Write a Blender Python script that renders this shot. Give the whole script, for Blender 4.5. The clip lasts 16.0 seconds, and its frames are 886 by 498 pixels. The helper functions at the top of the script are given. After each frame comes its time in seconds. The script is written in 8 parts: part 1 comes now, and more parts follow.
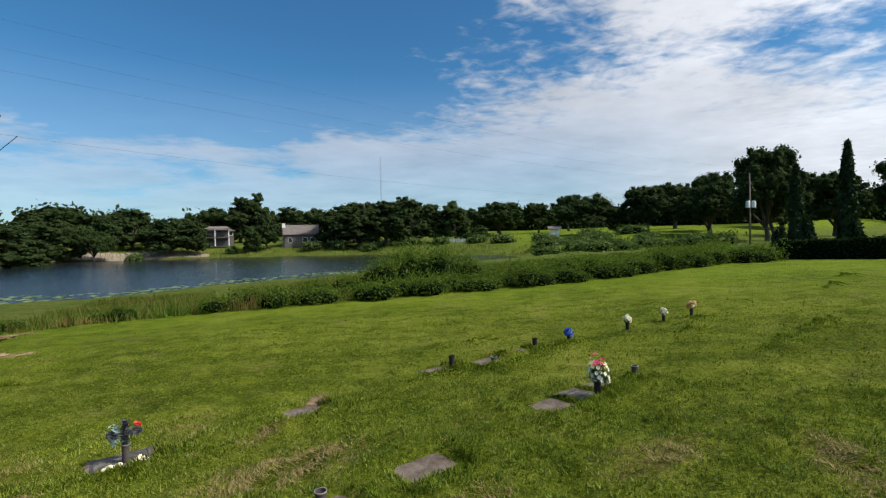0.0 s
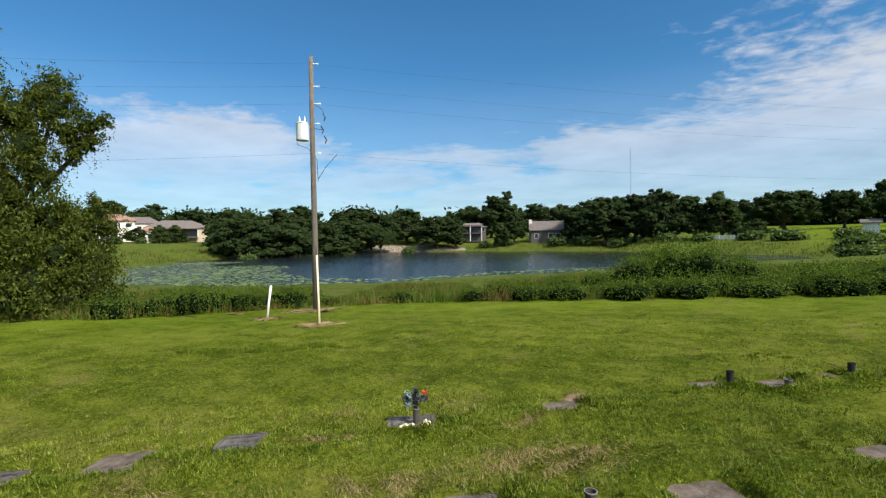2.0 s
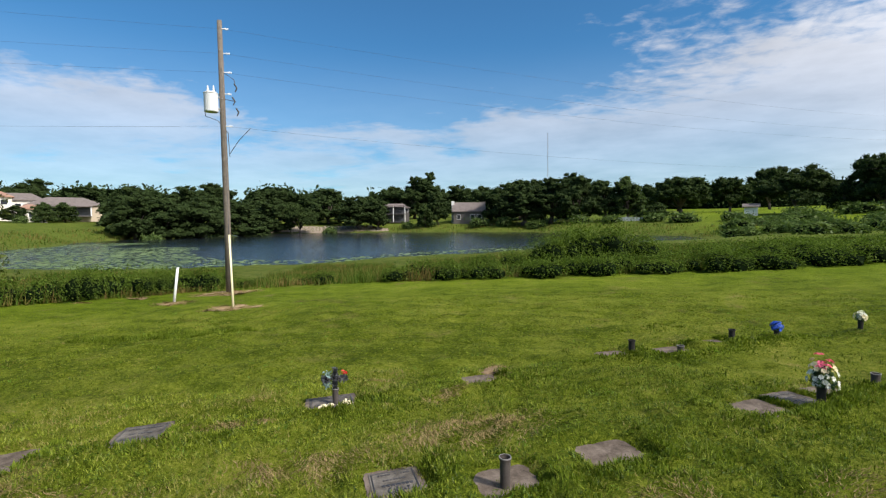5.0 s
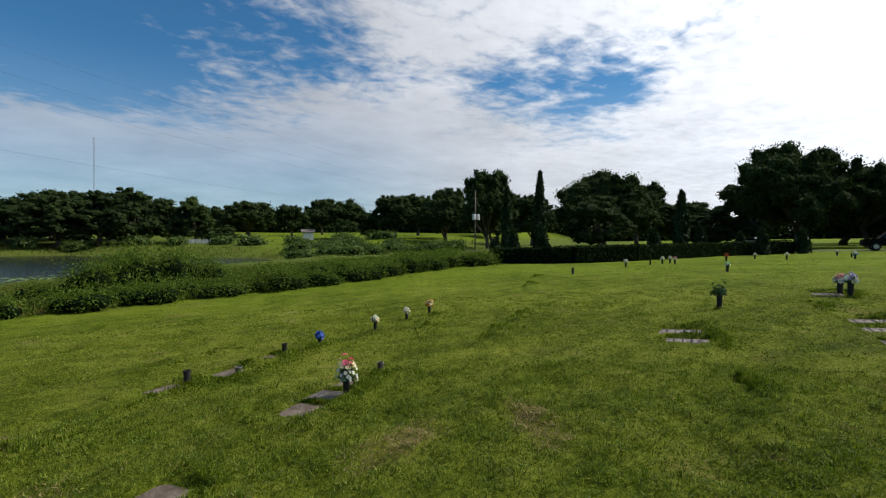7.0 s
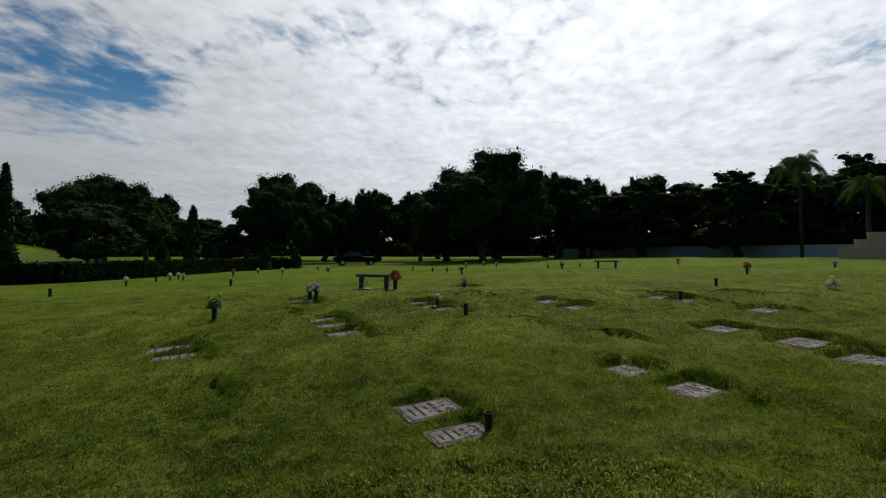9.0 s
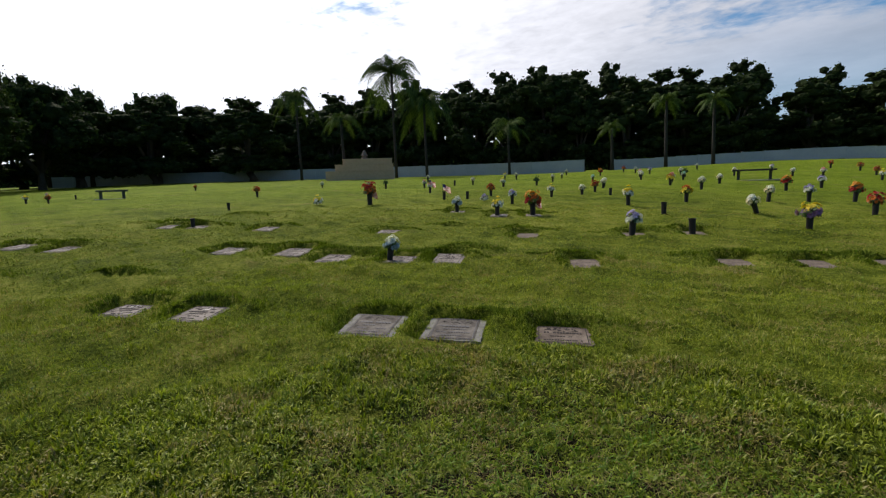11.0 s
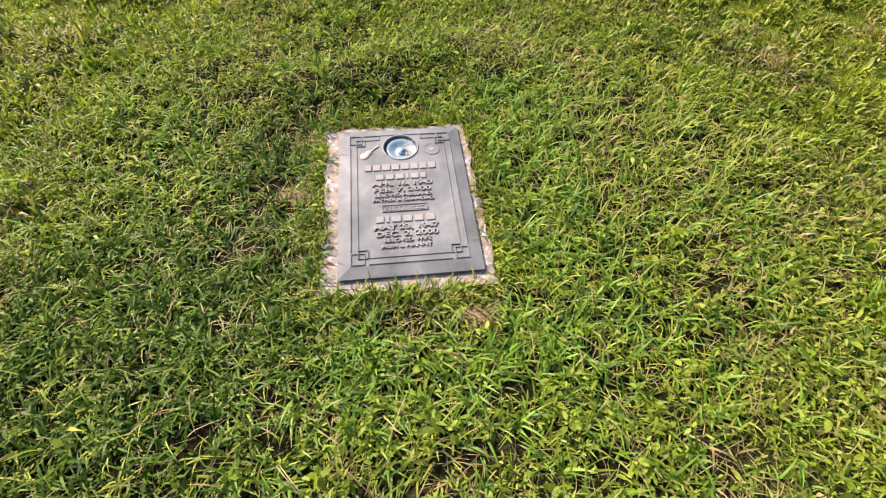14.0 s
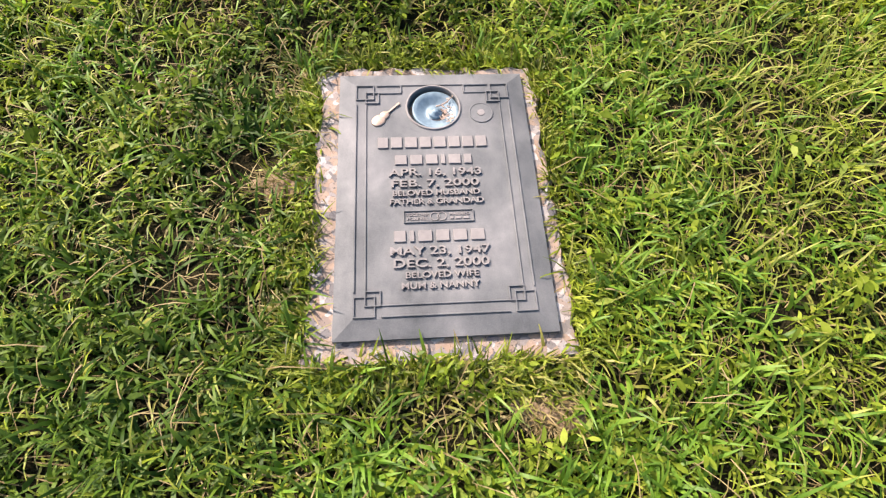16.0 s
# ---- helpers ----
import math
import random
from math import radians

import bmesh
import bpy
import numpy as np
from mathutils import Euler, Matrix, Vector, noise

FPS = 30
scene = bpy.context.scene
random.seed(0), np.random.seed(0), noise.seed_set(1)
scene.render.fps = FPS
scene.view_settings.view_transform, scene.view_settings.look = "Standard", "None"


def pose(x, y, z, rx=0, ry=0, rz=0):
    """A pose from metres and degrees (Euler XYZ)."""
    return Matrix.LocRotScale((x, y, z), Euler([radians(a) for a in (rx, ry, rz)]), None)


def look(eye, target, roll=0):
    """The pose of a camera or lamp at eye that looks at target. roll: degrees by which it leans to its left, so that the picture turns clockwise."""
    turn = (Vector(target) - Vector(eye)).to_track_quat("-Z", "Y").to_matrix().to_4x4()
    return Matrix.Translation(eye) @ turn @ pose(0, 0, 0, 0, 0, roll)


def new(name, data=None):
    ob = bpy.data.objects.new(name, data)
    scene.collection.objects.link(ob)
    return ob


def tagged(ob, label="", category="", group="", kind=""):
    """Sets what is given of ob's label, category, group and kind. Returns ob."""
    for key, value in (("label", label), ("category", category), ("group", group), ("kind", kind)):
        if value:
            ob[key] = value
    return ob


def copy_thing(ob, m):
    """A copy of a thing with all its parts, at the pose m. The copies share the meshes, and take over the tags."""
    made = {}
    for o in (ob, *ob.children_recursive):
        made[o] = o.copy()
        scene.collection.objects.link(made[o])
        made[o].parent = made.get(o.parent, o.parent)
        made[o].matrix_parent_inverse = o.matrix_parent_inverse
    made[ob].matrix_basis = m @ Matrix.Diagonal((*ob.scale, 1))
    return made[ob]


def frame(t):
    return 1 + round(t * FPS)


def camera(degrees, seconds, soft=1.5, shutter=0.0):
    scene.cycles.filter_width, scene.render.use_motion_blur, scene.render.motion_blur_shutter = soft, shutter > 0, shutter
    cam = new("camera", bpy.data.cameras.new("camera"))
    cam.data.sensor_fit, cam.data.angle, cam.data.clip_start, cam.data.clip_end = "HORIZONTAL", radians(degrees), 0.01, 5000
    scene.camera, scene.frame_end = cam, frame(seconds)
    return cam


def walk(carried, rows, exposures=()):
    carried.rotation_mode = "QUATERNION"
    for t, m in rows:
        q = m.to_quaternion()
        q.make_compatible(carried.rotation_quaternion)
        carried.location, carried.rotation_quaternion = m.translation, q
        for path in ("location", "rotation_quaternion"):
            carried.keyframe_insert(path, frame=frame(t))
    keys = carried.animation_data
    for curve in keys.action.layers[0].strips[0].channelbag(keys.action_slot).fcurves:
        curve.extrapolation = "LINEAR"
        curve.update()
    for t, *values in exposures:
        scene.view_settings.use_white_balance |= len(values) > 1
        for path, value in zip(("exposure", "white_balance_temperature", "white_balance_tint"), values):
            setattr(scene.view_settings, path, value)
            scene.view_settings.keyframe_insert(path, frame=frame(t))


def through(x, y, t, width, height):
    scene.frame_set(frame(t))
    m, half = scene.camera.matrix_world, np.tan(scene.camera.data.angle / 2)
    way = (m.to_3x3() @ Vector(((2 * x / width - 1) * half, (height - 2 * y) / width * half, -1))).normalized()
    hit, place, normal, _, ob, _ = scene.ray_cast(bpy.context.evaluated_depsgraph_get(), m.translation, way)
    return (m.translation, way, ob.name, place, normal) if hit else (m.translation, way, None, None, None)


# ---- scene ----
cam = camera(85.2, 16.0, soft=1.25)
PATH = [
    (0, (-1.03, -0.357, 1.539), (-1.066, 1.643, 1.502), -1.2),
    (0.5, (-1.087, -0.346, 1.541), (-1.397, 1.63, 1.503), -1.2),
    (1, (-1.14, -0.353, 1.544), (-1.736, 1.555, 1.508), -1.0),
    (1.5, (-1.184, -0.377, 1.553), (-2.004, 1.446, 1.517), -0.9),
    (2, (-1.208, -0.394, 1.552), (-2.193, 1.346, 1.515), -0.8),
    (2.5, (-1.228, -0.397, 1.551), (-2.302, 1.289, 1.498), -0.9),
    (3, (-1.246, -0.414, 1.554), (-2.369, 1.239, 1.487), -0.7),
    (5.5, (-1.163, -0.343, 1.509), (-1.534, 1.619, 1.397), -0.3),
    (6, (-1.119, -0.352, 1.516), (-1.065, 1.645, 1.419), -0.1),
    (6.5, (-1.057, -0.367, 1.532), (-0.587, 1.576, 1.462), 0.2),
    (7, (-1.02, -0.381, 1.531), (-0.091, 1.39, 1.501), 0.3),
    (7.5, (-0.98, -0.445, 1.531), (0.326, 1.07, 1.533), 0.4),
    (8, (-0.965, -0.48, 1.521), (0.671, 0.671, 1.543), 0.4),
    (8.5, (-0.923, -0.608, 1.528), (0.921, 0.165, 1.56), 0.6),
    (9, (-0.915, -0.742, 1.524), (1.06, -0.43, 1.577), 0.6),
    (9.5, (-0.935, -0.837, 1.539), (1.057, -1.01, 1.603), 0.5),
    (10, (-0.926, -0.881, 1.545), (0.941, -1.597, 1.602), 0.4),
    (12.5, (-1.008, -1.193, 1.292), (-0.093, -2.754, 0.438), -0.2),
    (13, (-1.003, -1.229, 1.171), (-0.176, -2.67, 0.057), -0.3),
    (13.5, (-1.009, -1.31, 1.131), (-0.28, -2.587, -0.224), -0.4),
    (14, (-0.935, -1.427, 1.08), (-0.334, -2.523, -0.481), 0.1),
    (14.5, (-0.748, -1.667, 0.953), (-0.251, -2.604, -0.743), 2.0),
    (15, (-0.643, -1.818, 0.872), (-0.205, -2.637, -0.899), 3.5),
    (15.5, (-0.625, -1.846, 0.848), (-0.189, -2.616, -0.946), 2.7),
    (16, (-0.595, -1.853, 0.833), (-0.146, -2.624, -0.957), 2.0),
]
EXPOSURE = [(0, 0.22, 6500, 13), (3, 0.49, 6500, 13), (5.5, 0.32, 6500, 15), (7, -0.02, 6500, 13), (8, -0.46, 6500, 12), (9, -0.80, 6600, 12), (10.2, -0.97, 6600, 12), (12.3, 1.77, 6600, 27), (14, 1.40, 6900, 27), (16, 1.37, 6850, 27)]
walk(cam, [(t, look(eye, target, roll)) for t, eye, target, roll in PATH], EXPOSURE)

# ---------------------------------------------------------------- light
SUN_YAW, SUN_UP = -104.0, 44.0
sun_dir = Vector((-math.sin(radians(SUN_YAW)) * math.cos(radians(SUN_UP)), math.cos(radians(SUN_YAW)) * math.cos(radians(SUN_UP)), math.sin(radians(SUN_UP))))
sun = new("sun", bpy.data.lights.new("sun", "SUN"))
sun.data.energy, sun.data.angle, sun.data.color = 4.2, radians(0.6), (1.0, 0.94, 0.84)
sun.matrix_world = look(sun_dir * 50, (0, 0, 0))

world = bpy.data.worlds.new("sky")
scene.world = world
world.use_nodes = True


class Graph:
    """Short hand for node trees."""

    def __init__(self, tree):
        self.tree = tree
        tree.nodes.clear()

    def add(self, kind, **inputs):
        node = self.tree.nodes.new(kind)
        for key, value in inputs.items():
            self.put(node, key, value)
        return node

    def put(self, node, key, value):
        socket = node.inputs[int(key[1:])] if key[0] == "_" and key[1:].isdigit() else node.inputs[key.replace("_", " ")]
        if isinstance(value, bpy.types.NodeSocket):
            self.tree.links.new(value, socket)
        else:
            socket.default_value = value

    def math(self, op, a, b=0.0, c=0.0, clamp=False):
        node = self.add("ShaderNodeMath", _0=a, _1=b, _2=c)
        node.operation, node.use_clamp = op, clamp
        return node.outputs[0]

    def vmath(self, op, a, b=(0, 0, 0)):
        node = self.add("ShaderNodeVectorMath", _0=a, _1=b)
        node.operation = op
        return node.outputs["Value"] if op in ("DOT_PRODUCT", "LENGTH") else node.outputs["Vector"]

    def noise(self, vector, scale, detail=4.0, rough=0.55, warp=0.0):
        node = self.add("ShaderNodeTexNoise", Scale=scale, Detail=detail, Roughness=rough, Distortion=warp)
        if vector is not None:
            self.put(node, "Vector", vector)
        return node.outputs["Fac"]

    def ramp(self, fac, stops):
        node = self.add("ShaderNodeValToRGB", Fac=fac)
        bar = node.color_ramp
        while len(bar.elements) < len(stops):
            bar.elements.new(0.5)
        for e, (at, col) in zip(bar.elements, stops):
            e.position, e.color = at, (col, col, col, 1) if isinstance(col, (int, float)) else (*col, 1)
        return node.outputs["Color"]

    def mix(self, fac, a, b, blend="MIX"):
        node = self.tree.nodes.new("ShaderNodeMix")
        node.data_type, node.blend_type = "RGBA", blend
        for socket, value in ((node.inputs[0], fac), (node.inputs[6], a), (node.inputs[7], b)):
            if isinstance(value, bpy.types.NodeSocket):
                self.tree.links.new(value, socket)
            else:
                socket.default_value = (*value, 1) if isinstance(value, tuple) and len(value) == 3 else value
        return node.outputs[2]

    def smooth(self, value, low, high):
        node = self.add("ShaderNodeMapRange", Value=value, From_Min=low, From_Max=high)
        node.interpolation_type = "SMOOTHSTEP"
        return node.outputs[0]


g = Graph(world.node_tree)
coords = g.add("ShaderNodeTexCoord").outputs["Generated"]
sky = g.add("ShaderNodeTexSky")
sky.sky_type, sky.sun_disc = "NISHITA", False
sky.sun_elevation, sky.sun_rotation = radians(SUN_UP), radians(-SUN_YAW)
sky.air_density, sky.dust_density, sky.ozone_density = 1.0, 0.3, 3.0
axes = g.add("ShaderNodeSeparateXYZ", Vector=coords)
up = g.math("MAXIMUM", axes.outputs["Z"], 0.0)
flat = g.add("ShaderNodeCombineXYZ", X=g.math("DIVIDE", axes.outputs["X"], g.math("ADD", up, 0.10)), Y=g.math("DIVIDE", axes.outputs["Y"], g.math("ADD", up, 0.10))).outputs[0]
# a broken sheet of high cloud that thickens towards the sun's side
side = g.vmath("DOT_PRODUCT", coords, (0.80, 0.0, 0.22))
high = g.math("ADD", 0.30, g.math("MULTIPLY", g.smooth(axes.outputs["Z"], 0.10, 0.36), 0.70))
large = g.noise(flat, 0.55, 5.0, 0.52, 0.7)
small = g.noise(flat, 3.4, 7.0, 0.64, 0.3)
ripple = g.noise(g.vmath("MULTIPLY", flat, (1.0, 1.25, 1.0)), 9.5, 3.5, 0.55, 0.4)
fleece = g.math("ADD", g.math("MULTIPLY", g.math("SUBTRACT", small, 0.5), 0.50), g.math("MULTIPLY", g.math("SUBTRACT", ripple, 0.5), 0.34))
cover = g.math("ADD", g.math("ADD", g.math("MULTIPLY", large, 0.95), 0.32), g.math("MULTIPLY", fleece, high))
cover = g.math("ADD", cover, g.math("SUBTRACT", g.math("MULTIPLY", g.smooth(side, -0.14, 0.60), 0.50), 0.12))
low = g.math("SUBTRACT", 1.0, g.smooth(axes.outputs["Z"], 0.10, 0.34))
streak = g.noise(g.vmath("MULTIPLY", coords, (1.2, 1.2, 9.0)), 1.7, 5.0, 0.55, 0.25)
cover = g.math("ADD", cover, g.math("MULTIPLY", low, g.math("MULTIPLY", streak, 1.03)))
# the sheet is torn open low down, away from the sun
torn = g.smooth(g.vmath("DOT_PRODUCT", g.vmath("NORMALIZE", g.vmath("MULTIPLY", coords, (1.0, 1.0, 1.8))), Vector((0.64, 0.70, 0.40)).normalized()[:]), 0.950, 1.0)
cover = g.math("SUBTRACT", cover, g.math("MULTIPLY", torn, 0.24))
thick = g.math("MAXIMUM", g.smooth(cover, 0.86, 1.12), g.math("MULTIPLY", low, 0.32))
shade = g.noise(flat, 1.5, 6.0, 0.6)
# the sheet glows most where it is thickest below the sun
toward = g.math("POWER", g.math("MAXIMUM", g.vmath("DOT_PRODUCT", coords, tuple((sun_dir + Vector((0.02, 0.06, -0.05))).normalized())), 0.0), 3.0)
glow = g.math("ADD", g.math("MULTIPLY", toward, g.math("ADD", 1.0, g.math("ADD", g.math("MULTIPLY", small, 12.5), g.math("MULTIPLY", ripple, 13.5)))), g.math("ADD", g.math("MULTIPLY", shade, 5.2), 3.5))
white = g.mix(1.0, (0.91, 0.96, 1.01), g.add("ShaderNodeCombineXYZ", X=glow, Y=glow, Z=glow).outputs[0], "MULTIPLY")
blue = g.mix(1.0, sky.outputs["Color"], (0.36, 0.80, 0.98), "MULTIPLY")
seen = g.mix(g.math("MULTIPLY", thick, g.math("SUBTRACT", 0.94, g.math("MULTIPLY", g.math("MULTIPLY", low, g.math("SUBTRACT", 1.0, g.smooth(side, 0.15, 0.55))), 0.47))), blue, white)
back = g.add("ShaderNodeBackground", Color=seen, Strength=0.10)
g.tree.links.new(back.outputs[0], g.add("ShaderNodeOutputWorld").inputs["Surface"])


# ---------------------------------------------------------------- materials
def material(name, stops, scale=8.0, rough=0.7, metal=0.0, bump=0.0, fine=0.0, detail=5.0, spec=0.35, vary=0.0, island=False, space="Object"):
    """A surface whose colour runs through stops with a coarse and a fine noise."""
    m = bpy.data.materials.new(name)
    m.use_nodes = True
    n = Graph(m.node_tree)
    where = n.add("ShaderNodeTexCoord").outputs[space]
    if space == "Object" and island is None:
        where = n.add("ShaderNodeNewGeometry").outputs["Position"]
    coarse = n.noise(where, scale, detail, 0.6)
    grain = n.noise(where, scale * 9, 4.0, 0.65)
    fac = n.math("ADD", n.math("MULTIPLY", coarse, 0.65), n.math("MULTIPLY", grain, 0.35))
    if vary:
        pick = n.add("ShaderNodeNewGeometry").outputs["Random Per Island"] if island else n.add("ShaderNodeObjectInfo").outputs["Random"]
        fac = n.math("ADD", fac, n.math("MULTIPLY", n.math("SUBTRACT", pick, 0.5), vary))
    colour = n.ramp(fac, stops)
    b = n.add("ShaderNodeBsdfPrincipled", Base_Color=colour, Roughness=rough, Metallic=metal)
    b.inputs["Specular IOR Level"].default_value = spec
    if bump:
        h = n.add("ShaderNodeBump", Strength=bump, Distance=0.01 if not fine else fine, Height=grain)
        n.put(b, "Normal", h.outputs[0])
    n.tree.links.new(b.outputs[0], n.add("ShaderNodeOutputMaterial").inputs["Surface"])
    return m


def leaf_material(name, dark, mid, light, through=0.35, patch=0.25, gloss=0.06, dry=None, dry_at=0.7):
    """Leaves and blades: each piece has its own shade, whole patches drift, and some light passes through."""
    m = bpy.data.materials.new(name)
    m.use_nodes = True
    n = Graph(m.node_tree)
    geo = n.add("ShaderNodeNewGeometry")
    pick, where = geo.outputs["Random Per Island"], geo.outputs["Position"]
    wide = n.noise(where, patch, 4.0, 0.6)
    near = n.noise(where, patch * 15.0, 4.0, 0.7)
    fac = n.math("ADD", n.math("MULTIPLY", pick, 0.34), n.math("ADD", n.math("MULTIPLY", wide, 0.34), n.math("MULTIPLY", near, 0.46)))
    colour = n.ramp(fac, [(0.34, dark), (0.54, mid), (0.78, light)])
    if dry:
        brown = n.math("ADD", n.math("MULTIPLY", n.noise(where, patch * 3.1, 5.0, 0.65), 0.9), n.math("MULTIPLY", pick, 0.22))
        colour = n.mix(n.smooth(brown, dry_at - 0.08, dry_at + 0.10), colour, dry)
    d = n.add("ShaderNodeBsdfDiffuse", Color=colour)
    t = n.add("ShaderNodeBsdfTranslucent", Color=n.mix(1.0, colour, (1.15, 1.25, 0.7), "MULTIPLY"))
    s = n.add("ShaderNodeBsdfGlossy", Roughness=0.50, Color=(0.82, 0.84, 0.74, 1))
    a = n.add("ShaderNodeMixShader", _0=through, _1=d.outputs[0], _2=t.outputs[0])
    a = n.add("ShaderNodeMixShader", _0=gloss, _1=a.outputs[0], _2=s.outputs[0])
    n.tree.links.new(a.outputs[0], n.add("ShaderNodeOutputMaterial").inputs["Surface"])
    return m


def plain(name, colour, rough=0.6, metal=0.0, spec=0.4, spread=0.12, scale=30.0, bump=0.0):
    lo, hi = tuple(c * (1 - spread) for c in colour), tuple(min(1, c * (1 + spread)) for c in colour)
    return material(name, [(0.25, lo), (0.75, hi)], scale, rough, metal, bump, spec=spec)


GRASS_DARK, GRASS_MID, GRASS_LIGHT, STRAW = (0.027, 0.045, 0.003), (0.154, 0.203, 0.010), (0.325, 0.375, 0.038), (0.27, 0.21, 0.08)
M = {}
M["blade"] = leaf_material("lawn_blade", GRASS_DARK, GRASS_MID, GRASS_LIGHT, 0.32, 0.55, 0.022, STRAW, 0.645)
M["lush"] = leaf_material("lush_blade", (0.035, 0.090, 0.006), (0.095, 0.200, 0.013), (0.20, 0.32, 0.036), 0.38, 1.5, 0.020)
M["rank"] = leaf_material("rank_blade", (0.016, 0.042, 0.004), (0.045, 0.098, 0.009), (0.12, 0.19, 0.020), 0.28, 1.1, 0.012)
# darker than the lawn: shade on the banks behind markers is put into the colour
M["bank"] = leaf_material("bank_blade", (0.028, 0.048, 0.005), (0.086, 0.130, 0.010), (0.190, 0.240, 0.024), 0.25, 1.1, 0.006)
M["clover"] = leaf_material("clover_leaf", (0.046, 0.080, 0.006), (0.130, 0.188, 0.012), (0.252, 0.308, 0.036), 0.36, 3.0, 0.010, (0.19, 0.14, 0.055), 0.76)
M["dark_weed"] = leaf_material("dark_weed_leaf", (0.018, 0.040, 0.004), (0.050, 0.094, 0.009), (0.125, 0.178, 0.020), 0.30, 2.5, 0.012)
M["sedge"] = leaf_material("long_fine_grass", (0.080, 0.120, 0.014), (0.19, 0.235, 0.034), (0.34, 0.35, 0.095), 0.30, 2.0, 0.010, (0.30, 0.25, 0.11), 0.72)
M["dry"] = leaf_material("dry_blade", (0.075, 0.055, 0.022), (0.185, 0.138, 0.056), (0.33, 0.26, 0.12), 0.15, 2.0, 0.01)
M["far_blade"] = leaf_material("far_lawn_blade", (0.032, 0.056, 0.003), (0.104, 0.152, 0.008), (0.230, 0.282, 0.024), 0.30, 0.5, 0.014, (0.22, 0.185, 0.05), 0.65)
# shaded and sunlit copies of the lawn blade; the sunlit one is also strawier
M["shade_tone_blade"] = leaf_material("shaded_lawn_blade", (0.018, 0.034, 0.003), (0.072, 0.112, 0.007), (0.18, 0.235, 0.020), 0.28, 0.55, 0.012)
M["lit_tone_blade"] = leaf_material("sunny_lawn_blade", (0.055, 0.078, 0.007), (0.220, 0.262, 0.020), (0.40, 0.42, 0.060), 0.34, 0.55, 0.022, (0.30, 0.24, 0.09), 0.63)
M["marsh"] = leaf_material("marsh_blade", (0.028, 0.064, 0.007), (0.064, 0.112, 0.014), (0.125, 0.150, 0.028), 0.22, 0.15, 0.004, (0.17, 0.12, 0.04), 0.60)
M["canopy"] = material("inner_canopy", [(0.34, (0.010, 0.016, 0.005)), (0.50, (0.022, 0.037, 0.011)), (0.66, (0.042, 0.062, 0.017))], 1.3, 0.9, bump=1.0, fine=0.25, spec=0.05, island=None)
M["oak"] = leaf_material("oak_leaf", (0.013, 0.025, 0.007), (0.032, 0.055, 0.014), (0.064, 0.095, 0.024), 0.12, 0.15, 0.008)
M["wood_leaf"] = leaf_material("woodland_leaf", (0.017, 0.030, 0.010), (0.029, 0.049, 0.016), (0.050, 0.076, 0.025), 0.12, 0.12, 0.004)
M["willow"] = leaf_material("pale_leaf", (0.035, 0.065, 0.015), (0.07, 0.115, 0.028), (0.12, 0.17, 0.045), 0.3, 0.3, 0.015)
M["vine"] = leaf_material("vine_leaf", (0.013, 0.024, 0.003), (0.046, 0.066, 0.008), (0.118, 0.138, 0.024), 0.22, 0.42, 0.008)
M["shrub"] = leaf_material("shrub_leaf", (0.020, 0.042, 0.005), (0.062, 0.108, 0.011), (0.135, 0.190, 0.028), 0.30, 0.45, 0.008)
M["cypress"] = leaf_material("cypress_leaf", (0.008, 0.020, 0.008), (0.018, 0.036, 0.014), (0.035, 0.060, 0.022), 0.1, 1.0, 0.015)
M["hedge"] = leaf_material("hedge_leaf", (0.005, 0.013, 0.004), (0.011, 0.024, 0.007), (0.026, 0.046, 0.012), 0.08, 0.8, 0.006)
M["palm"] = leaf_material("palm_leaf", (0.018, 0.036, 0.008), (0.038, 0.070, 0.014), (0.08, 0.12, 0.025), 0.2, 0.5, 0.01)
# near-black filling: the shade inside foliage is put into its colour
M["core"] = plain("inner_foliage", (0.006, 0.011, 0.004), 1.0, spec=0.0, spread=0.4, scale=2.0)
M["bark"] = material("bark", [(0.2, (0.035, 0.028, 0.022)), (0.8, (0.12, 0.10, 0.08))], 6.0, 0.9, bump=0.8, fine=0.03)
M["palm_bark"] = material("palm_bark", [(0.2, (0.018, 0.017, 0.014)), (0.8, (0.046, 0.042, 0.037))], 4.0, 0.9, bump=0.5, fine=0.02)
M["pole"] = material("weathered_pole", [(0.2, (0.07, 0.058, 0.046)), (0.5, (0.135, 0.115, 0.092)), (0.85, (0.21, 0.185, 0.155))], 7.0, 0.85, bump=0.6, fine=0.01)
M["steel"] = plain("galvanised_steel", (0.36, 0.37, 0.38), 0.45, 0.8)
M["tank"] = plain("grey_enamel", (0.62, 0.64, 0.64), 0.4)
M["wire"] = plain("wire", (0.05, 0.05, 0.055), 0.5)
M["porcelain"] = plain("porcelain", (0.75, 0.76, 0.76), 0.2)
M["guard"] = plain("yellow_white_plastic", (0.72, 0.66, 0.42), 0.45)
M["white"] = plain("white_paint", (0.74, 0.74, 0.72), 0.55, spread=0.06, scale=3.0)


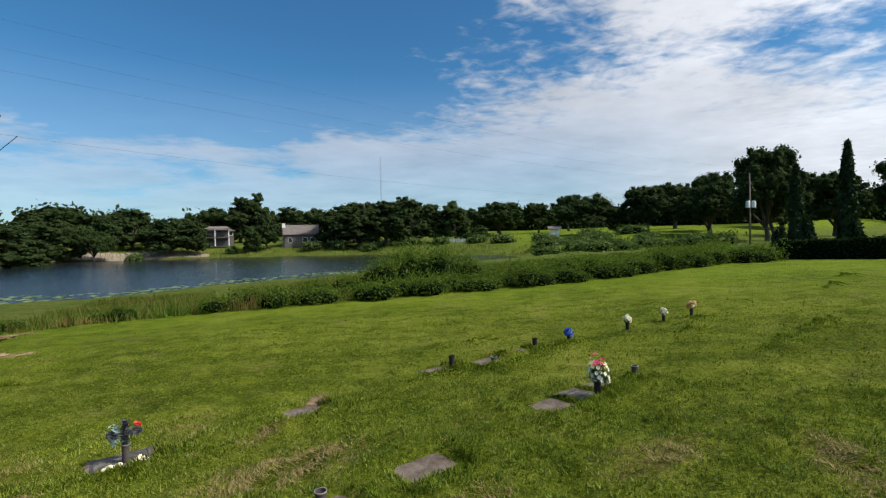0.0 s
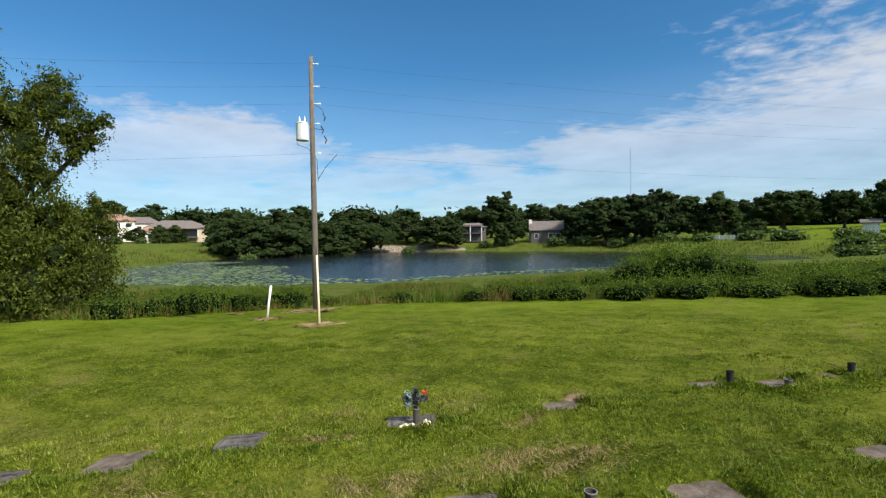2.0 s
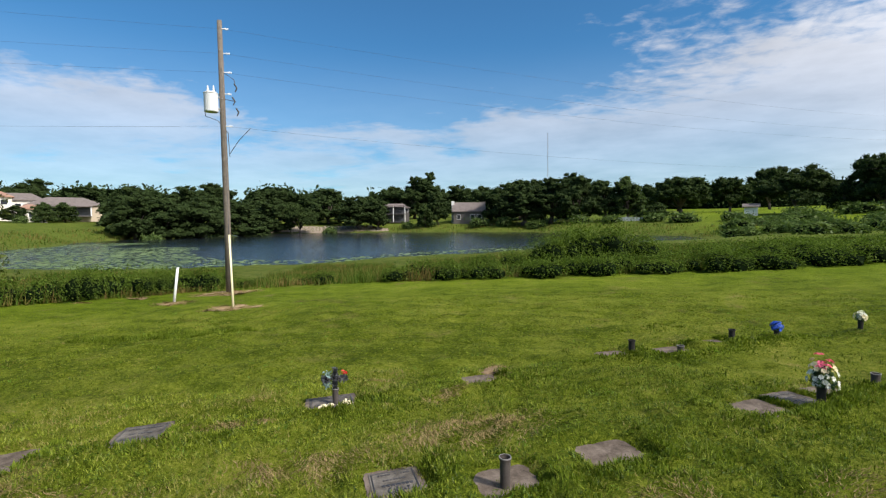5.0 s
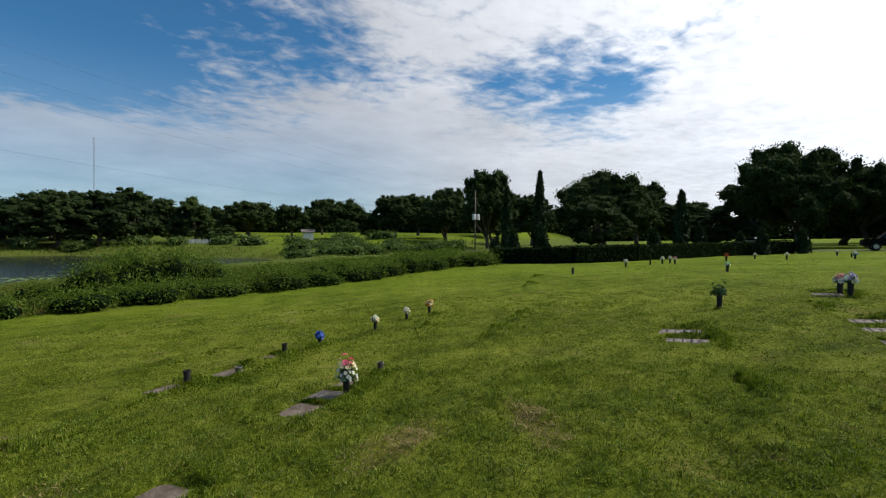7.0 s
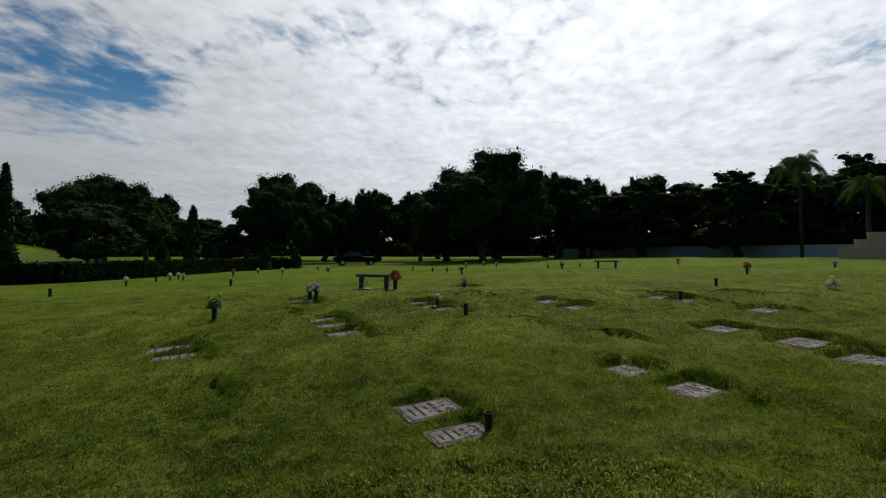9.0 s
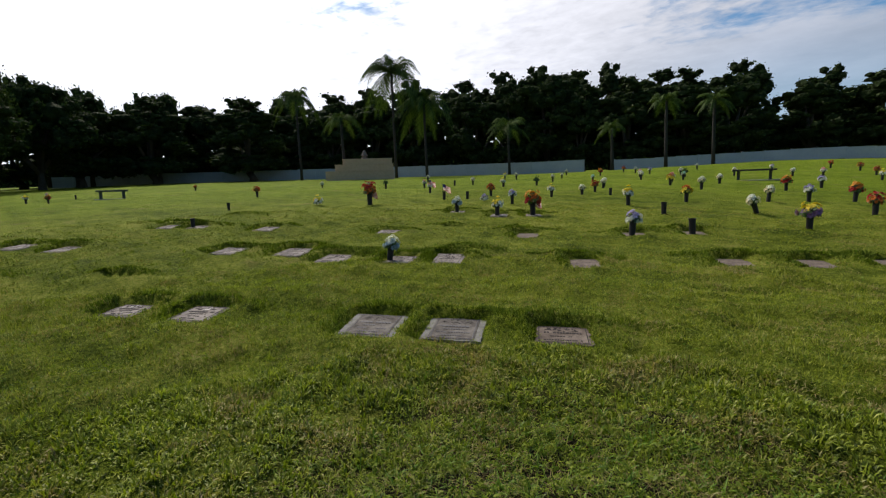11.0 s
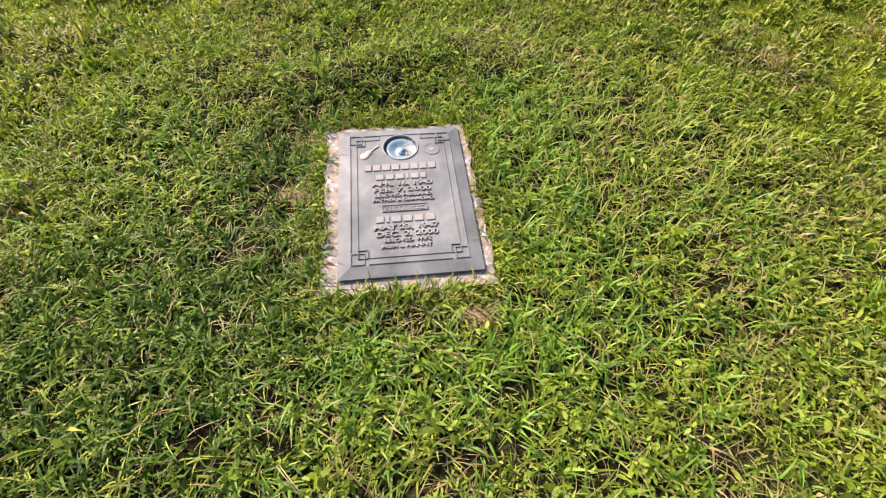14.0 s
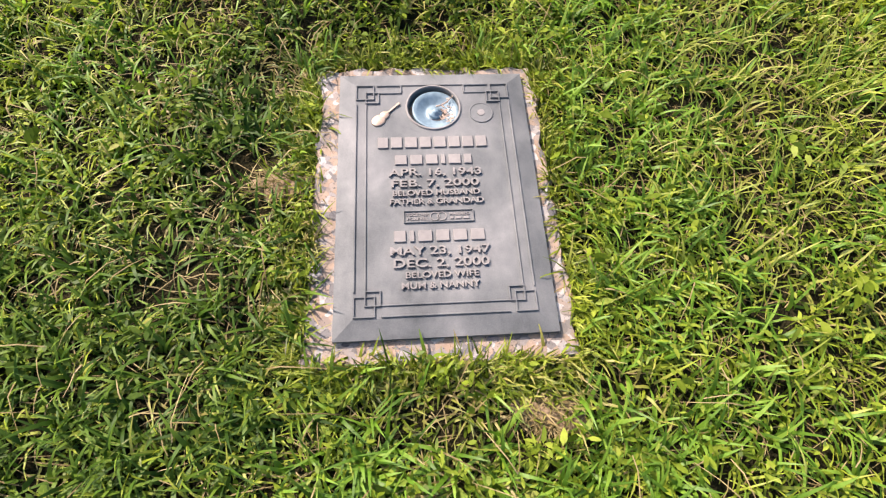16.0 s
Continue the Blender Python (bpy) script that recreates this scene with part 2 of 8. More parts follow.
def granite_material():
    """Coarse granite: flakes of tan, pink, white and grey feldspar with dark specks, dulled by soil."""
    m = bpy.data.materials.new("speckled_granite")
    m.use_nodes = True
    n = Graph(m.node_tree)
    where = n.add("ShaderNodeTexCoord").outputs["Object"]
    bent = n.vmath("ADD", where, n.vmath("MULTIPLY", n.add("ShaderNodeTexNoise", Vector=where, Scale=60.0, Detail=3.0).outputs["Color"], (0.012, 0.012, 0.012)))
    cells = n.add("ShaderNodeTexVoronoi", Vector=bent, Scale=68.0)
    pick = n.add("ShaderNodeSeparateXYZ", Vector=cells.outputs["Color"]).outputs["X"]
    flake = n.ramp(pick, [(0.0, (0.085, 0.082, 0.082)), (0.16, (0.15, 0.14, 0.132)), (0.34, (0.25, 0.172, 0.116)), (0.58, (0.28, 0.208, 0.150)), (0.80, (0.20, 0.182, 0.166)), (0.93, (0.36, 0.335, 0.30))])
    flake = n.mix(n.smooth(n.noise(where, 190.0, 4.0, 0.7), 0.57, 0.68), flake, (0.040, 0.038, 0.038))
    flake = n.mix(n.math("MULTIPLY", n.smooth(n.noise(where, 9.0, 5.0, 0.65), 0.46, 0.68), 0.62), flake, (0.15, 0.125, 0.095))
    b = n.add("ShaderNodeBsdfPrincipled", Base_Color=flake, Roughness=0.72)
    b.inputs["Specular IOR Level"].default_value = 0.25
    rough = n.math("ADD", n.math("MULTIPLY", n.noise(where, 45.0, 5.0, 0.7), 0.7), n.math("MULTIPLY", pick, 0.3))
    n.put(b, "Normal", n.add("ShaderNodeBump", Strength=0.7, Distance=0.006, Height=rough).outputs[0])
    n.tree.links.new(b.outputs[0], n.add("ShaderNodeOutputMaterial").inputs["Surface"])
    return m


M["granite"] = granite_material()
M["pale_stone"] = material("pale_granite", [(0.36, (0.072, 0.061, 0.051)), (0.50, (0.178, 0.155, 0.132)), (0.64, (0.30, 0.268, 0.232))], 7.0, 0.8, bump=0.4, fine=0.004, spec=0.12)
M["brown_stone"] = material("stained_stone", [(0.34, (0.050, 0.039, 0.030)), (0.5, (0.125, 0.099, 0.076)), (0.66, (0.205, 0.168, 0.134))], 7.0, 0.85, bump=0.4, fine=0.004, spec=0.12)


def bronze_material():
    """Cast bronze gone grey: soft pale and dark blooms, rain streaks and a fine cast grain."""
    m = bpy.data.materials.new("weathered_bronze")
    m.use_nodes = True
    n = Graph(m.node_tree)
    where = n.add("ShaderNodeTexCoord").outputs["Object"]
    bloom = n.noise(where, 6.0, 5.0, 0.55, 0.6)
    patchy = n.noise(n.vmath("MULTIPLY", where, (1.0, 0.6, 1.0)), 21.0, 5.0, 0.6)
    grain = n.noise(where, 420.0, 3.0, 0.6)
    fac = n.math("ADD", n.math("MULTIPLY", bloom, 0.55), n.math("ADD", n.math("MULTIPLY", patchy, 0.30), n.math("MULTIPLY", grain, 0.15)))
    colour = n.ramp(fac, [(0.36, (0.066, 0.071, 0.069)), (0.47, (0.110, 0.115, 0.110)), (0.56, (0.148, 0.150, 0.142)), (0.66, (0.205, 0.202, 0.190))])
    rough = n.math("ADD", 0.56, n.math("MULTIPLY", bloom, 0.22))
    b = n.add("ShaderNodeBsdfPrincipled", Base_Color=colour, Roughness=rough, Metallic=0.05)
    b.inputs["Specular IOR Level"].default_value = 0.22
    n.put(b, "Normal", n.add("ShaderNodeBump", Strength=0.22, Distance=0.0012, Height=grain).outputs[0])
    n.tree.links.new(b.outputs[0], n.add("ShaderNodeOutputMaterial").inputs["Surface"])
    return m


M["bronze"] = bronze_material()
M["bronze_dark"] = material("dark_bronze", [(0.3, (0.030, 0.030, 0.034)), (0.7, (0.075, 0.070, 0.068))], 7.0, 0.45, 0.4, 0.1, 0.002, spec=0.5)
M["bronze_worn"] = material("worn_bronze", [(0.3, (0.145, 0.135, 0.122)), (0.7, (0.23, 0.212, 0.19))], 12.0, 0.62, 0.05, 0.1, 0.001, spec=0.25)
M["tan_bronze"] = material("copper_coloured_bronze", [(0.3, (0.28, 0.19, 0.13)), (0.7, (0.45, 0.34, 0.25))], 18.0, 0.45, 0.3, spec=0.5)
M["verdigris"] = material("blue_green_vase_lining", [(0.3, (0.06, 0.10, 0.12)), (0.5, (0.14, 0.21, 0.24)), (0.75, (0.30, 0.38, 0.40))], 9.0, 0.45, 0.2, spec=0.5)
M["black"] = plain("well_shade_black", (0.008, 0.008, 0.008), 0.9, spec=0.1)
M["vase"] = material("black_vase", [(0.3, (0.014, 0.013, 0.012)), (0.7, (0.036, 0.034, 0.031))], 20.0, 0.6, 0.2, spec=0.3)
M["vase_brown"] = material("brown_vase", [(0.3, (0.045, 0.038, 0.034)), (0.7, (0.11, 0.095, 0.085))], 15.0, 0.55, 0.2, spec=0.4)
M["rim"] = plain("vase_rim", (0.30, 0.28, 0.26), 0.4, 0.3)
M["soil"] = material("bare_soil", [(0.3, (0.10, 0.068, 0.038)), (0.55, (0.21, 0.145, 0.082)), (0.8, (0.32, 0.235, 0.14))], 5.0, 0.95, bump=0.8, fine=0.01)
M["tan_soil"] = material("dry_tan_soil", [(0.3, (0.17, 0.115, 0.062)), (0.55, (0.31, 0.22, 0.125)), (0.8, (0.43, 0.33, 0.20))], 5.0, 0.95, bump=0.5, fine=0.01)
M["straw_soil"] = material("dead_thatch", [(0.3, (0.08, 0.065, 0.025)), (0.6, (0.15, 0.12, 0.050)), (0.8, (0.24, 0.20, 0.09))], 9.0, 0.95, bump=0.8, fine=0.01)
M["pale_ink"] = plain("weathered_lettering", (0.045, 0.040, 0.037), 0.8, spec=0.1)
M["shore"] = material("sandy_shore", [(0.3, (0.18, 0.14, 0.10)), (0.7, (0.36, 0.30, 0.24))], 0.3, 0.95)
M["asphalt"] = material("asphalt", [(0.3, (0.045, 0.045, 0.047)), (0.7, (0.075, 0.074, 0.072))], 3.0, 0.9, bump=0.3)
M["concrete"] = material("concrete", [(0.3, (0.24, 0.23, 0.21)), (0.7, (0.38, 0.37, 0.345))], 5.0, 0.85, bump=0.3)
M["bench"] = material("grey_granite_bench", [(0.3, (0.050, 0.060, 0.046)), (0.7, (0.11, 0.122, 0.10))], 20.0, 0.75, spec=0.15)
M["black_granite"] = material("black_granite", [(0.3, (0.015, 0.015, 0.016)), (0.7, (0.04, 0.04, 0.042))], 30.0, 0.25)
M["sandstone"] = material("tan_sandstone", [(0.3, (0.52, 0.33, 0.19)), (0.7, (0.66, 0.44, 0.27))], 3.0, 0.8, bump=0.3)
M["mauve_bronze"] = material("dull_mauve_bronze", [(0.36, (0.045, 0.040, 0.033)), (0.5, (0.110, 0.098, 0.082)), (0.64, (0.178, 0.162, 0.138))], 9.0, 0.85, 0.0, 0.4, 0.003, spec=0.10)
M["old_slab"] = material("weathered_pale_slab", [(0.35, (0.085, 0.083, 0.070)), (0.5, (0.165, 0.163, 0.138)), (0.65, (0.25, 0.248, 0.215))], 8.0, 0.85, bump=0.4, fine=0.004, spec=0.12)
M["panel"] = material("pale_fence_panel", [(0.3, (0.33, 0.36, 0.38)), (0.7, (0.43, 0.46, 0.475))], 0.4, 0.6)
M["stucco"] = plain("cream_stucco", (0.70, 0.66, 0.58), 0.8, spread=0.08, scale=1.0)
M["stucco_tan"] = plain("tan_stucco", (0.46, 0.38, 0.28), 0.8, spread=0.1, scale=1.0)
# siding grey darkened: the trees' shade over the house is put into it
M["siding_grey"] = plain("grey_siding", (0.095, 0.088, 0.08), 0.8, spread=0.1, scale=1.0)
M["roof_red"] = material("clay_tile_roof", [(0.3, (0.22, 0.125, 0.085)), (0.7, (0.36, 0.22, 0.155))], 1.5, 0.85)
M["roof_grey"] = material("grey_shingle_roof", [(0.3, (0.10, 0.085, 0.078)), (0.7, (0.19, 0.162, 0.145))], 1.2, 0.9)
M["glass"] = plain("dark_window_glass", (0.03, 0.035, 0.04), 0.08, spec=0.6)
M["car_black"] = plain("black_car_paint", (0.007, 0.006, 0.005), 0.6, 0.0, spec=0.06)
M["car_silver"] = plain("silver_car_paint", (0.52, 0.53, 0.54), 0.3, 0.6)
M["rubber"] = plain("tyre_rubber", (0.015, 0.015, 0.015), 0.85)
M["chrome"] = plain("wheel_metal", (0.45, 0.45, 0.46), 0.3, 0.8)
M["lily"] = leaf_material("lily_pad", (0.06, 0.10, 0.03), (0.12, 0.19, 0.055), (0.22, 0.29, 0.11), 0.05, 0.08, 0.12)
M["stem"] = leaf_material("silk_foliage", (0.02, 0.05, 0.015), (0.045, 0.10, 0.03), (0.10, 0.17, 0.05), 0.2, 9.0, 0.06)
for key, col in dict(pink=(0.75, 0.16, 0.28), rose=(0.70, 0.33, 0.38), snow=(0.80, 0.79, 0.74), blue=(0.045, 0.13, 0.62), red=(0.36, 0.022, 0.025), orange=(0.55, 0.15, 0.025), amber=(0.72, 0.36, 0.06), yellow=(0.80, 0.62, 0.06), lilac=(0.46, 0.40, 0.66), peach=(0.74, 0.46, 0.30), cream=(0.74, 0.66, 0.46), greyblue=(0.36, 0.46, 0.55), teal=(0.20, 0.30, 0.30), slate=(0.07, 0.075, 0.085), mint=(0.35, 0.66, 0.58), purple=(0.24, 0.13, 0.30)).items():
    M[key] = leaf_material("petal_" + key, tuple(c * 0.7 for c in col), col, tuple(min(0.9, c * 1.2) for c in col), 0.2, 20.0, 0.03)
M["red_silk"] = leaf_material("petal_scarlet", (0.45, 0.02, 0.02), (0.62, 0.03, 0.025), (0.75, 0.08, 0.05), 0.2, 20.0, 0.02)
M["flag_red"], M["flag_blue"], M["flag_white"] = plain("flag_red", (0.45, 0.03, 0.05), 0.8), plain("flag_blue", (0.02, 0.03, 0.14), 0.8), plain("flag_white", (0.75, 0.74, 0.72), 0.8)


def lawn_material():
    """Turf seen as a whole: green with yellowed and bare patches, finer mottling and mown unevenness."""
    m = bpy.data.materials.new("turf")
    m.use_nodes = True
    n = Graph(m.node_tree)
    where = n.add("ShaderNodeNewGeometry").outputs["Position"]
    wide, mid, fine = n.noise(where, 0.22, 5.0, 0.6), n.noise(where, 1.6, 5.0, 0.65), n.noise(where, 19.0, 5.0, 0.7)
    hair = n.noise(where, 70.0, 3.0, 0.75)
    # faint tracks left by the mower along the lawn's edge
    lane = n.add("ShaderNodeMapping", Vector=where, Rotation=(0, 0, radians(-24)), Scale=(0.10, 1.5, 0.1)).outputs[0]
    wide = n.math("ADD", n.math("MULTIPLY", wide, 0.55), n.math("MULTIPLY", n.noise(lane, 1.0, 4.0, 0.6), 0.45))
    fac = n.math("ADD", n.math("ADD", n.math("MULTIPLY", wide, 0.32), n.math("MULTIPLY", mid, 0.24)), n.math("ADD", n.math("MULTIPLY", fine, 0.30), n.math("MULTIPLY", hair, 0.26)))
    colour = n.ramp(fac, [(0.43, (0.022, 0.040, 0.003)), (0.52, (0.077, 0.121, 0.006)), (0.61, (0.142, 0.196, 0.012)), (0.71, (0.205, 0.222, 0.035))])
    dead = n.smooth(n.math("ADD", n.math("MULTIPLY", n.noise(where, 0.9, 6.0, 0.65), 0.8), n.math("MULTIPLY", fine, 0.25)), 0.57, 0.74)
    colour = n.mix(dead, colour, (0.17, 0.135, 0.055))
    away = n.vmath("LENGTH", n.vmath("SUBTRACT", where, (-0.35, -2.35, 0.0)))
    # brown-green thatch under the near lawn's tufts, darkened for the shade between them
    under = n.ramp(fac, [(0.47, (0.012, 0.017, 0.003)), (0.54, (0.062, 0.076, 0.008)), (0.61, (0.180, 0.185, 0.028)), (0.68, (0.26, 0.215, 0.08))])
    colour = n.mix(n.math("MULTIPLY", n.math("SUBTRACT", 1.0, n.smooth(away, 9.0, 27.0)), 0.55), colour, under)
    # dark thatch and soil round the memorial, near-black for the shade between blades
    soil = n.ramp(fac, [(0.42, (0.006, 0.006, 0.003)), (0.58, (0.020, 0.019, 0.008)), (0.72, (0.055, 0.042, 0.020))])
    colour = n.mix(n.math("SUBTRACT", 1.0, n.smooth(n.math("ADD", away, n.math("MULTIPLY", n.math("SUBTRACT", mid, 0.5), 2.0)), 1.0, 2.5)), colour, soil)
    # boggy ground by the water
    height = n.add("ShaderNodeSeparateXYZ", Vector=where).outputs["Z"]
    bog = n.ramp(fac, [(0.46, (0.012, 0.018, 0.005)), (0.55, (0.075, 0.105, 0.014)), (0.66, (0.15, 0.145, 0.038))])
    colour = n.mix(n.smooth(n.math("ADD", height, n.math("MULTIPLY", mid, 0.4)), -1.15, -1.50), colour, bog)
    # rough unmown meadow beyond the lawn's edge and round the lake
    inland = n.vmath("DOT_PRODUCT", where, (-0.54, 0.84, 0.0))
    mown = n.math("MULTIPLY", n.smooth(n.vmath("DOT_PRODUCT", where, (1.0, 0.0, 0.0)), 5.0, 25.0), n.smooth(inland, 56.0, 68.0))
    meadow = n.ramp(fac, [(0.44, (0.020, 0.032, 0.006)), (0.53, (0.058, 0.088, 0.012)), (0.64, (0.115, 0.128, 0.032))])
    colour = n.mix(n.math("MULTIPLY", n.math("MULTIPLY", n.smooth(n.math("ADD", inland, n.math("MULTIPLY", mid, 6.0)), 24.0, 34.0), n.math("SUBTRACT", 1.0, mown)), 0.85), colour, meadow)
    b = n.add("ShaderNodeBsdfPrincipled", Base_Color=colour, Roughness=0.9)
    b.inputs["Specular IOR Level"].default_value = 0.03
    tall = n.math("ADD", n.math("MULTIPLY", fine, 0.6), n.math("MULTIPLY", hair, 0.5))
    n.put(b, "Normal", n.add("ShaderNodeBump", Strength=1.0, Distance=0.06, Height=tall).outputs[0])
    n.tree.links.new(b.outputs[0], n.add("ShaderNodeOutputMaterial").inputs["Surface"])
    return m


def water_material():
    m = bpy.data.materials.new("lake_water")
    m.use_nodes = True
    n = Graph(m.node_tree)
    where = n.add("ShaderNodeNewGeometry").outputs["Position"]
    b = n.add("ShaderNodeBsdfPrincipled", Base_Color=(0.010, 0.014, 0.018, 1), Roughness=0.12, IOR=1.33)
    h = n.math("ADD", n.math("MULTIPLY", n.noise(where, 0.9, 4.0, 0.6), 0.6), n.math("MULTIPLY", n.noise(where, 4.5, 3.0, 0.6), 0.4))
    n.put(b, "Normal", n.add("ShaderNodeBump", Strength=0.7, Distance=0.12, Height=h).outputs[0])
    n.tree.links.new(b.outputs[0], n.add("ShaderNodeOutputMaterial").inputs["Surface"])
    return m


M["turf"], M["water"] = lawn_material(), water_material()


# ---------------------------------------------------------------- mesh helpers
def mesh_object(name, verts, faces, mat, parent=None, smooth=False):
    me = bpy.data.meshes.new(name)
    me.from_pydata([tuple(v) for v in verts], [], faces)
    me.materials.append(mat)
    if smooth:
        me.polygons.foreach_set("use_smooth", [True] * len(me.polygons))
    ob = new(name, me)
    ob.parent = parent
    return ob


def part(name, bm, mat, parent=None, label="", smooth=False):
    me = bpy.data.meshes.new(name)
    bm.to_mesh(me)
    bm.free()
    me.materials.append(mat)
    if smooth:
        me.polygons.foreach_set("use_smooth", [True] * len(me.polygons))
    ob = new(name, me)
    ob.parent = parent
    return tagged(ob, label)


def empty(name, m, label, category, group="", kind=""):
    ob = new(name)
    ob.empty_display_size = 0.1
    ob.matrix_world = m
    return tagged(ob, label, category, group, kind)


def sheet(name, corners, counts, mat, parent=None):
    """One mesh from arrays of corners (n, k, 3): n separate faces of k corners each; counts: corners per face."""
    v = np.concatenate([c.reshape(-1, 3) for c in corners]).astype(np.float32)
    sizes = np.concatenate([np.full(len(c), c.shape[1]) for c in corners]).astype(np.int32)
    me = bpy.data.meshes.new(name)
    me.vertices.add(len(v))
    me.vertices.foreach_set("co", v.ravel())
    me.loops.add(len(v))
    me.loops.foreach_set("vertex_index", np.arange(len(v), dtype=np.int32))
    me.polygons.add(len(sizes))
    me.polygons.foreach_set("loop_start", np.concatenate([[0], np.cumsum(sizes)[:-1]]).astype(np.int32))
    me.polygons.foreach_set("loop_total", sizes)
    me.update(calc_edges=True)
    me.materials.append(mat)
    ob = new(name, me)
    ob.parent = parent
    return ob


def strips(name, rails, mat, parent=None):
    """One mesh of ribbons: rails (n, k, 2, 3), k pairs of points along each; each ribbon is one island."""
    n, k = rails.shape[:2]
    v = rails.reshape(-1, 3).astype(np.float32)
    base = (np.arange(n) * k * 2)[:, None, None]
    step = (np.arange(k - 1) * 2)[None, :, None]
    f = (base + step + np.array([0, 1, 3, 2])[None, None, :]).reshape(-1).astype(np.int32)
    me = bpy.data.meshes.new(name)
    me.vertices.add(len(v))
    me.vertices.foreach_set("co", v.ravel())
    count = n * (k - 1)
    me.loops.add(count * 4)
    me.loops.foreach_set("vertex_index", f)
    me.polygons.add(count)
    me.polygons.foreach_set("loop_start", (np.arange(count) * 4).astype(np.int32))
    me.polygons.foreach_set("loop_total", np.full(count, 4, np.int32))
    me.update(calc_edges=True)
    me.materials.append(mat)
    ob = new(name, me)
    ob.parent = parent
    return ob


def add_box(bm, size, centre=(0, 0, 0), bevel=0.0, turn=0.0, segments=1):
    got = bmesh.ops.create_cube(bm, size=1.0, matrix=Matrix.Translation(centre) @ Matrix.Rotation(turn, 4, "Z") @ Matrix.Diagonal((*size, 1)))
    if bevel:
        edges = list({e for v in got["verts"] for e in v.link_edges})
        bmesh.ops.bevel(bm, geom=edges, offset=bevel, segments=segments, affect="EDGES", profile=0.5)
    return bm


def box(size, centre=(0, 0, 0), bevel=0.0, turn=0.0, segments=1):
    return add_box(bmesh.new(), size, centre, bevel, turn, segments)


def add_lathe(bm, profile, sides=16, m=Matrix(), close=True):
    """Turns a profile of (radius, height) round z."""
    rings = []
    for r, z in profile:
        rings.append([bm.verts.new(m @ Vector((r * math.cos(2 * math.pi * k / sides), r * math.sin(2 * math.pi * k / sides), z))) for k in range(sides)])
    for a, b in zip(rings, rings[1:]):
        for k in range(sides):
            bm.faces.new((a[k], a[(k + 1) % sides], b[(k + 1) % sides], b[k]))
    if close:
        bm.faces.new(rings[0][::-1])
        bm.faces.new(rings[-1])
    return bm


def add_tube(bm, points, radii, sides=7):
    """A tube of changing radius along points."""
    points = [Vector(p) for p in points]
    rings = []
    for n, (p, r) in enumerate(zip(points, radii)):
        way = (points[min(n + 1, len(points) - 1)] - points[max(n - 1, 0)]).normalized()
        a = way.cross(Vector((0.31, 0.95, 0.05)) if abs(way.z) > 0.7 else Vector((0, 0, 1))).normalized()
        b = way.cross(a)
        rings.append([bm.verts.new(p + r * (math.cos(2 * math.pi * k / sides) * a + math.sin(2 * math.pi * k / sides) * b)) for k in range(sides)])
    for a, b in zip(rings, rings[1:]):
        for k in range(sides):
            bm.faces.new((a[k], b[k], b[(k + 1) % sides], a[(k + 1) % sides]))
    bm.faces.new(rings[0])
    bm.faces.new(rings[-1][::-1])
    return bm


def rhombs(centres, size, rng, tall=1.0, droop=0.0, facing=None):
    """Leaf-shaped four-cornered pieces at the centres, turned at random; returns (n, 4, 3)."""
    n = len(centres)
    a = rng.normal(size=(n, 3))
    if facing is not None:
        a = a * 0.75 + facing
    a /= np.linalg.norm(a, axis=1, keepdims=True) + 1e-9
    b = rng.normal(size=(n, 3))
    b[:, 2] -= droop
    b -= (a * b).sum(1, keepdims=True) * a
    b /= np.linalg.norm(b, axis=1, keepdims=True) + 1e-9
    c = np.cross(a, b)
    s = (size * rng.uniform(0.6, 1.35, n))[:, None]
    return np.stack([centres - b * s * tall, centres + c * s * 0.55, centres + b * s * tall, centres - c * s * 0.55], 1)


# ---------------------------------------------------------------- the lie of the land
WATER = -2.05
LAKE = [(-46, 21), (-27, 30.5), (-20.5, 41), (-13, 54), (-5, 62), (4, 68), (11, 78), (13, 95), (8, 107), (-6, 117), (-27, 134), (-70, 131), (-98, 116), (-110, 93), (-96, 62), (-76, 37)]


def lake_distance(x, y):
    """Metres from the shore: plus on land, minus on the water."""
    x, y = np.asarray(x, float), np.asarray(y, float)
    best, inside = np.full(x.shape, 1e9), np.zeros(x.shape, bool)
    for (ax, ay), (bx, by) in zip(LAKE, LAKE[1:] + LAKE[:1]):
        dx, dy = bx - ax, by - ay
        k = np.clip(((x - ax) * dx + (y - ay) * dy) / (dx * dx + dy * dy), 0, 1)
        best = np.minimum(best, np.hypot(x - ax - k * dx, y - ay - k * dy))
        inside ^= ((ay > y) != (by > y)) & (x < (bx - ax) * (y - ay) / (by - ay + 1e-12) + ax)
    return np.where(inside, -best, best)


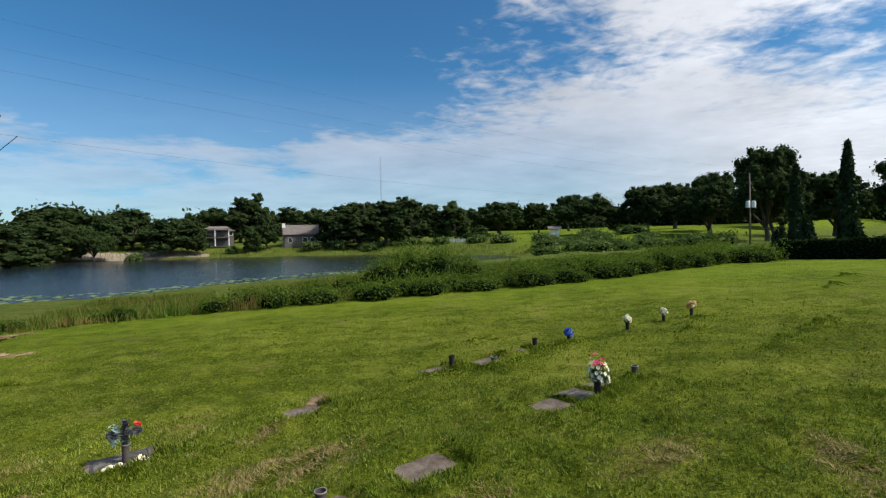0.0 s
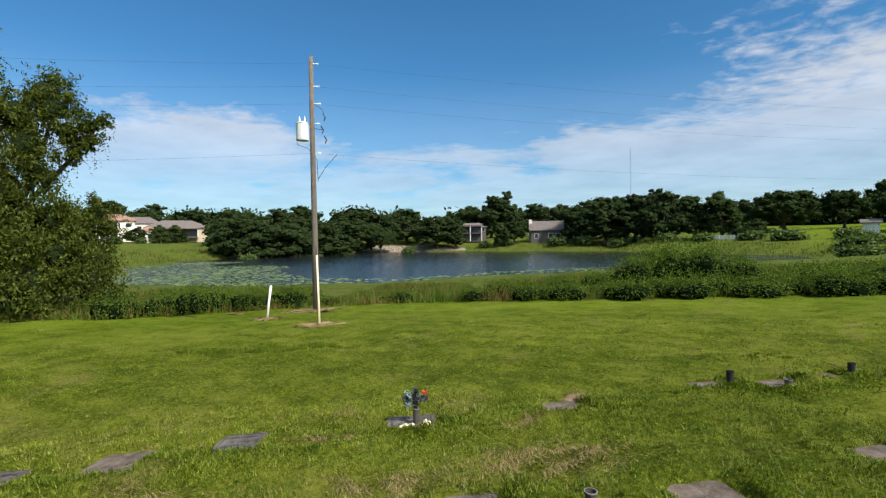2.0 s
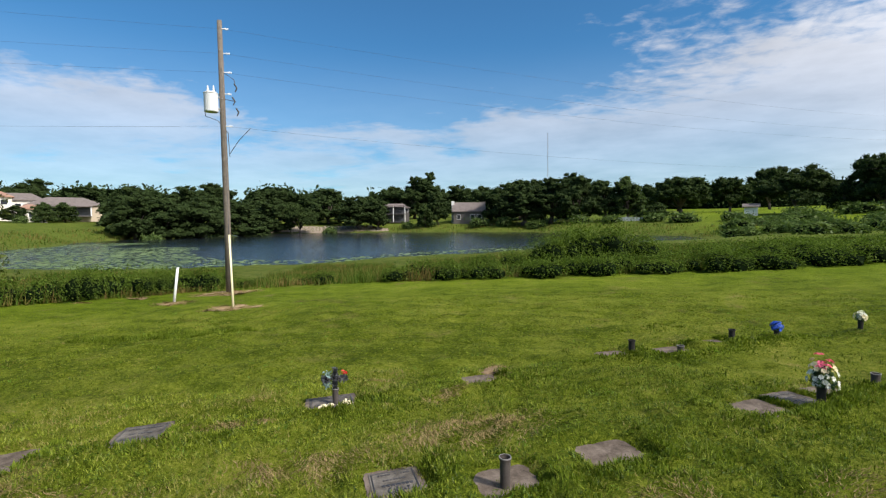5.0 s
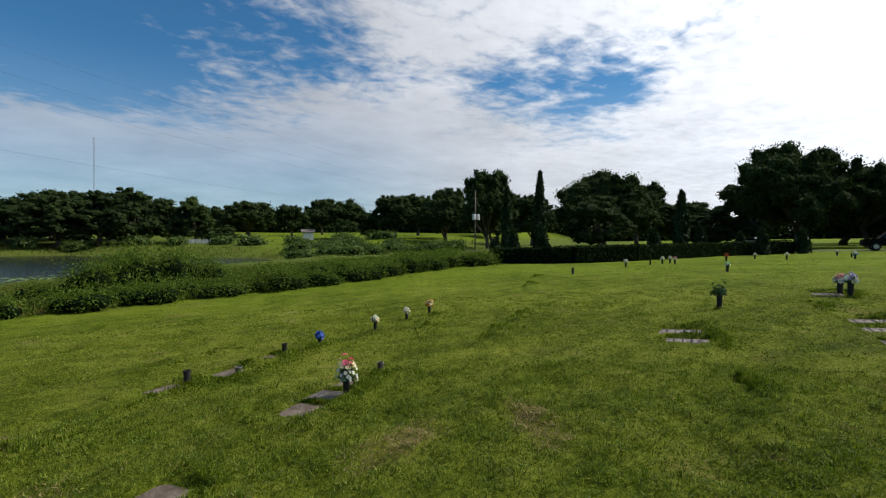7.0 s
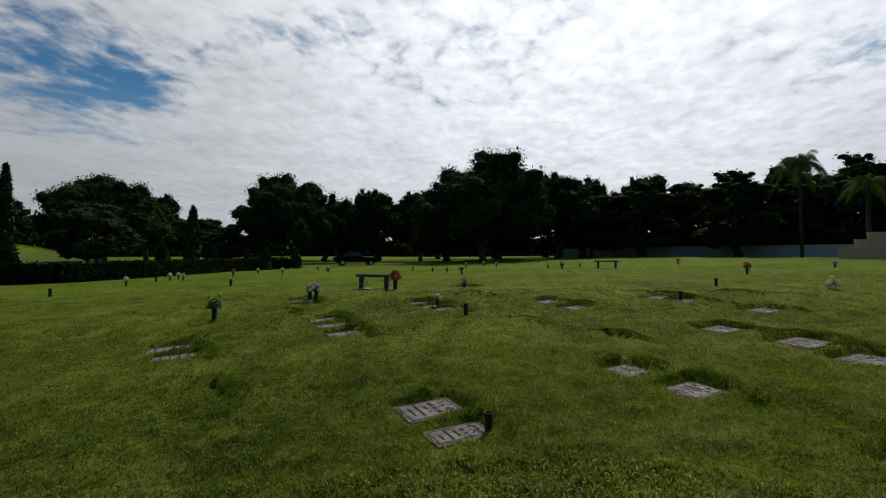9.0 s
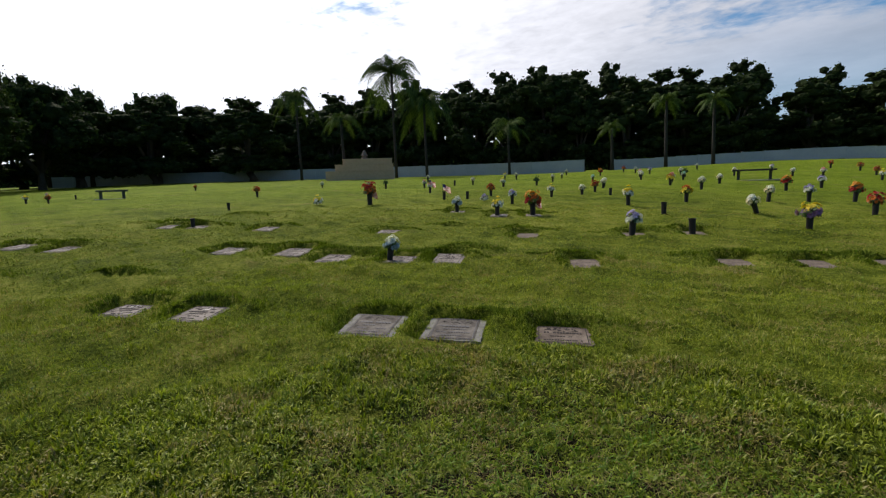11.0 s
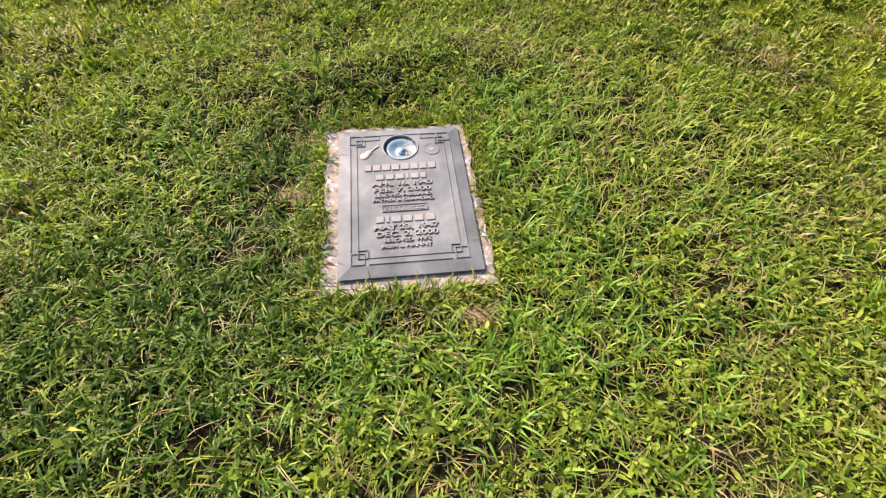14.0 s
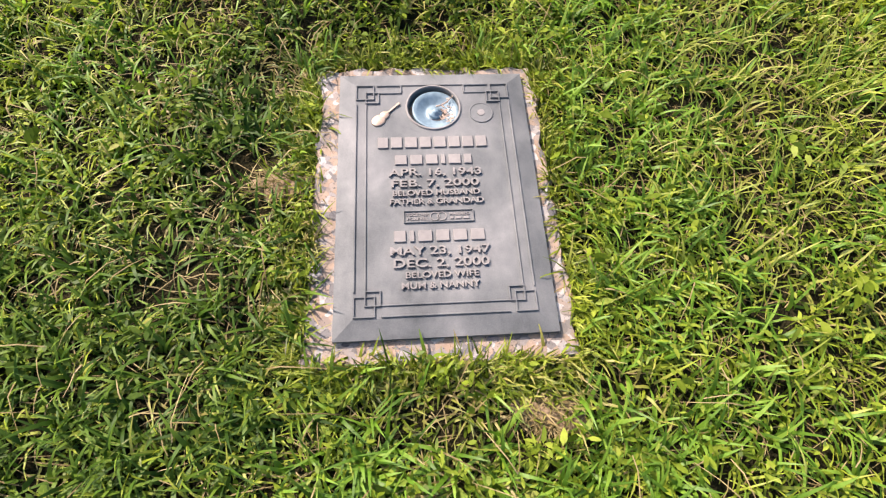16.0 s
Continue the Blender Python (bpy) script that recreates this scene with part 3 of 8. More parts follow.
def land(x, y):
    x, y = np.asarray(x, float), np.asarray(y, float)
    gx = np.where(x < 0.37, 0.045 * (x - 0.37), np.where(x < 13, 0.056 * (x - 0.37), 0.707 + 0.02 * (x - 13)))
    gy = np.where(y < -20, 0.539 - 0.012 * (y + 20), np.where(y < 30, -0.03 * (y + 2.02), -0.961 - 0.006 * (y - 30)))
    near = np.maximum(gx + gy, -1.72)
    near = np.minimum(near, 3.6)
    # the field swells towards the southern fence
    s, e = np.clip((-y - 28) / 42, 0, 1), np.clip((48 - x) / 50, 0, 1)
    near = near + 1.25 * s * s * (3 - 2 * s) * e * e * (3 - 2 * e)
    wave = 0.016 * np.sin(1.9 * x + 0.7 * y) * np.sin(1.3 * y - 0.5 * x + 1.0) + 0.010 * np.sin(3.7 * x - 2.9 * y + 0.4)
    near = near + wave * np.clip((np.hypot(x + 0.3, y + 2.3) - 1.2) / 2.0, 0, 1)
    d = lake_distance(x + 1.2 * np.sin(0.35 * y), y + 1.2 * np.sin(0.31 * x))
    bank = WATER + np.where(d < 0, 0.25 * d, np.where(d < 8, 0.24 * d, np.where(d < 35, 1.92 + 0.085 * (d - 8), 4.2 + 0.035 * (d - 35))))
    bank = np.clip(bank, WATER - 1.2, 9.0)
    q = -0.54 * x + 0.84 * y
    k = np.clip((q - 50) / 24, 0, 1)
    k = k * k * (3 - 2 * k)
    here = np.minimum(near, WATER + np.where(d < 0, 0.25 * d, 0.14 * d))
    return here * (1 - k) + bank * k


BANKS = []  # x, y, half width, half length, turn of the markers that the turf has grown up around


def turf(x, y):
    """The lawn's surface: lumpy, dipping at every flat marker and banked up behind it."""
    x, y = np.asarray(x, float), np.asarray(y, float)
    lump = 0.011 * np.sin(7.3 * x + 2.1 * np.sin(3.1 * y)) * np.sin(6.7 * y + 1.9 * np.sin(2.7 * x + 1.0)) + 0.008 * np.sin(11.0 * x - 4.0 * y) * np.sin(9.1 * y + 5.3 * x + 0.6) + 0.012 * np.sin(2.9 * x - 1.1 * y + 0.8) * np.sin(3.3 * y + 0.9 * x)
    lump *= 2.3 * np.clip((np.hypot(x + 0.35, y + 2.35) - 0.9) / 0.9, 0, 1) * np.clip((32 - np.hypot(x, y)) / 14, 0, 1)
    gap, bank = np.full(x.shape, 9.0), np.zeros(x.shape)
    for sx, sy, hw, hl, turn in BANKS:
        near = np.hypot(x - sx, y - sy) < 1.6
        if near.any():
            t, px, py = radians(turn), x[near] - sx, y[near] - sy
            u, v = px * math.cos(t) + py * math.sin(t), -px * math.sin(t) + py * math.cos(t)
            d = np.hypot(np.maximum(np.abs(u) - hw, 0), np.maximum(np.abs(v) - hl, 0))
            behind = np.clip(0.5 + 0.9 * (v - 0.4 * u) / (hw + hl), 0.32, 1.0)
            k = np.clip(d / 0.085, 0, 1)
            rise = 0.080 * behind * k * k * (3 - 2 * k) * np.exp(-np.maximum(d - 0.085, 0) / 0.20)
            bank[near] = np.maximum(bank[near], rise)
            gap[near] = np.minimum(gap[near], np.where(d > 0, d, -np.minimum(hw - np.abs(u), hl - np.abs(v))))
    # the ridge of rank growth behind the bronze memorial
    t = radians(215.5)
    u, v = (x + 0.302) * math.cos(t) + (y + 2.318) * math.sin(t), -(x + 0.302) * math.sin(t) + (y + 2.318) * math.cos(t)
    bank = bank + 0.060 * np.exp(-((v - 0.70 - 0.10 * np.sin(5 * u)) / 0.15) ** 2 - ((u + 0.12) / 0.55) ** 2)
    return land(x, y) + lump * np.clip(gap / 0.2, 0, 1) + bank * np.clip(gap / 0.08, 0, 1) - 0.04 * np.clip(-gap / 0.07, 0, 1)


def ground_z(x, y):
    return float(turf(np.array([x]), np.array([y]))[0])


SLOPE = Vector((-0.052, 0.030, 1.0)).normalized()


def on_ground(x, y, turn=0.0, lift=0.0, upright=True, scale=1.0):
    m = Matrix.Translation((x, y, ground_z(x, y) + lift))
    if not upright:
        m = m @ Vector((0, 0, 1)).rotation_difference(SLOPE).to_matrix().to_4x4()
    return m @ Matrix.Rotation(radians(turn), 4, "Z") @ Matrix.Scale(scale, 4)


CENTRE = (-0.9, -1.4)


def build_ground():
    """One sheet from the grass at one's feet to the horizon, in rings that widen with distance."""
    around, rings = 504, [0.25]
    while rings[-1] < 4000:
        rings.append(rings[-1] + min(0.10, 0.03 + 0.02 * rings[-1]) if rings[-1] < 13 else rings[-1] * (1.06 if rings[-1] < 240 else 1.3))
    a = np.linspace(0, 2 * np.pi, around, endpoint=False)
    r = np.array(rings)
    x, y = CENTRE[0] + r[:, None] * np.cos(a), CENTRE[1] + r[:, None] * np.sin(a)
    z = turf(x.ravel(), y.ravel()).reshape(x.shape)
    v = np.stack([x, y, z], -1).reshape(-1, 3)
    v = np.vstack([v, [[*CENTRE, ground_z(*CENTRE)]]])
    n, k = len(rings), np.arange(around)
    k2 = (k + 1) % around
    faces = [(int(i * around + p), int(i * around + q), int((i + 1) * around + q), int((i + 1) * around + p)) for i in range(n - 1) for p, q in zip(k, k2)]
    faces = [f[::-1] for f in faces] + [(len(v) - 1, int(p), int(q)) for p, q in zip(k, k2)]
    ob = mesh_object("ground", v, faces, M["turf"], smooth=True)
    bm = bmesh.new()
    bm.from_mesh(ob.data)
    bmesh.ops.recalc_face_normals(bm, faces=bm.faces)
    if sum(f.normal.z for f in list(bm.faces)[:50]) < 0:
        bmesh.ops.reverse_faces(bm, faces=bm.faces)
    bm.to_mesh(ob.data)
    bm.free()
    return tagged(ob, "sloping mown cemetery lawn running down to a lake", "ground", kind="structure")


pond = mesh_object("water", [(-130, 5, WATER), (30, 5, WATER), (30, 150, WATER), (-130, 150, WATER)], [(0, 1, 2, 3)], M["water"])
tagged(pond, "dark calm lake water reflecting the sky", "lake", kind="structure")

# ---------------------------------------------------------------- the bronze memorial at one's feet
TURN = 215.5
PLAQUE = Matrix.Translation((-0.306, -2.321, ground_z(-0.302, -2.318) + 0.004)) @ Vector((0, 0, 1)).rotation_difference(SLOPE).to_matrix().to_4x4() @ Matrix.Rotation(radians(TURN), 4, "Z")


def lettering(name, words, width, height, centre, lift, mat, parent, depth=0.0026):
    """Raised capitals, fitted to a width and a height."""
    font = bpy.data.curves.new(name, "FONT")
    font.body, font.align_x, font.size, font.extrude, font.bevel_depth = words, "LEFT", 1.0, 0.02, 0.0
    font.offset = 0.012
    holder = new(name, font)
    bpy.context.view_layer.update()
    me = bpy.data.meshes.new_from_object(holder.evaluated_get(bpy.context.evaluated_depsgraph_get()))
    bpy.data.objects.remove(holder)
    co = np.empty(len(me.vertices) * 3)
    me.vertices.foreach_get("co", co)
    co = co.reshape(-1, 3)
    lo, hi = co.min(0), co.max(0)
    co = (co - (lo + hi) / 2) / (hi - lo) * (width, height, 2 * depth) + (*centre, lift)
    me.vertices.foreach_set("co", co.ravel())
    me.update()
    me.materials.clear()
    me.materials.append(mat)
    ob = new(name, me)
    ob.parent = parent
    return ob


def letter_bars(widths, height, centre, lift, gap, parent, mat):
    """A row of raised bars in place of a name."""
    x = centre[0] - (sum(widths) + gap * (len(widths) - 1)) / 2
    for w in widths:
        part("name_bar", box((w, height, 0.0036), (x + w / 2, centre[1], lift), 0.0009), mat, parent)
        x += w + gap


def square_ring(w, t, z, centre, rise):
    """A raised square line, mitred at its corners."""
    bm = bmesh.new()
    rows = [[bm.verts.new((centre[0] + sx * r, centre[1] + sy * r, h)) for sx, sy in ((-1, -1), (1, -1), (1, 1), (-1, 1))] for r, h in ((w / 2, z - rise / 2), (w / 2 - t * 0.2, z + rise / 2), (w / 2 - t * 0.8, z + rise / 2), (w / 2 - t, z - rise / 2))]
    for a, b in zip(rows, rows[1:]):
        for k in range(4):
            bm.faces.new((a[k], a[(k + 1) % 4], b[(k + 1) % 4], b[k]))
    return bm


def frame_lines(bm, w, h, t, z, centre=(0, 0), rise=0.003):
    for sx in (-1, 1):
        add_box(bm, (t, h, rise), (centre[0] + sx * (w - t) / 2, centre[1], z), t * 0.25)
    for sy in (-1, 1):
        add_box(bm, (w - 2 * t, t, rise), (centre[0], centre[1] + sy * (h - t) / 2, z), t * 0.25)
    return bm


def build_memorial():
    top = empty("grave_marker", PLAQUE, "grey bronze memorial plaque on a speckled granite slab in grass", "grave marker")
    rng = random.Random(4)
    # granite slab with rough, chipped edges
    bm = bmesh.new()
    outline = []
    for (ax, ay), (bx, by) in zip([(-0.262, -0.345), (0.244, -0.352), (0.236, 0.336), (-0.252, 0.336)], [(0.244, -0.352), (0.236, 0.336), (-0.252, 0.336), (-0.262, -0.345)]):
        for k in range(22):
            f = k / 22
            outline.append((ax + (bx - ax) * f + rng.uniform(-0.006, 0.006) + 0.004 * math.sin(k * 1.3 + ay * 9), ay + (by - ay) * f + rng.uniform(-0.006, 0.006) + 0.004 * math.sin(k * 1.7 + ax * 9)))
    upper = [bm.verts.new((x * 0.985, y * 0.988, 0.010 + rng.uniform(-0.0015, 0.0))) for x, y in outline]
    mid = [bm.verts.new((x * 1.012 + rng.uniform(-0.003, 0.003), y * 1.01 + rng.uniform(-0.003, 0.003), 0.001 + rng.uniform(-0.004, 0.003))) for x, y in outline]
    lower = [bm.verts.new((x * 1.015, y * 1.012, -0.09)) for x, y in outline]
    n = len(outline)
    bm.faces.new(upper)
    for a, b in ((upper, mid), (mid, lower)):
        for k in range(n):
            bm.faces.new((a[k], b[k], b[(k + 1) % n], a[(k + 1) % n]))
    bmesh.ops.recalc_face_normals(bm, faces=bm.faces)
    part("granite_slab", bm, M["granite"], top, "pink and grey speckled granite slab with chipped edges")
    # cast plate: a low rim that slopes down to the slab, a flat field, a round vase well
    z0, z1 = 0.010, 0.0285
    well, wy = 0.056, 0.204
    bm = bmesh.new()
    hx, hy, ix, iy = 0.2065, 0.3045, 0.1705, 0.2685
    o = [bm.verts.new((x, y, z0)) for x, y in ((-hx, -hy), (hx, -hy), (hx, hy), (-hx, hy))]
    o2 = [bm.verts.new((x, y, z0 + 0.0100)) for x, y in ((-hx, -hy), (hx, -hy), (hx, hy), (-hx, hy))]
    i = [bm.verts.new((x, y, z1)) for x, y in ((-ix, -iy), (ix, -iy), (ix, iy), (-ix, iy))]
    for k in range(4):
        bm.faces.new((o[k], o[(k + 1) % 4], o2[(k + 1) % 4], o2[k]))
        bm.faces.new((o2[k], o2[(k + 1) % 4], i[(k + 1) % 4], i[k]))
    ring = [bm.verts.new((well * math.cos(a), wy + well * math.sin(a), z1)) for a in (2 * math.pi * k / 40 for k in range(40))]
    deep = [bm.verts.new((v.co.x, v.co.y, z1 - 0.055)) for v in ring]
    # the field round the well, as four fans
    starts = {0: i[1], 10: i[2], 20: i[3], 30: i[0]}
    corner = [i[2], i[3], i[0], i[1]]
    for q in range(4):
        for k in range(q * 10, q * 10 + 10):
            bm.faces.new((ring[k], corner[q], ring[(k + 1) % 40]))
        bm.faces.new((ring[(q * 10 + 10) % 40], corner[q], corner[(q + 1) % 4]))
    for k in range(40):
        bm.faces.new((ring[k], ring[(k + 1) % 40], deep[(k + 1) % 40], deep[k]))
    bmesh.ops.recalc_face_normals(bm, faces=bm.faces)
    plate = part("bronze_plate", bm, M["bronze"], top, "cast bronze plate, weathered grey")
    # double border with interlaced square knots at the corners
    bm = bmesh.new()
    zt, t = z1 + 0.0014, 0.0036
    X, YT, YB, D = 0.168, 0.2650, -0.2650, 0.021
    for s in (-1, 1):
        add_box(bm, (t, YT - YB - 0.098, 0.0038), (s * X, (YT + YB) / 2 - 0.002, zt), 0.0009)
        add_box(bm, (t * 0.85, YT - YB - 0.098, 0.0034), (s * (X - D), (YT + YB) / 2 - 0.002, zt - 0.0002), 0.0008)
        add_box(bm, (0.056, t, 0.0038), (s * (X - 0.072), YT, zt), 0.0009)
        add_box(bm, (t, 0.021, 0.0036), (s * (X - 0.098), YT - 0.0105, zt), 0.0009)
        add_box(bm, (0.050, t * 0.85, 0.0034), (s * (X - 0.074), YT - D, zt - 0.0002), 0.0008)
    add_box(bm, (2 * X - 0.100, t, 0.0038), (0, YB, zt), 0.0009)
    add_box(bm, (2 * X - 0.100, t * 0.85, 0.0034), (0, YB + D, zt - 0.0002), 0.0008)
    add_box(bm, (0.142, t * 0.7, 0.0030), (0, YT + 0.001, zt - 0.0004), 0.0007)
    part("border", bm, M["bronze"], plate)
    for sx in (-1, 1):
        for cy, sy in ((YT, 1), (YB, -1)):
            for size, rise, off in ((0.0410, 0.0003, 0.0205), (0.0310, 0.0008, 0.0360)):
                part("knot_square", square_ring(size, 0.0032, zt + rise, (sx * (X - off + 0.0015), cy - sy * (off - 0.0015)), 0.0038), M["bronze"], plate)
    # the vase well: collar, upturned vase with its foot and a chain
    bm = bmesh.new()
    add_lathe(bm, [(0.057, z1 - 0.002), (0.057, z1 + 0.003), (0.0605, z1 + 0.003), (0.0615, z1 - 0.001)], 48, Matrix.Translation((0, wy, 0)), close=False)
    part("well_collar", bm, M["bronze_worn"], plate, smooth=True)
    bm = bmesh.new()
    m = Matrix.Translation((0.004, wy - 0.002, 0)) @ Matrix.Rotation(radians(3), 4, "Y")
    add_lathe(bm, [(0.051, 0.012), (0.052, 0.022), (0.050, 0.0235), (0.040, 0.017), (0.026, 0.011), (0.016, 0.0085), (0.0155, 0.014), (0.0145, 0.0158), (0.008, 0.0158), (0.007, 0.020), (0.004, 0.0215), (0.0005, 0.0216)], 48, m, close=False)
    cup = part("vase_foot", bm, M["verdigris"], plate, "blue-green upturned vase foot in the well", smooth=True)
    bm = bmesh.new()
    add_lathe(bm, [(0.0525, 0.0), (0.0001, 0.0)], 40, Matrix.Translation((0, wy, -0.02)), close=False)
    # near-black disc: the shade down in the well is put into its colour
    part("well_bottom", bm, M["black"], plate)
    bm = bmesh.new()
    for k in range(11):
        f = k / 10
        p = Vector((0.008 + 0.036 * f, wy + 0.008 + 0.024 * f * f, 0.0235 + 0.003 * f))
        bmesh.ops.create_icosphere(bm, subdivisions=1, radius=0.0022, matrix=Matrix.Translation(p))
    part("chain", bm, M["tan_bronze"], plate)
    bm = bmesh.new()
    for _ in range(42):
        a, r = rng.uniform(-0.9, 0.9), rng.uniform(0.016, 0.045)
        p = Vector((0.004 + r * math.cos(a), wy - 0.004 + r * math.sin(a), 0.0095 + r * 0.32))
        add_box(bm, (rng.uniform(0.002, 0.008), rng.uniform(0.001, 0.003), 0.0016), p, 0, rng.uniform(0, 3))
    part("debris", bm, M["tan_bronze"], plate, "bits of dry brown debris")
    # cast guitar and disc
    bm = bmesh.new()
    for cx, cy, rx, ry in ((-0.120, 0.170, 0.0165, 0.0135), (-0.107, 0.184, 0.0115, 0.0100)):
        add_lathe(bm, [(1, z1 - 0.001), (1, z1 + 0.0022), (0.9, z1 + 0.0034), (0.01, z1 + 0.0036)], 26, Matrix.Translation((cx, cy, 0)) @ Matrix.Rotation(radians(42), 4, "Z") @ Matrix.Diagonal((rx, ry, 1, 1)), close=False)
    body = part("guitar", bm, M["tan_bronze"], plate, "copper-coloured cast guitar", smooth=True)
    bm = bmesh.new()
    add_box(bm, (0.032, 0.0042, 0.004), (-0.0915, 0.1985, z1 + 0.002), 0.0006, radians(44))
    add_box(bm, (0.009, 0.006, 0.0045), (-0.0775, 0.2120, z1 + 0.002), 0.0008, radians(44))
    part("guitar_neck", bm, M["tan_bronze"], plate)
    bm = bmesh.new()
    add_lathe(bm, [(0.0265, z1 - 0.001), (0.0265, z1 + 0.0016), (0.025, z1 + 0.0022), (0.0235, z1 + 0.0012), (0.0005, z1 + 0.0014)], 40, Matrix.Translation((0.104, 0.187, 0)), close=False)
    disc = part("disc", bm, M["bronze"], plate, "round cast disc", smooth=False)
    bm = bmesh.new()
    add_lathe(bm, [(0.0085, z1 + 0.001), (0.0080, z1 + 0.0024), (0.0005, z1 + 0.0026)], 24, Matrix.Translation((0.104, 0.187, 0)), close=False)
    part("disc_centre", bm, M["bronze_worn"], plate)
    # raised lettering; names are rows of bars
    zl = z1 + 0.0018
    letter_bars([0.022, 0.024, 0.026, 0.024, 0.026, 0.024, 0.023, 0.023], 0.027, (-0.007, 0.111), zl, 0.0055, plate, M["bronze_worn"])
    letter_bars([0.025, 0.025, 0.025, 0.009, 0.025, 0.016], 0.023, (-0.007, 0.0675), zl, 0.0070, plate, M["bronze_worn"])
    letter_bars([0.023, 0.009, 0.027, 0.026, 0.027, 0.027], 0.024, (-0.004, -0.1075), zl, 0.0075, plate, M["bronze_worn"])
    for words, w, h, x, y in (("APR. 16, 1943", 0.190, 0.0205, -0.005, 0.0355), ("FEB. 7, 2000", 0.178, 0.0195, -0.006, 0.0090), ("BELOVED HUSBAND", 0.176, 0.0125, -0.005, -0.0125), ("FATHER & GRANDAD", 0.188, 0.0125, -0.005, -0.0320),
                              ("MAY 23, 1947", 0.192, 0.0205, -0.004, -0.1400), ("DEC. 2, 2000", 0.182, 0.0205, -0.003, -0.1655), ("BELOVED WIFE", 0.138, 0.0130, -0.003, -0.1880), ("MUM & NANNY", 0.146, 0.0130, -0.007, -0.2090)):
        lettering("lettering", words, w, h, (x, y), zl, M["bronze_worn"], plate, 0.0030)
    ey = -0.0655
    bm = bmesh.new()
    frame_lines(bm, 0.139, 0.0265, 0.0016, zl, (-0.003, ey), 0.004)
    add_box(bm, (0.135, 0.0225, 0.001), (-0.003, ey, z1 + 0.0002))
    badge = part("ring_emblem", bm, M["bronze"], plate, "small framed panel with two joined rings")
    for x in (-0.011, 0.003):
        bm = bmesh.new()
        add_lathe(bm, [(0.0078, z1), (0.0080, z1 + 0.0026), (0.0095, z1 + 0.0026), (0.0100, z1)], 28, Matrix.Translation((x, ey, 0)), close=False)
        part("ring", bm, M["bronze_worn"], badge)
    for words, w, x, y in (("TOGETHER", 0.046, -0.045, ey + 0.0046), ("FOREVER", 0.041, -0.045, ey - 0.0046), ("MARRIED", 0.041, 0.038, ey + 0.0046)):
        lettering("lettering", words, w, 0.0062, (x, y), z1 + 0.0012, M["bronze_worn"], badge, 0.0012)
    letter_bars([0.007, 0.013, 0.012], 0.0058, (0.038, ey - 0.0046), z1 + 0.0010, 0.003, badge, M["bronze_worn"])
    bm = bmesh.new()
    add_box(bm, (0.026, 0.0035, 0.0018), (0.178, -0.296, z0 + 0.0095), 0.0005)
    part("foundry_mark", bm, M["bronze_dark"], plate)
    return top


build_memorial()


# ---------------------------------------------------------------- other flat markers
STONES = []  # x, y, half width, half length, kept clear of grass


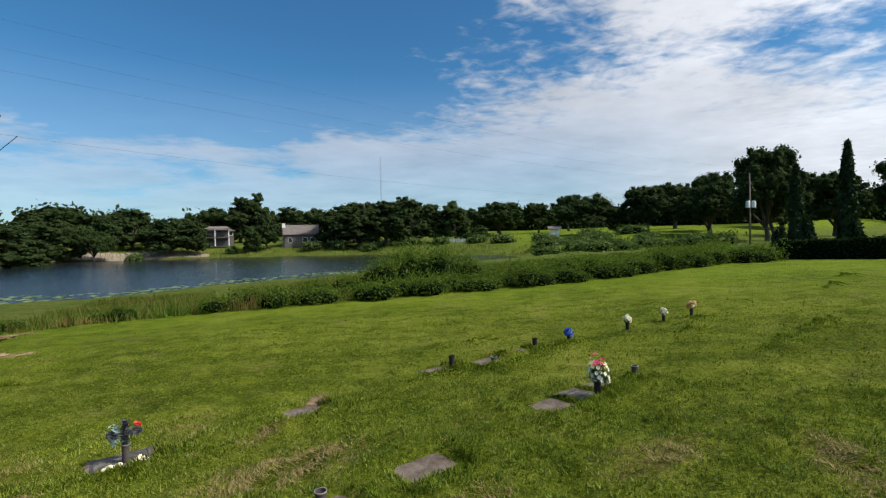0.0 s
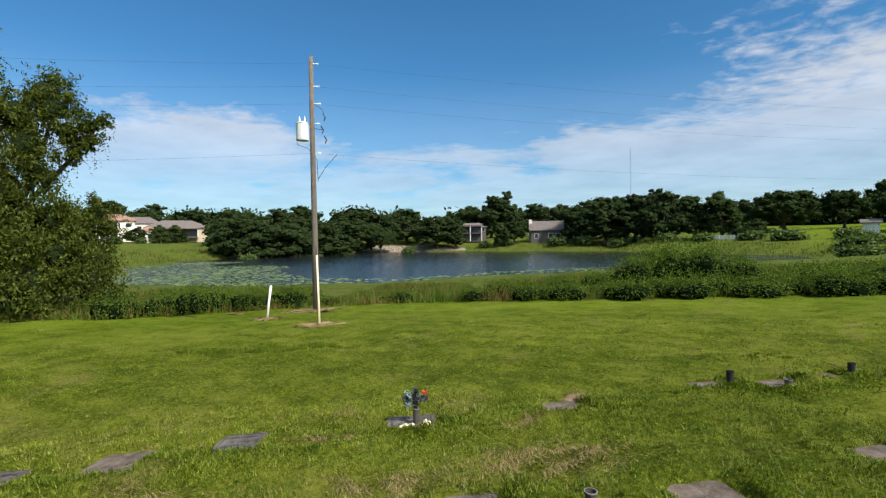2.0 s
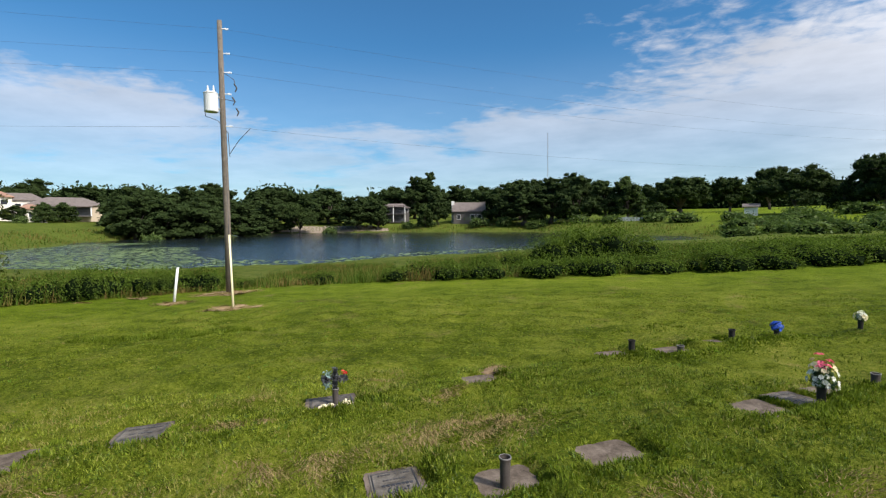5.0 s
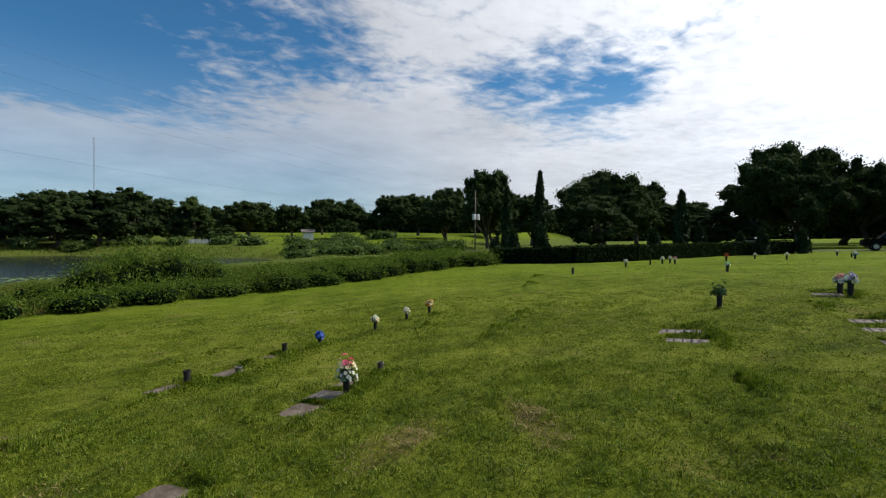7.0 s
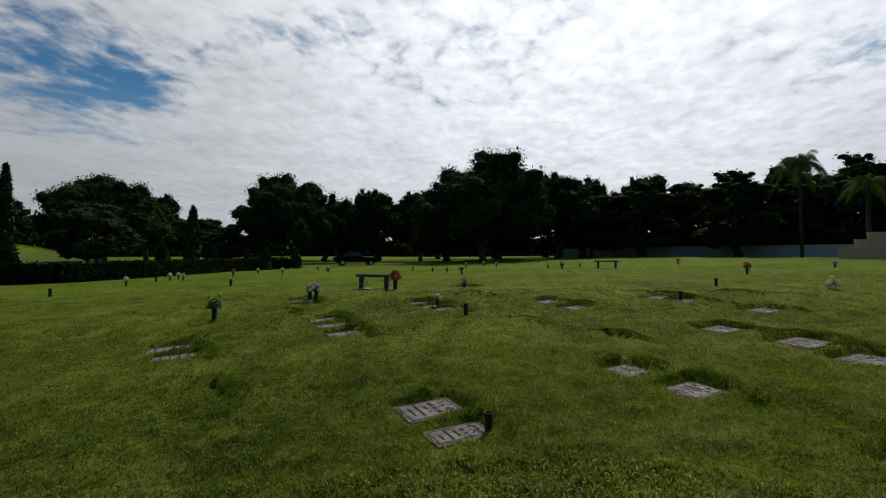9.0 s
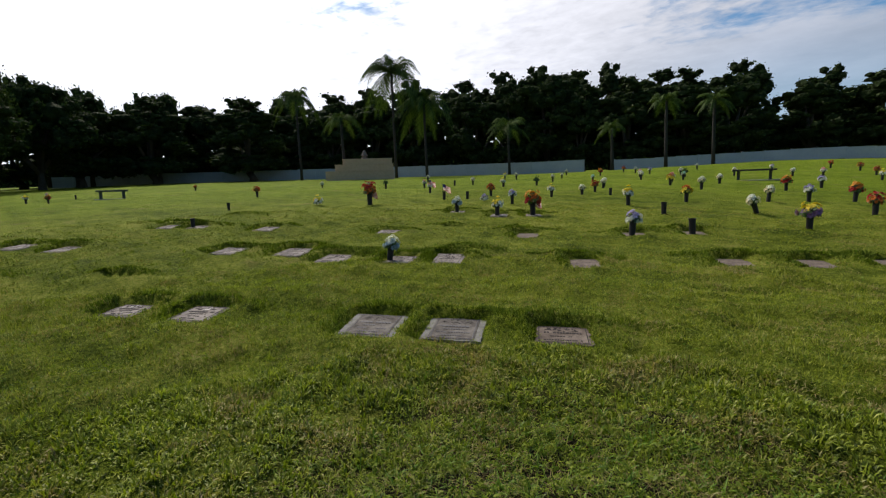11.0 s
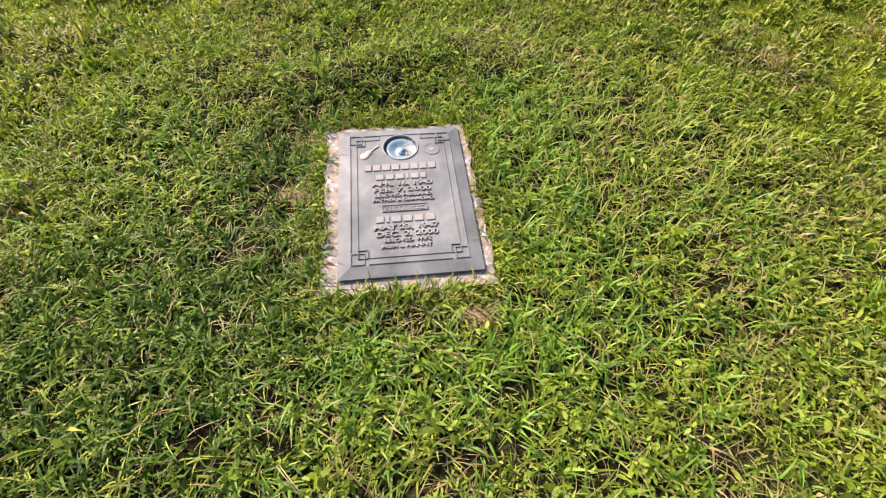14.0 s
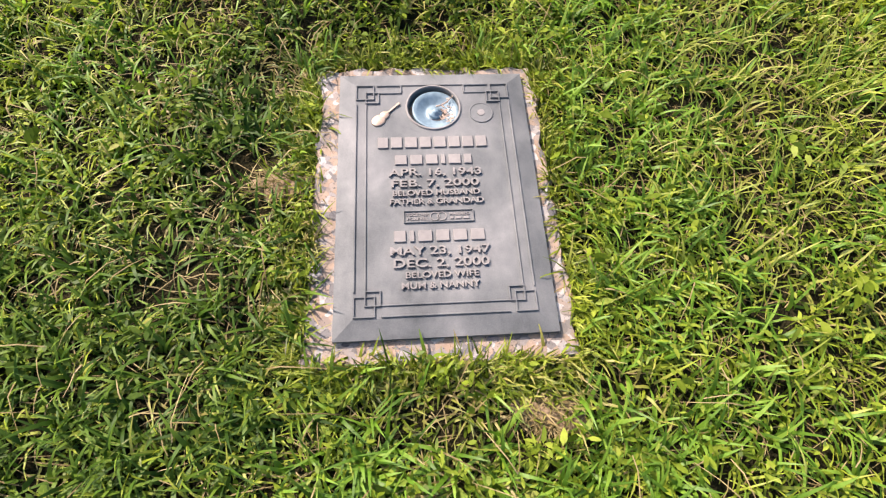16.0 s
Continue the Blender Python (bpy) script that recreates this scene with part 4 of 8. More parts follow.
def marker(x, y, w, l, look_like, label, lift=0.004, turn=TURN, well=False, lines=3):
    """A flat grave marker: slab, plate, relief bars."""
    STONES.append((x, y, w / 2, l / 2, turn))
    BANKS.append(STONES[-1])
    m = Matrix.Translation((x, y, float(land([x], [y])[0]) + lift)) @ Vector((0, 0, 1)).rotation_difference(SLOPE).to_matrix().to_4x4() @ Matrix.Rotation(radians(turn), 4, "Z")
    top = empty("grave_marker", m, label, "grave marker", "flat grave markers")
    slab, plate, ink = {"bronze": ("granite", "bronze_dark", "bronze_worn"), "pale": ("pale_stone", "pale_stone", "pale_ink"), "brown": ("brown_stone", None, None), "rust": ("brown_stone", "brown_stone", "pale_ink"), "grey": ("brown_stone", "mauve_bronze", "bronze_dark"), "mauve": ("old_slab", "mauve_bronze", "bronze_dark")}[look_like]
    rng = random.Random(int(abs(x * 131 + y * 77)))
    bm = bmesh.new()
    n, pts, chip = 10, [], 0.022 if look_like in ("brown", "rust") else 0.006
    for (ax, ay), (bx, by) in zip(((-1, -1), (1, -1), (1, 1), (-1, 1)), ((1, -1), (1, 1), (-1, 1), (-1, -1))):
        for k in range(n):
            f = k / n
            pts.append(((ax + (bx - ax) * f) * w / 2 + rng.uniform(-chip, chip), (ay + (by - ay) * f) * l / 2 + rng.uniform(-chip, chip)))
    upper = [bm.verts.new((px, py, 0.012)) for px, py in pts]
    lower = [bm.verts.new((px * 1.015, py * 1.015, -0.08)) for px, py in pts]
    bm.faces.new(upper)
    for k in range(len(pts)):
        bm.faces.new((upper[k], lower[k], lower[(k + 1) % len(pts)], upper[(k + 1) % len(pts)]))
    bmesh.ops.recalc_face_normals(bm, faces=bm.faces)
    part("slab", bm, M[slab], top)
    if plate:
        e, side = (0.02, 0.06) if look_like == "mauve" else (0.035, 0.035) if plate != slab else (0.02, 0.02)
        pw, pl_ = w - 2 * side, l - 2 * e
        pl = part("plate", box((pw, pl_, 0.010), (0, 0, 0.012), 0.004), M[plate], top)
        bm = bmesh.new()
        frame_lines(bm, pw - 0.03, pl_ - 0.03, 0.009, 0.0178, rise=0.003)
        part("border", bm, M[ink], pl)
        # a cast spray of flowers across the head, then lines of raised lettering
        bm = bmesh.new()
        for k in range(26):
            a_, r_ = rng.uniform(0, 6.28), rng.uniform(0.0, 1.0) ** 0.6
            bx, by = 0.34 * pw * r_ * math.cos(a_), pl_ * (0.30 + 0.11 * r_ * math.sin(a_))
            bmesh.ops.create_icosphere(bm, subdivisions=1, radius=1.0, matrix=Matrix.Translation((bx, by, 0.017)) @ Matrix.Rotation(rng.uniform(0, 3), 4, "Z") @ Matrix.Diagonal((rng.uniform(0.010, 0.026), rng.uniform(0.006, 0.012), 0.006, 1)))
        tagged(part("cast_relief", bm, M[ink] if look_like != "mauve" else M[plate], pl), kind="stuff")
        for k in range(lines):
            y0 = (0.10 - 0.44 * k / max(1, lines - 1)) * pl_
            px, end = (-0.36 if k % 2 == 0 else -0.24) * pw, (0.36 if k % 2 == 0 else 0.24) * pw
            tall = pl_ * (0.075 if k == 0 else 0.045)
            while px < end - 0.008:
                bw = min(rng.uniform(0.010, 0.022) * (1.5 if k == 0 else 1.0), end - px)
                if rng.random() < 0.86:
                    part("inscription", box((bw, tall, 0.005), (px + bw / 2, y0, 0.0182), 0.0012), M[ink], pl)
                px += bw + 0.007
        if well:
            bm = bmesh.new()
            add_lathe(bm, [(0.05, 0.014), (0.052, 0.021), (0.044, 0.021), (0.040, 0.018), (0.0005, 0.0175)], 20, Matrix.Translation((0, l * 0.28, 0)), close=False)
            part("vase_well", bm, M["bronze_dark"], pl)
    return top


GREY, PALE, BROWN = "weathered dark bronze plate on a stone slab sunk in the lawn", "pale granite marker with raised lettering set flush in the lawn", "brown stained stone slab half overgrown by grass"
for x, y, w, l in ((-5.27, 2.66, 0.46, 0.66), (-6.48, 1.08, 0.56, 0.74), (-3.98, 3.80, 0.52, 0.50), (-2.62, 2.50, 0.40, 0.42), (0.37, 5.04, 0.36, 0.46)):
    marker(x, y, w, l, "grey", GREY, lift=-0.012)
for x, y, w, l in ((-5.88, 1.86, 0.48, 0.68), (-1.92, 2.76, 0.40, 0.36), (0.02, 4.68, 0.38, 0.46), (-1.27, 3.40, 0.46, 0.40), (-2.72, 5.00, 0.40, 0.40), (-1.30, 6.55, 0.42, 0.36), (-0.55, 6.92, 0.46, 0.40), (0.05, 7.52, 0.36, 0.36), (0.62, 7.85, 0.36, 0.36), (0.72, 5.40, 0.36, 0.30)):
    marker(x, y, w + 0.05, l + 0.05, "brown", BROWN, lift=-0.024)
for x, y, w, l in ((3.63, 0.09, 0.46, 0.58), (3.09, -0.26, 0.32, 0.54), (5.05, -2.00, 0.40, 0.40), (4.41, -2.52, 0.44, 0.50), (6.64, -4.72, 0.50, 0.66)):
    marker(x, y, w, l, "pale", PALE, lift=-0.012, well=y < -1, lines=4)
marker(1.36, -4.64, 0.50, 0.44, "rust", "crumbling red-brown marker half lost in the turf", lift=-0.016)
for x, y, w, l in ((2.76, -3.58, 0.54, 0.58), (2.12, -4.03, 0.54, 0.56)):
    marker(x, y, w, l, "mauve", "dull mauve-brown bronze plate on a pale stone slab", lift=-0.012, lines=4)
for x, y, w, l in ((5.95, 4.68, 0.40, 0.62), (5.40, 4.16, 0.36, 0.58), (8.60, 3.25, 0.40, 0.60), (7.95, 2.80, 0.40, 0.60), (7.10, 2.24, 0.36, 0.56), (11.45, 5.10, 0.44, 0.60), (5.80, -5.00, 0.46, 0.60)):
    marker(x, y, w, l, "pale", PALE, lift=-0.012)
for x, y in ((11.0, -1.40), (10.07, -1.98), (11.7, -4.15), (11.2, -4.60), (7.49, -3.97), (9.43, -5.50), (10.95, 1.75), (10.4, 1.30), (9.9, 0.95), (4.27, -6.05), (4.80, -5.52), (7.06, -7.02), (8.38, -10.45), (7.05, -10.60), (6.45, -11.25), (15.6, 1.15), (4.42, -6.20)):
    marker(x, y, 0.44, 0.58, "pale", PALE, lift=-0.012)
for x, y in ((1.11, -8.75), (0.29, -9.40), (-0.45, -10.07), (-2.20, -7.15), (2.70, -7.31), (4.76, -8.72), (3.20, -10.05), (2.45, -11.0)):
    marker(x, y, 0.46, 0.60, "brown", BROWN, lift=-0.024)


# ---------------------------------------------------------------- vases and flowers

# places where the turf has closed over a sunken marker
for x, y in ((4.6, -6.9), (8.3, -0.9), (6.9, -2.3), (9.4, 4.4), (3.9, 2.5), (12.4, 0.2), (5.1, -9.3), (6.6, -8.6), (12.6, -6.3), (-0.9, 8.3), (3.6, 9.2), (3.7, 6.9), (5.0, 7.9), (2.9, 8.1), (9.2, 13.0), (11.5, 15.5)):
    BANKS.append((x, y, 0.2, 0.02, TURN))
build_ground()


def vase_kind(name, height, radius, mat, label, flare=1.12):
    """A tapered metal flower vase with a rolled rim, open at the top."""
    top = empty(name, Matrix(), label, "vase", "cemetery vases")
    bm = bmesh.new()
    r, h = radius, height
    add_lathe(bm, [(r * 0.92, -0.03), (r * 0.95, 0.0), (r * flare * 0.97, h * 0.93), (r * flare * 1.10, h * 0.94), (r * flare * 1.12, h), (r * flare * 0.98, h), (r * flare * 0.92, h * 0.9), (r * 0.8, h * 0.45), (0.0005, h * 0.44)], 20, close=False)
    part("vase_body", bm, M[mat], top, smooth=False)
    bm = bmesh.new()
    add_lathe(bm, [(r * flare * 1.00, h * 0.985), (r * flare * 1.13, h * 0.985), (r * flare * 1.13, h + 0.004), (r * flare * 1.00, h + 0.004)], 20, close=False)
    part("rim", bm, M["rim"] if mat == "vase_brown" else M[mat], top)
    return top


def bouquet_kind(colours, spread, tall, heads, head, seed, label, leafy=1.0):
    """A bunch of silk flowers: stems and leaves, and heads of petals by colour."""
    rng = np.random.default_rng(seed)
    top = empty("flower_bouquet", Matrix(), label, "flowers", "silk flower bouquets")
    n, heads, head = int(70 * leafy), int(heads * 1.3), head * 0.88
    d = rng.normal(size=(n, 3))
    d[:, 2] = np.abs(d[:, 2]) * 0.8
    d /= np.linalg.norm(d, axis=1, keepdims=True)
    c = d * (spread, spread, tall * 0.8) * rng.uniform(0.35, 1.0, (n, 1)) + (0, 0, tall * 0.05)
    sheet("foliage", [rhombs(c, spread * 0.30, rng, 1.2, facing=d * 0.6)], None, M["stem"], top)
    per = max(1, heads // len(colours))
    golden = 2.39996
    k0 = 0
    for col in colours:
        faces = []
        for k in range(per):
            i = k0 * 1.0
            k0 += 1
            t = (i + 0.5) / (per * len(colours))
            el = math.acos(1 - t * 1.05)
            az = golden * i * (1 if seed % 2 else 1.7)
            way = np.array([math.sin(el) * math.cos(az), math.sin(el) * math.sin(az), max(math.cos(el), -0.1)])
            at = way * (spread, spread, tall) * rng.uniform(0.62, 1.18) + (0, 0, tall * 0.12)
            a = np.cross(way, (0.3, 0.2, 0.9))
            a /= np.linalg.norm(a)
            b = np.cross(way, a)
            s = head * rng.uniform(0.75, 1.25)
            for ringn, (cnt, reach, rise) in enumerate(((6, 1.0, 0.15), (5, 0.6, 0.5))):
                for p in range(cnt):
                    q = 2 * math.pi * (p + 0.5 * ringn) / cnt
                    u = math.cos(q) * a + math.sin(q) * b
                    v = -math.sin(q) * a + math.cos(q) * b
                    tip = at + u * s * reach + way * s * rise
                    faces.append([at, at + u * s * 0.55 * reach + v * s * 0.38 + way * s * 0.25, tip, at + u * s * 0.55 * reach - v * s * 0.38 + way * s * 0.25])
        sheet("blossoms", [np.array(faces)], None, M[col], top)
    return top


def flag_kind():
    top = empty("small_flag", Matrix(), "small striped flag on a thin stick", "flag", "small flags")
    bm = bmesh.new()
    add_tube(bm, [(0, 0, 0), (0, 0, 0.42)], [0.004, 0.004], 6)
    part("stick", bm, M["bronze_dark"], top)

    def cloth(u, v):
        return (0.005 + u * 0.20 + 0.02 * v, 0.03 * math.sin(u * 5.5 + v) + 0.05 * u, 0.41 - v * 0.17 - u * 0.10 + 0.012 * math.sin(u * 7))

    for name, mat, bands, lift in (("stripe", "flag_red", [k for k in range(0, 13, 2)], 0), ("stripe", "flag_white", [k for k in range(1, 13, 2)], 0)):
        bm = bmesh.new()
        for k in bands:
            for j in range(8):
                u0, u1 = j / 8, (j + 1) / 8
                if k < 7 and u1 <= 0.376:
                    continue
                bm.faces.new([bm.verts.new(cloth(*p)) for p in ((u0, k / 13), (u1, k / 13), (u1, (k + 1) / 13), (u0, (k + 1) / 13))])
        bmesh.ops.solidify(bm, geom=bm.faces[:], thickness=0.001)
        part(name, bm, M[mat], top)
    bm = bmesh.new()
    for j in range(3):
        for k in range(7):
            bm.faces.new([bm.verts.new(cloth(*p)) for p in ((j / 8, k / 13), ((j + 1) / 8, k / 13), ((j + 1) / 8, (k + 1) / 13), (j / 8, (k + 1) / 13))])
    bmesh.ops.solidify(bm, geom=bm.faces[:], thickness=0.001)
    part("canton", bm, M["flag_blue"], top)
    return top


VASE = {
    "black": vase_kind("flower_vase", 0.24, 0.045, "vase", "black tapered metal cemetery vase standing in the grass"),
    "short": vase_kind("flower_vase", 0.13, 0.055, "vase_brown", "short brown bronze vase stub standing in its marker", 1.0),
    "brown": vase_kind("flower_vase", 0.22, 0.035, "vase_brown", "brown bronze cemetery vase standing on its marker", 1.05),
}
BUNCH = {
    "pink": bouquet_kind(["pink", "cream", "snow", "snow"], 0.135, 0.34, 40, 0.042, 1, "large bouquet of pink, white and cream silk flowers", 1.6),
    "blue": bouquet_kind(["blue"], 0.10, 0.13, 20, 0.055, 2, "round bunch of bright blue silk flowers", 0.6),
    "white": bouquet_kind(["snow", "cream"], 0.10, 0.15, 18, 0.050, 3, "bunch of white silk flowers"),
    "peach": bouquet_kind(["peach", "cream", "amber"], 0.12, 0.17, 20, 0.052, 4, "bunch of peach and cream silk flowers"),
    "red": bouquet_kind(["red", "orange"], 0.12, 0.18, 22, 0.050, 5, "bunch of red and orange silk flowers"),
    "lilac": bouquet_kind(["lilac", "snow"], 0.11, 0.15, 20, 0.050, 6, "bunch of lilac and white silk flowers"),
    "yellow": bouquet_kind(["yellow", "snow"], 0.11, 0.16, 18, 0.052, 7, "bunch of yellow and white silk flowers"),
    "autumn": bouquet_kind(["amber", "orange", "red"], 0.14, 0.22, 26, 0.052, 8, "autumn-coloured bouquet of orange and amber silk flowers"),
    "rose": bouquet_kind(["rose", "snow"], 0.10, 0.14, 18, 0.048, 9, "bunch of dusty rose and white silk flowers"),
    "greyblue": bouquet_kind(["snow", "greyblue"], 0.11, 0.16, 22, 0.050, 10, "white and faded blue silk flowers leaning in a vase"),
    "green": bouquet_kind(["stem"], 0.12, 0.22, 10, 0.050, 11, "dark green leafy spray in a black vase", 1.8),
    "mixed": bouquet_kind(["yellow", "purple"], 0.14, 0.17, 22, 0.055, 12, "bouquet of yellow and dark purple silk flowers"),
    "festive": bouquet_kind(["snow", "red_silk", "blue", "red_silk", "snow"], 0.15, 0.22, 26, 0.052, 16, "leaning bouquet of red, white and blue silk flowers"),
    "mint": bouquet_kind(["mint", "snow"], 0.09, 0.12, 14, 0.045, 14, "small bunch of mint-green silk flowers"),
    "orange": bouquet_kind(["orange", "yellow"], 0.12, 0.15, 20, 0.052, 15, "bright orange and yellow silk flowers"),
}
FLAG = flag_kind()
placed = random.Random(11)


def offering(x, y, vase="black", bunch=None, tilt=0.0, size=1.0, flags=0):
    """A vase on the ground with its flowers."""
    turn = placed.uniform(0, 360)
    lean = Matrix.Rotation(radians(tilt), 4, Vector((0.8, -0.5, 0)).normalized())
    m = Matrix.Translation((x, y, ground_z(x, y) + 0.012)) @ lean @ Matrix.Rotation(radians(turn), 4, "Z") @ Matrix.Scale(size, 4)
    if vase:
        copy_thing(VASE[vase], m)
        STONES.append((x, y, 0.06, 0.06, 0))
    if bunch:
        copy_thing(BUNCH[bunch], m @ Matrix.Translation((0, 0, {"black": 0.21, "short": 0.11, "brown": 0.19, None: 0.02}[vase])))
    for k in range(flags):
        copy_thing(FLAG, Matrix.Translation((x + 0.07 * (k + 1), y - 0.06 * k, ground_z(x, y))) @ Matrix.Rotation(radians(-140 + 25 * k), 4, "Z") @ Matrix.Scale(1.3, 4))


# towards the lake
offering(-3.92, 3.78, "brown", None, size=0.85)


def twig_cross(x, y, z, turn):
    """A cross of bound grey twigs with a teal ribbon and one red flower, stuck in a vase."""
    rng = np.random.default_rng(13)
    top = empty("memorial_cross", Matrix.Translation((x, y, z)) @ Matrix.Rotation(radians(turn), 4, "Z"), "withered grey twig cross with teal ribbon and red flower", "memorial cross")
    n = 260
    up_ = rng.random(n) < 0.55
    along_ = rng.uniform(-1, 1, n)
    c = np.stack([np.where(up_, 0, along_ * 0.115), 0 * along_, np.where(up_, 0.10 + along_ * 0.10, 0.10)], 1) + rng.normal(size=(n, 3)) * 0.009
    sheet("brushwood", [rhombs(c, 0.021, rng, 1.8)], None, M["slate"], top)
    bm = bmesh.new()
    add_tube(bm, [(0, 0, -0.10), (0, 0, 0.21)], [0.012, 0.008], 7)
    part("upright", bm, M["bark"], top)
    bm = bmesh.new()
    add_tube(bm, [(-0.11, 0, 0.10), (0.11, 0, 0.10)], [0.009, 0.009], 7)
    part("crossbar", bm, M["bark"], top)
    for z0 in (0.155, 0.045):
        c = np.array((-0.075, 0.0, z0)) + rng.normal(size=(16, 3)) * (0.022, 0.012, 0.016)
        sheet("ribbon", [rhombs(c, 0.020, rng, 1.3)], None, M["teal"], top)
    c = np.array((0.095, -0.01, 0.150)) + rng.normal(size=(26, 3)) * 0.014
    sheet("flower", [rhombs(c, 0.016, rng, 1.0)], None, M["red_silk"], top)


twig_cross(-3.92, 3.78, ground_z(-3.92, 3.78) + 0.205, 32)
offering(-6.40, 0.98, "brown", None)
offering(-1.90, 2.68, "brown", None)
offering(0.53, 4.90, "black", "pink", size=0.78)
offering(1.13, 5.42, "short", None, size=0.72)
offering(-1.06, 6.45, "black", None, size=0.85)
offering(-0.43, 6.85, "short", None, size=0.8)
offering(0.29, 7.46, "black", None, size=0.85)
offering(0.91, 7.77, "black", "blue", size=0.72)
offering(2.15, 8.47, "black", "white", size=0.74)
offering(3.18, 9.32, "black", "white", size=0.74)
offering(3.96, 9.79, "black", "peach", size=0.76)
# up the slope
offering(3.12, -0.50, "black", None, size=0.70)
offering(8.45, 5.63, "black", "green", size=1.15)
offering(11.72, 4.97, "black", "rose", size=1.2)
offering(11.36, 4.63, "black", "lilac", size=1.2)
for x, y, b in ((13.4, 15.2, None), (19.4, 17.7, "white"), (22.4, 18.6, None), (23.3, 18.5, "white"), (24.9, 19.2, "white"), (23.6, 17.9, "rose"), (28.4, 17.9, "red"), (17.7, 11.2, "mint"), (32.5, 18.5, "white"), (32.0, 16.3, "white"), (39.4, 16.8, "white"), (33.5, 13.4, "greyblue"), (36.3, 14.7, None), (33.9, 7.0, None), (29.9, 4.8, None), (29.5, 3.8, None), (26.6, 2.5, "mixed"), (38.8, 3.6, "white"), (42.5, 2.4, "white"), (38.9, 1.1, "greyblue"), (32.7, -2.7, "yellow")):
    offering(x, y, "black", b, size=1.1)
offering(10.2, 1.13, "black", "white", size=0.8)
offering(9.13, 0.35, "black", None, size=0.9)
offering(11.34, -4.55, "black", None, size=0.95)
offering(14.64, -6.58, "black", None, size=0.95)
offering(15.66, 1.12, "black", "rose", size=1.1)
offering(14.70, 3.32, "black", "red", size=1.5)
offering(13.98, 3.42, "black", None, size=1.1)
offering(21.3, -10.3, "black", "red", size=1.15)
offering(13.35, -8.97, None, "yellow", size=1.3)
offering(26.9, -16.9, "black", "greyblue")
offering(31.2, -3.5, "black", "autumn")
offering(35.1, -5.1, "black", None)
offering(40.5, -4.2, "black", "rose")
offering(37.8, -12.6, "black", "red")
# across the field behind the memorial
offering(4.91, -5.42, "black", "greyblue", 8, 1.0)
offering(8.38, -10.42, "black", "greyblue", size=1.15)
offering(7.10, -10.60, "black", "yellow", size=1.2)
offering(6.48, -11.28, "black", "autumn", size=1.5, flags=1)
offering(11.91, -10.02, "black", "red", size=1.75, flags=2)
for x, y, b in ((20.9, -16.3, "white"), (19.9, -16.7, "green"), (13.97, -14.5, "rose"), (11.36, -12.8, None), (17.7, -17.5, "rose"), (18.1, -20.1, None), (10.8, -13.4, None), (17.1, -20.5, "white"), (10.66, -14.5, "red"), (8.47, -12.96, "lilac"), (13.5, -18.7, "yellow"), (8.93, -15.8, "yellow"), (8.36, -16.9, "white"), (12.7, -20.2, "green"), (15.0, -25.0, "white"), (19.5, -33.0, "white"), (12.8, -25.6, "mint"), (8.73, -18.5, "red"), (9.89, -21.4, "white"), (7.36, -17.1, None), (9.4, -20.4, "white")):
    offering(x, y, "black", b, size=1.1, flags=1 if (x, y) in ((13.97, -14.5), (11.36, -12.8)) else 0)
offering(9.71, -13.06, None, "lilac", size=1.1)
for x, y, b, tilt in ((3.23, -9.98, "lilac", 4), (2.47, -10.95, None, -3), (4.01, -13.4, None, 0), (5.54, -14.65, "yellow", 0), (4.75, -16.94, "orange", 0), (2.32, -14.77, "white", -22), (2.82, -18.07, "white", 5), (0.90, -12.58, "mixed", 0), (1.99, -18.99, "lilac", 0), (1.01, -19.81, "autumn", 4), (0.27, -16.46, "red", 0), (-1.49, -16.84, "yellow", 4), (-2.06, -14.25, "festive", 12), (-3.79, -22.78, None, 0), (-1.02, -21.06, "green", 0), (0.64, -30.9, "white", 0), (-0.36, -31.8, "rose", 0), (-0.16, -26.8, None, 0)):
    offering(x, y, "black", b, tilt, 1.30, flags=1 if x == -2.06 else 0)
for x, y, b in ((5.9, -37.4, "white"), (4.5, -38.1, "rose"), (5.4, -47.0, "red"), (3.4, -44.0, "red"), (2.2, -39.6, "red"), (0.7, -41.8, "white"), (-6.3, -45.7, "autumn"), (12.0, -36.0, "white"), (13.5, -33.0, "rose"), (11.0, -34.0, "green"), (15.0, -38.0, "lilac"), (10.0, -31.0, "mint"), (17.5, -41.0, "white"), (9.0, -37.0, "white"), (20.0, -44.0, "red"), (23.5, -40.0, "white"), (25.0, -33.0, "yellow"), (28.0, -27.0, "white"), (-3.0, -50.0, "white"), (8.2, -24.5, "orange"), (7.0, -27.5, "white"), (9.6, -28.3, "rose"), (11.8, -29.4, "white"), (6.2, -22.6, "white"), (3.6, -24.2, "autumn"), (2.9, -27.0, "lilac"), (1.6, -35.2, "yellow"), (8.0, -42.0, "lilac"), (14.2, -45.5, "white"), (18.3, -36.6, "autumn"), (21.8, -30.4, "white")):
    offering(x, y, "black", b, size=1.35)
for thing in (*VASE.values(), *BUNCH.values(), FLAG):
    for o in (*thing.children_recursive, thing):
        bpy.data.objects.remove(o)
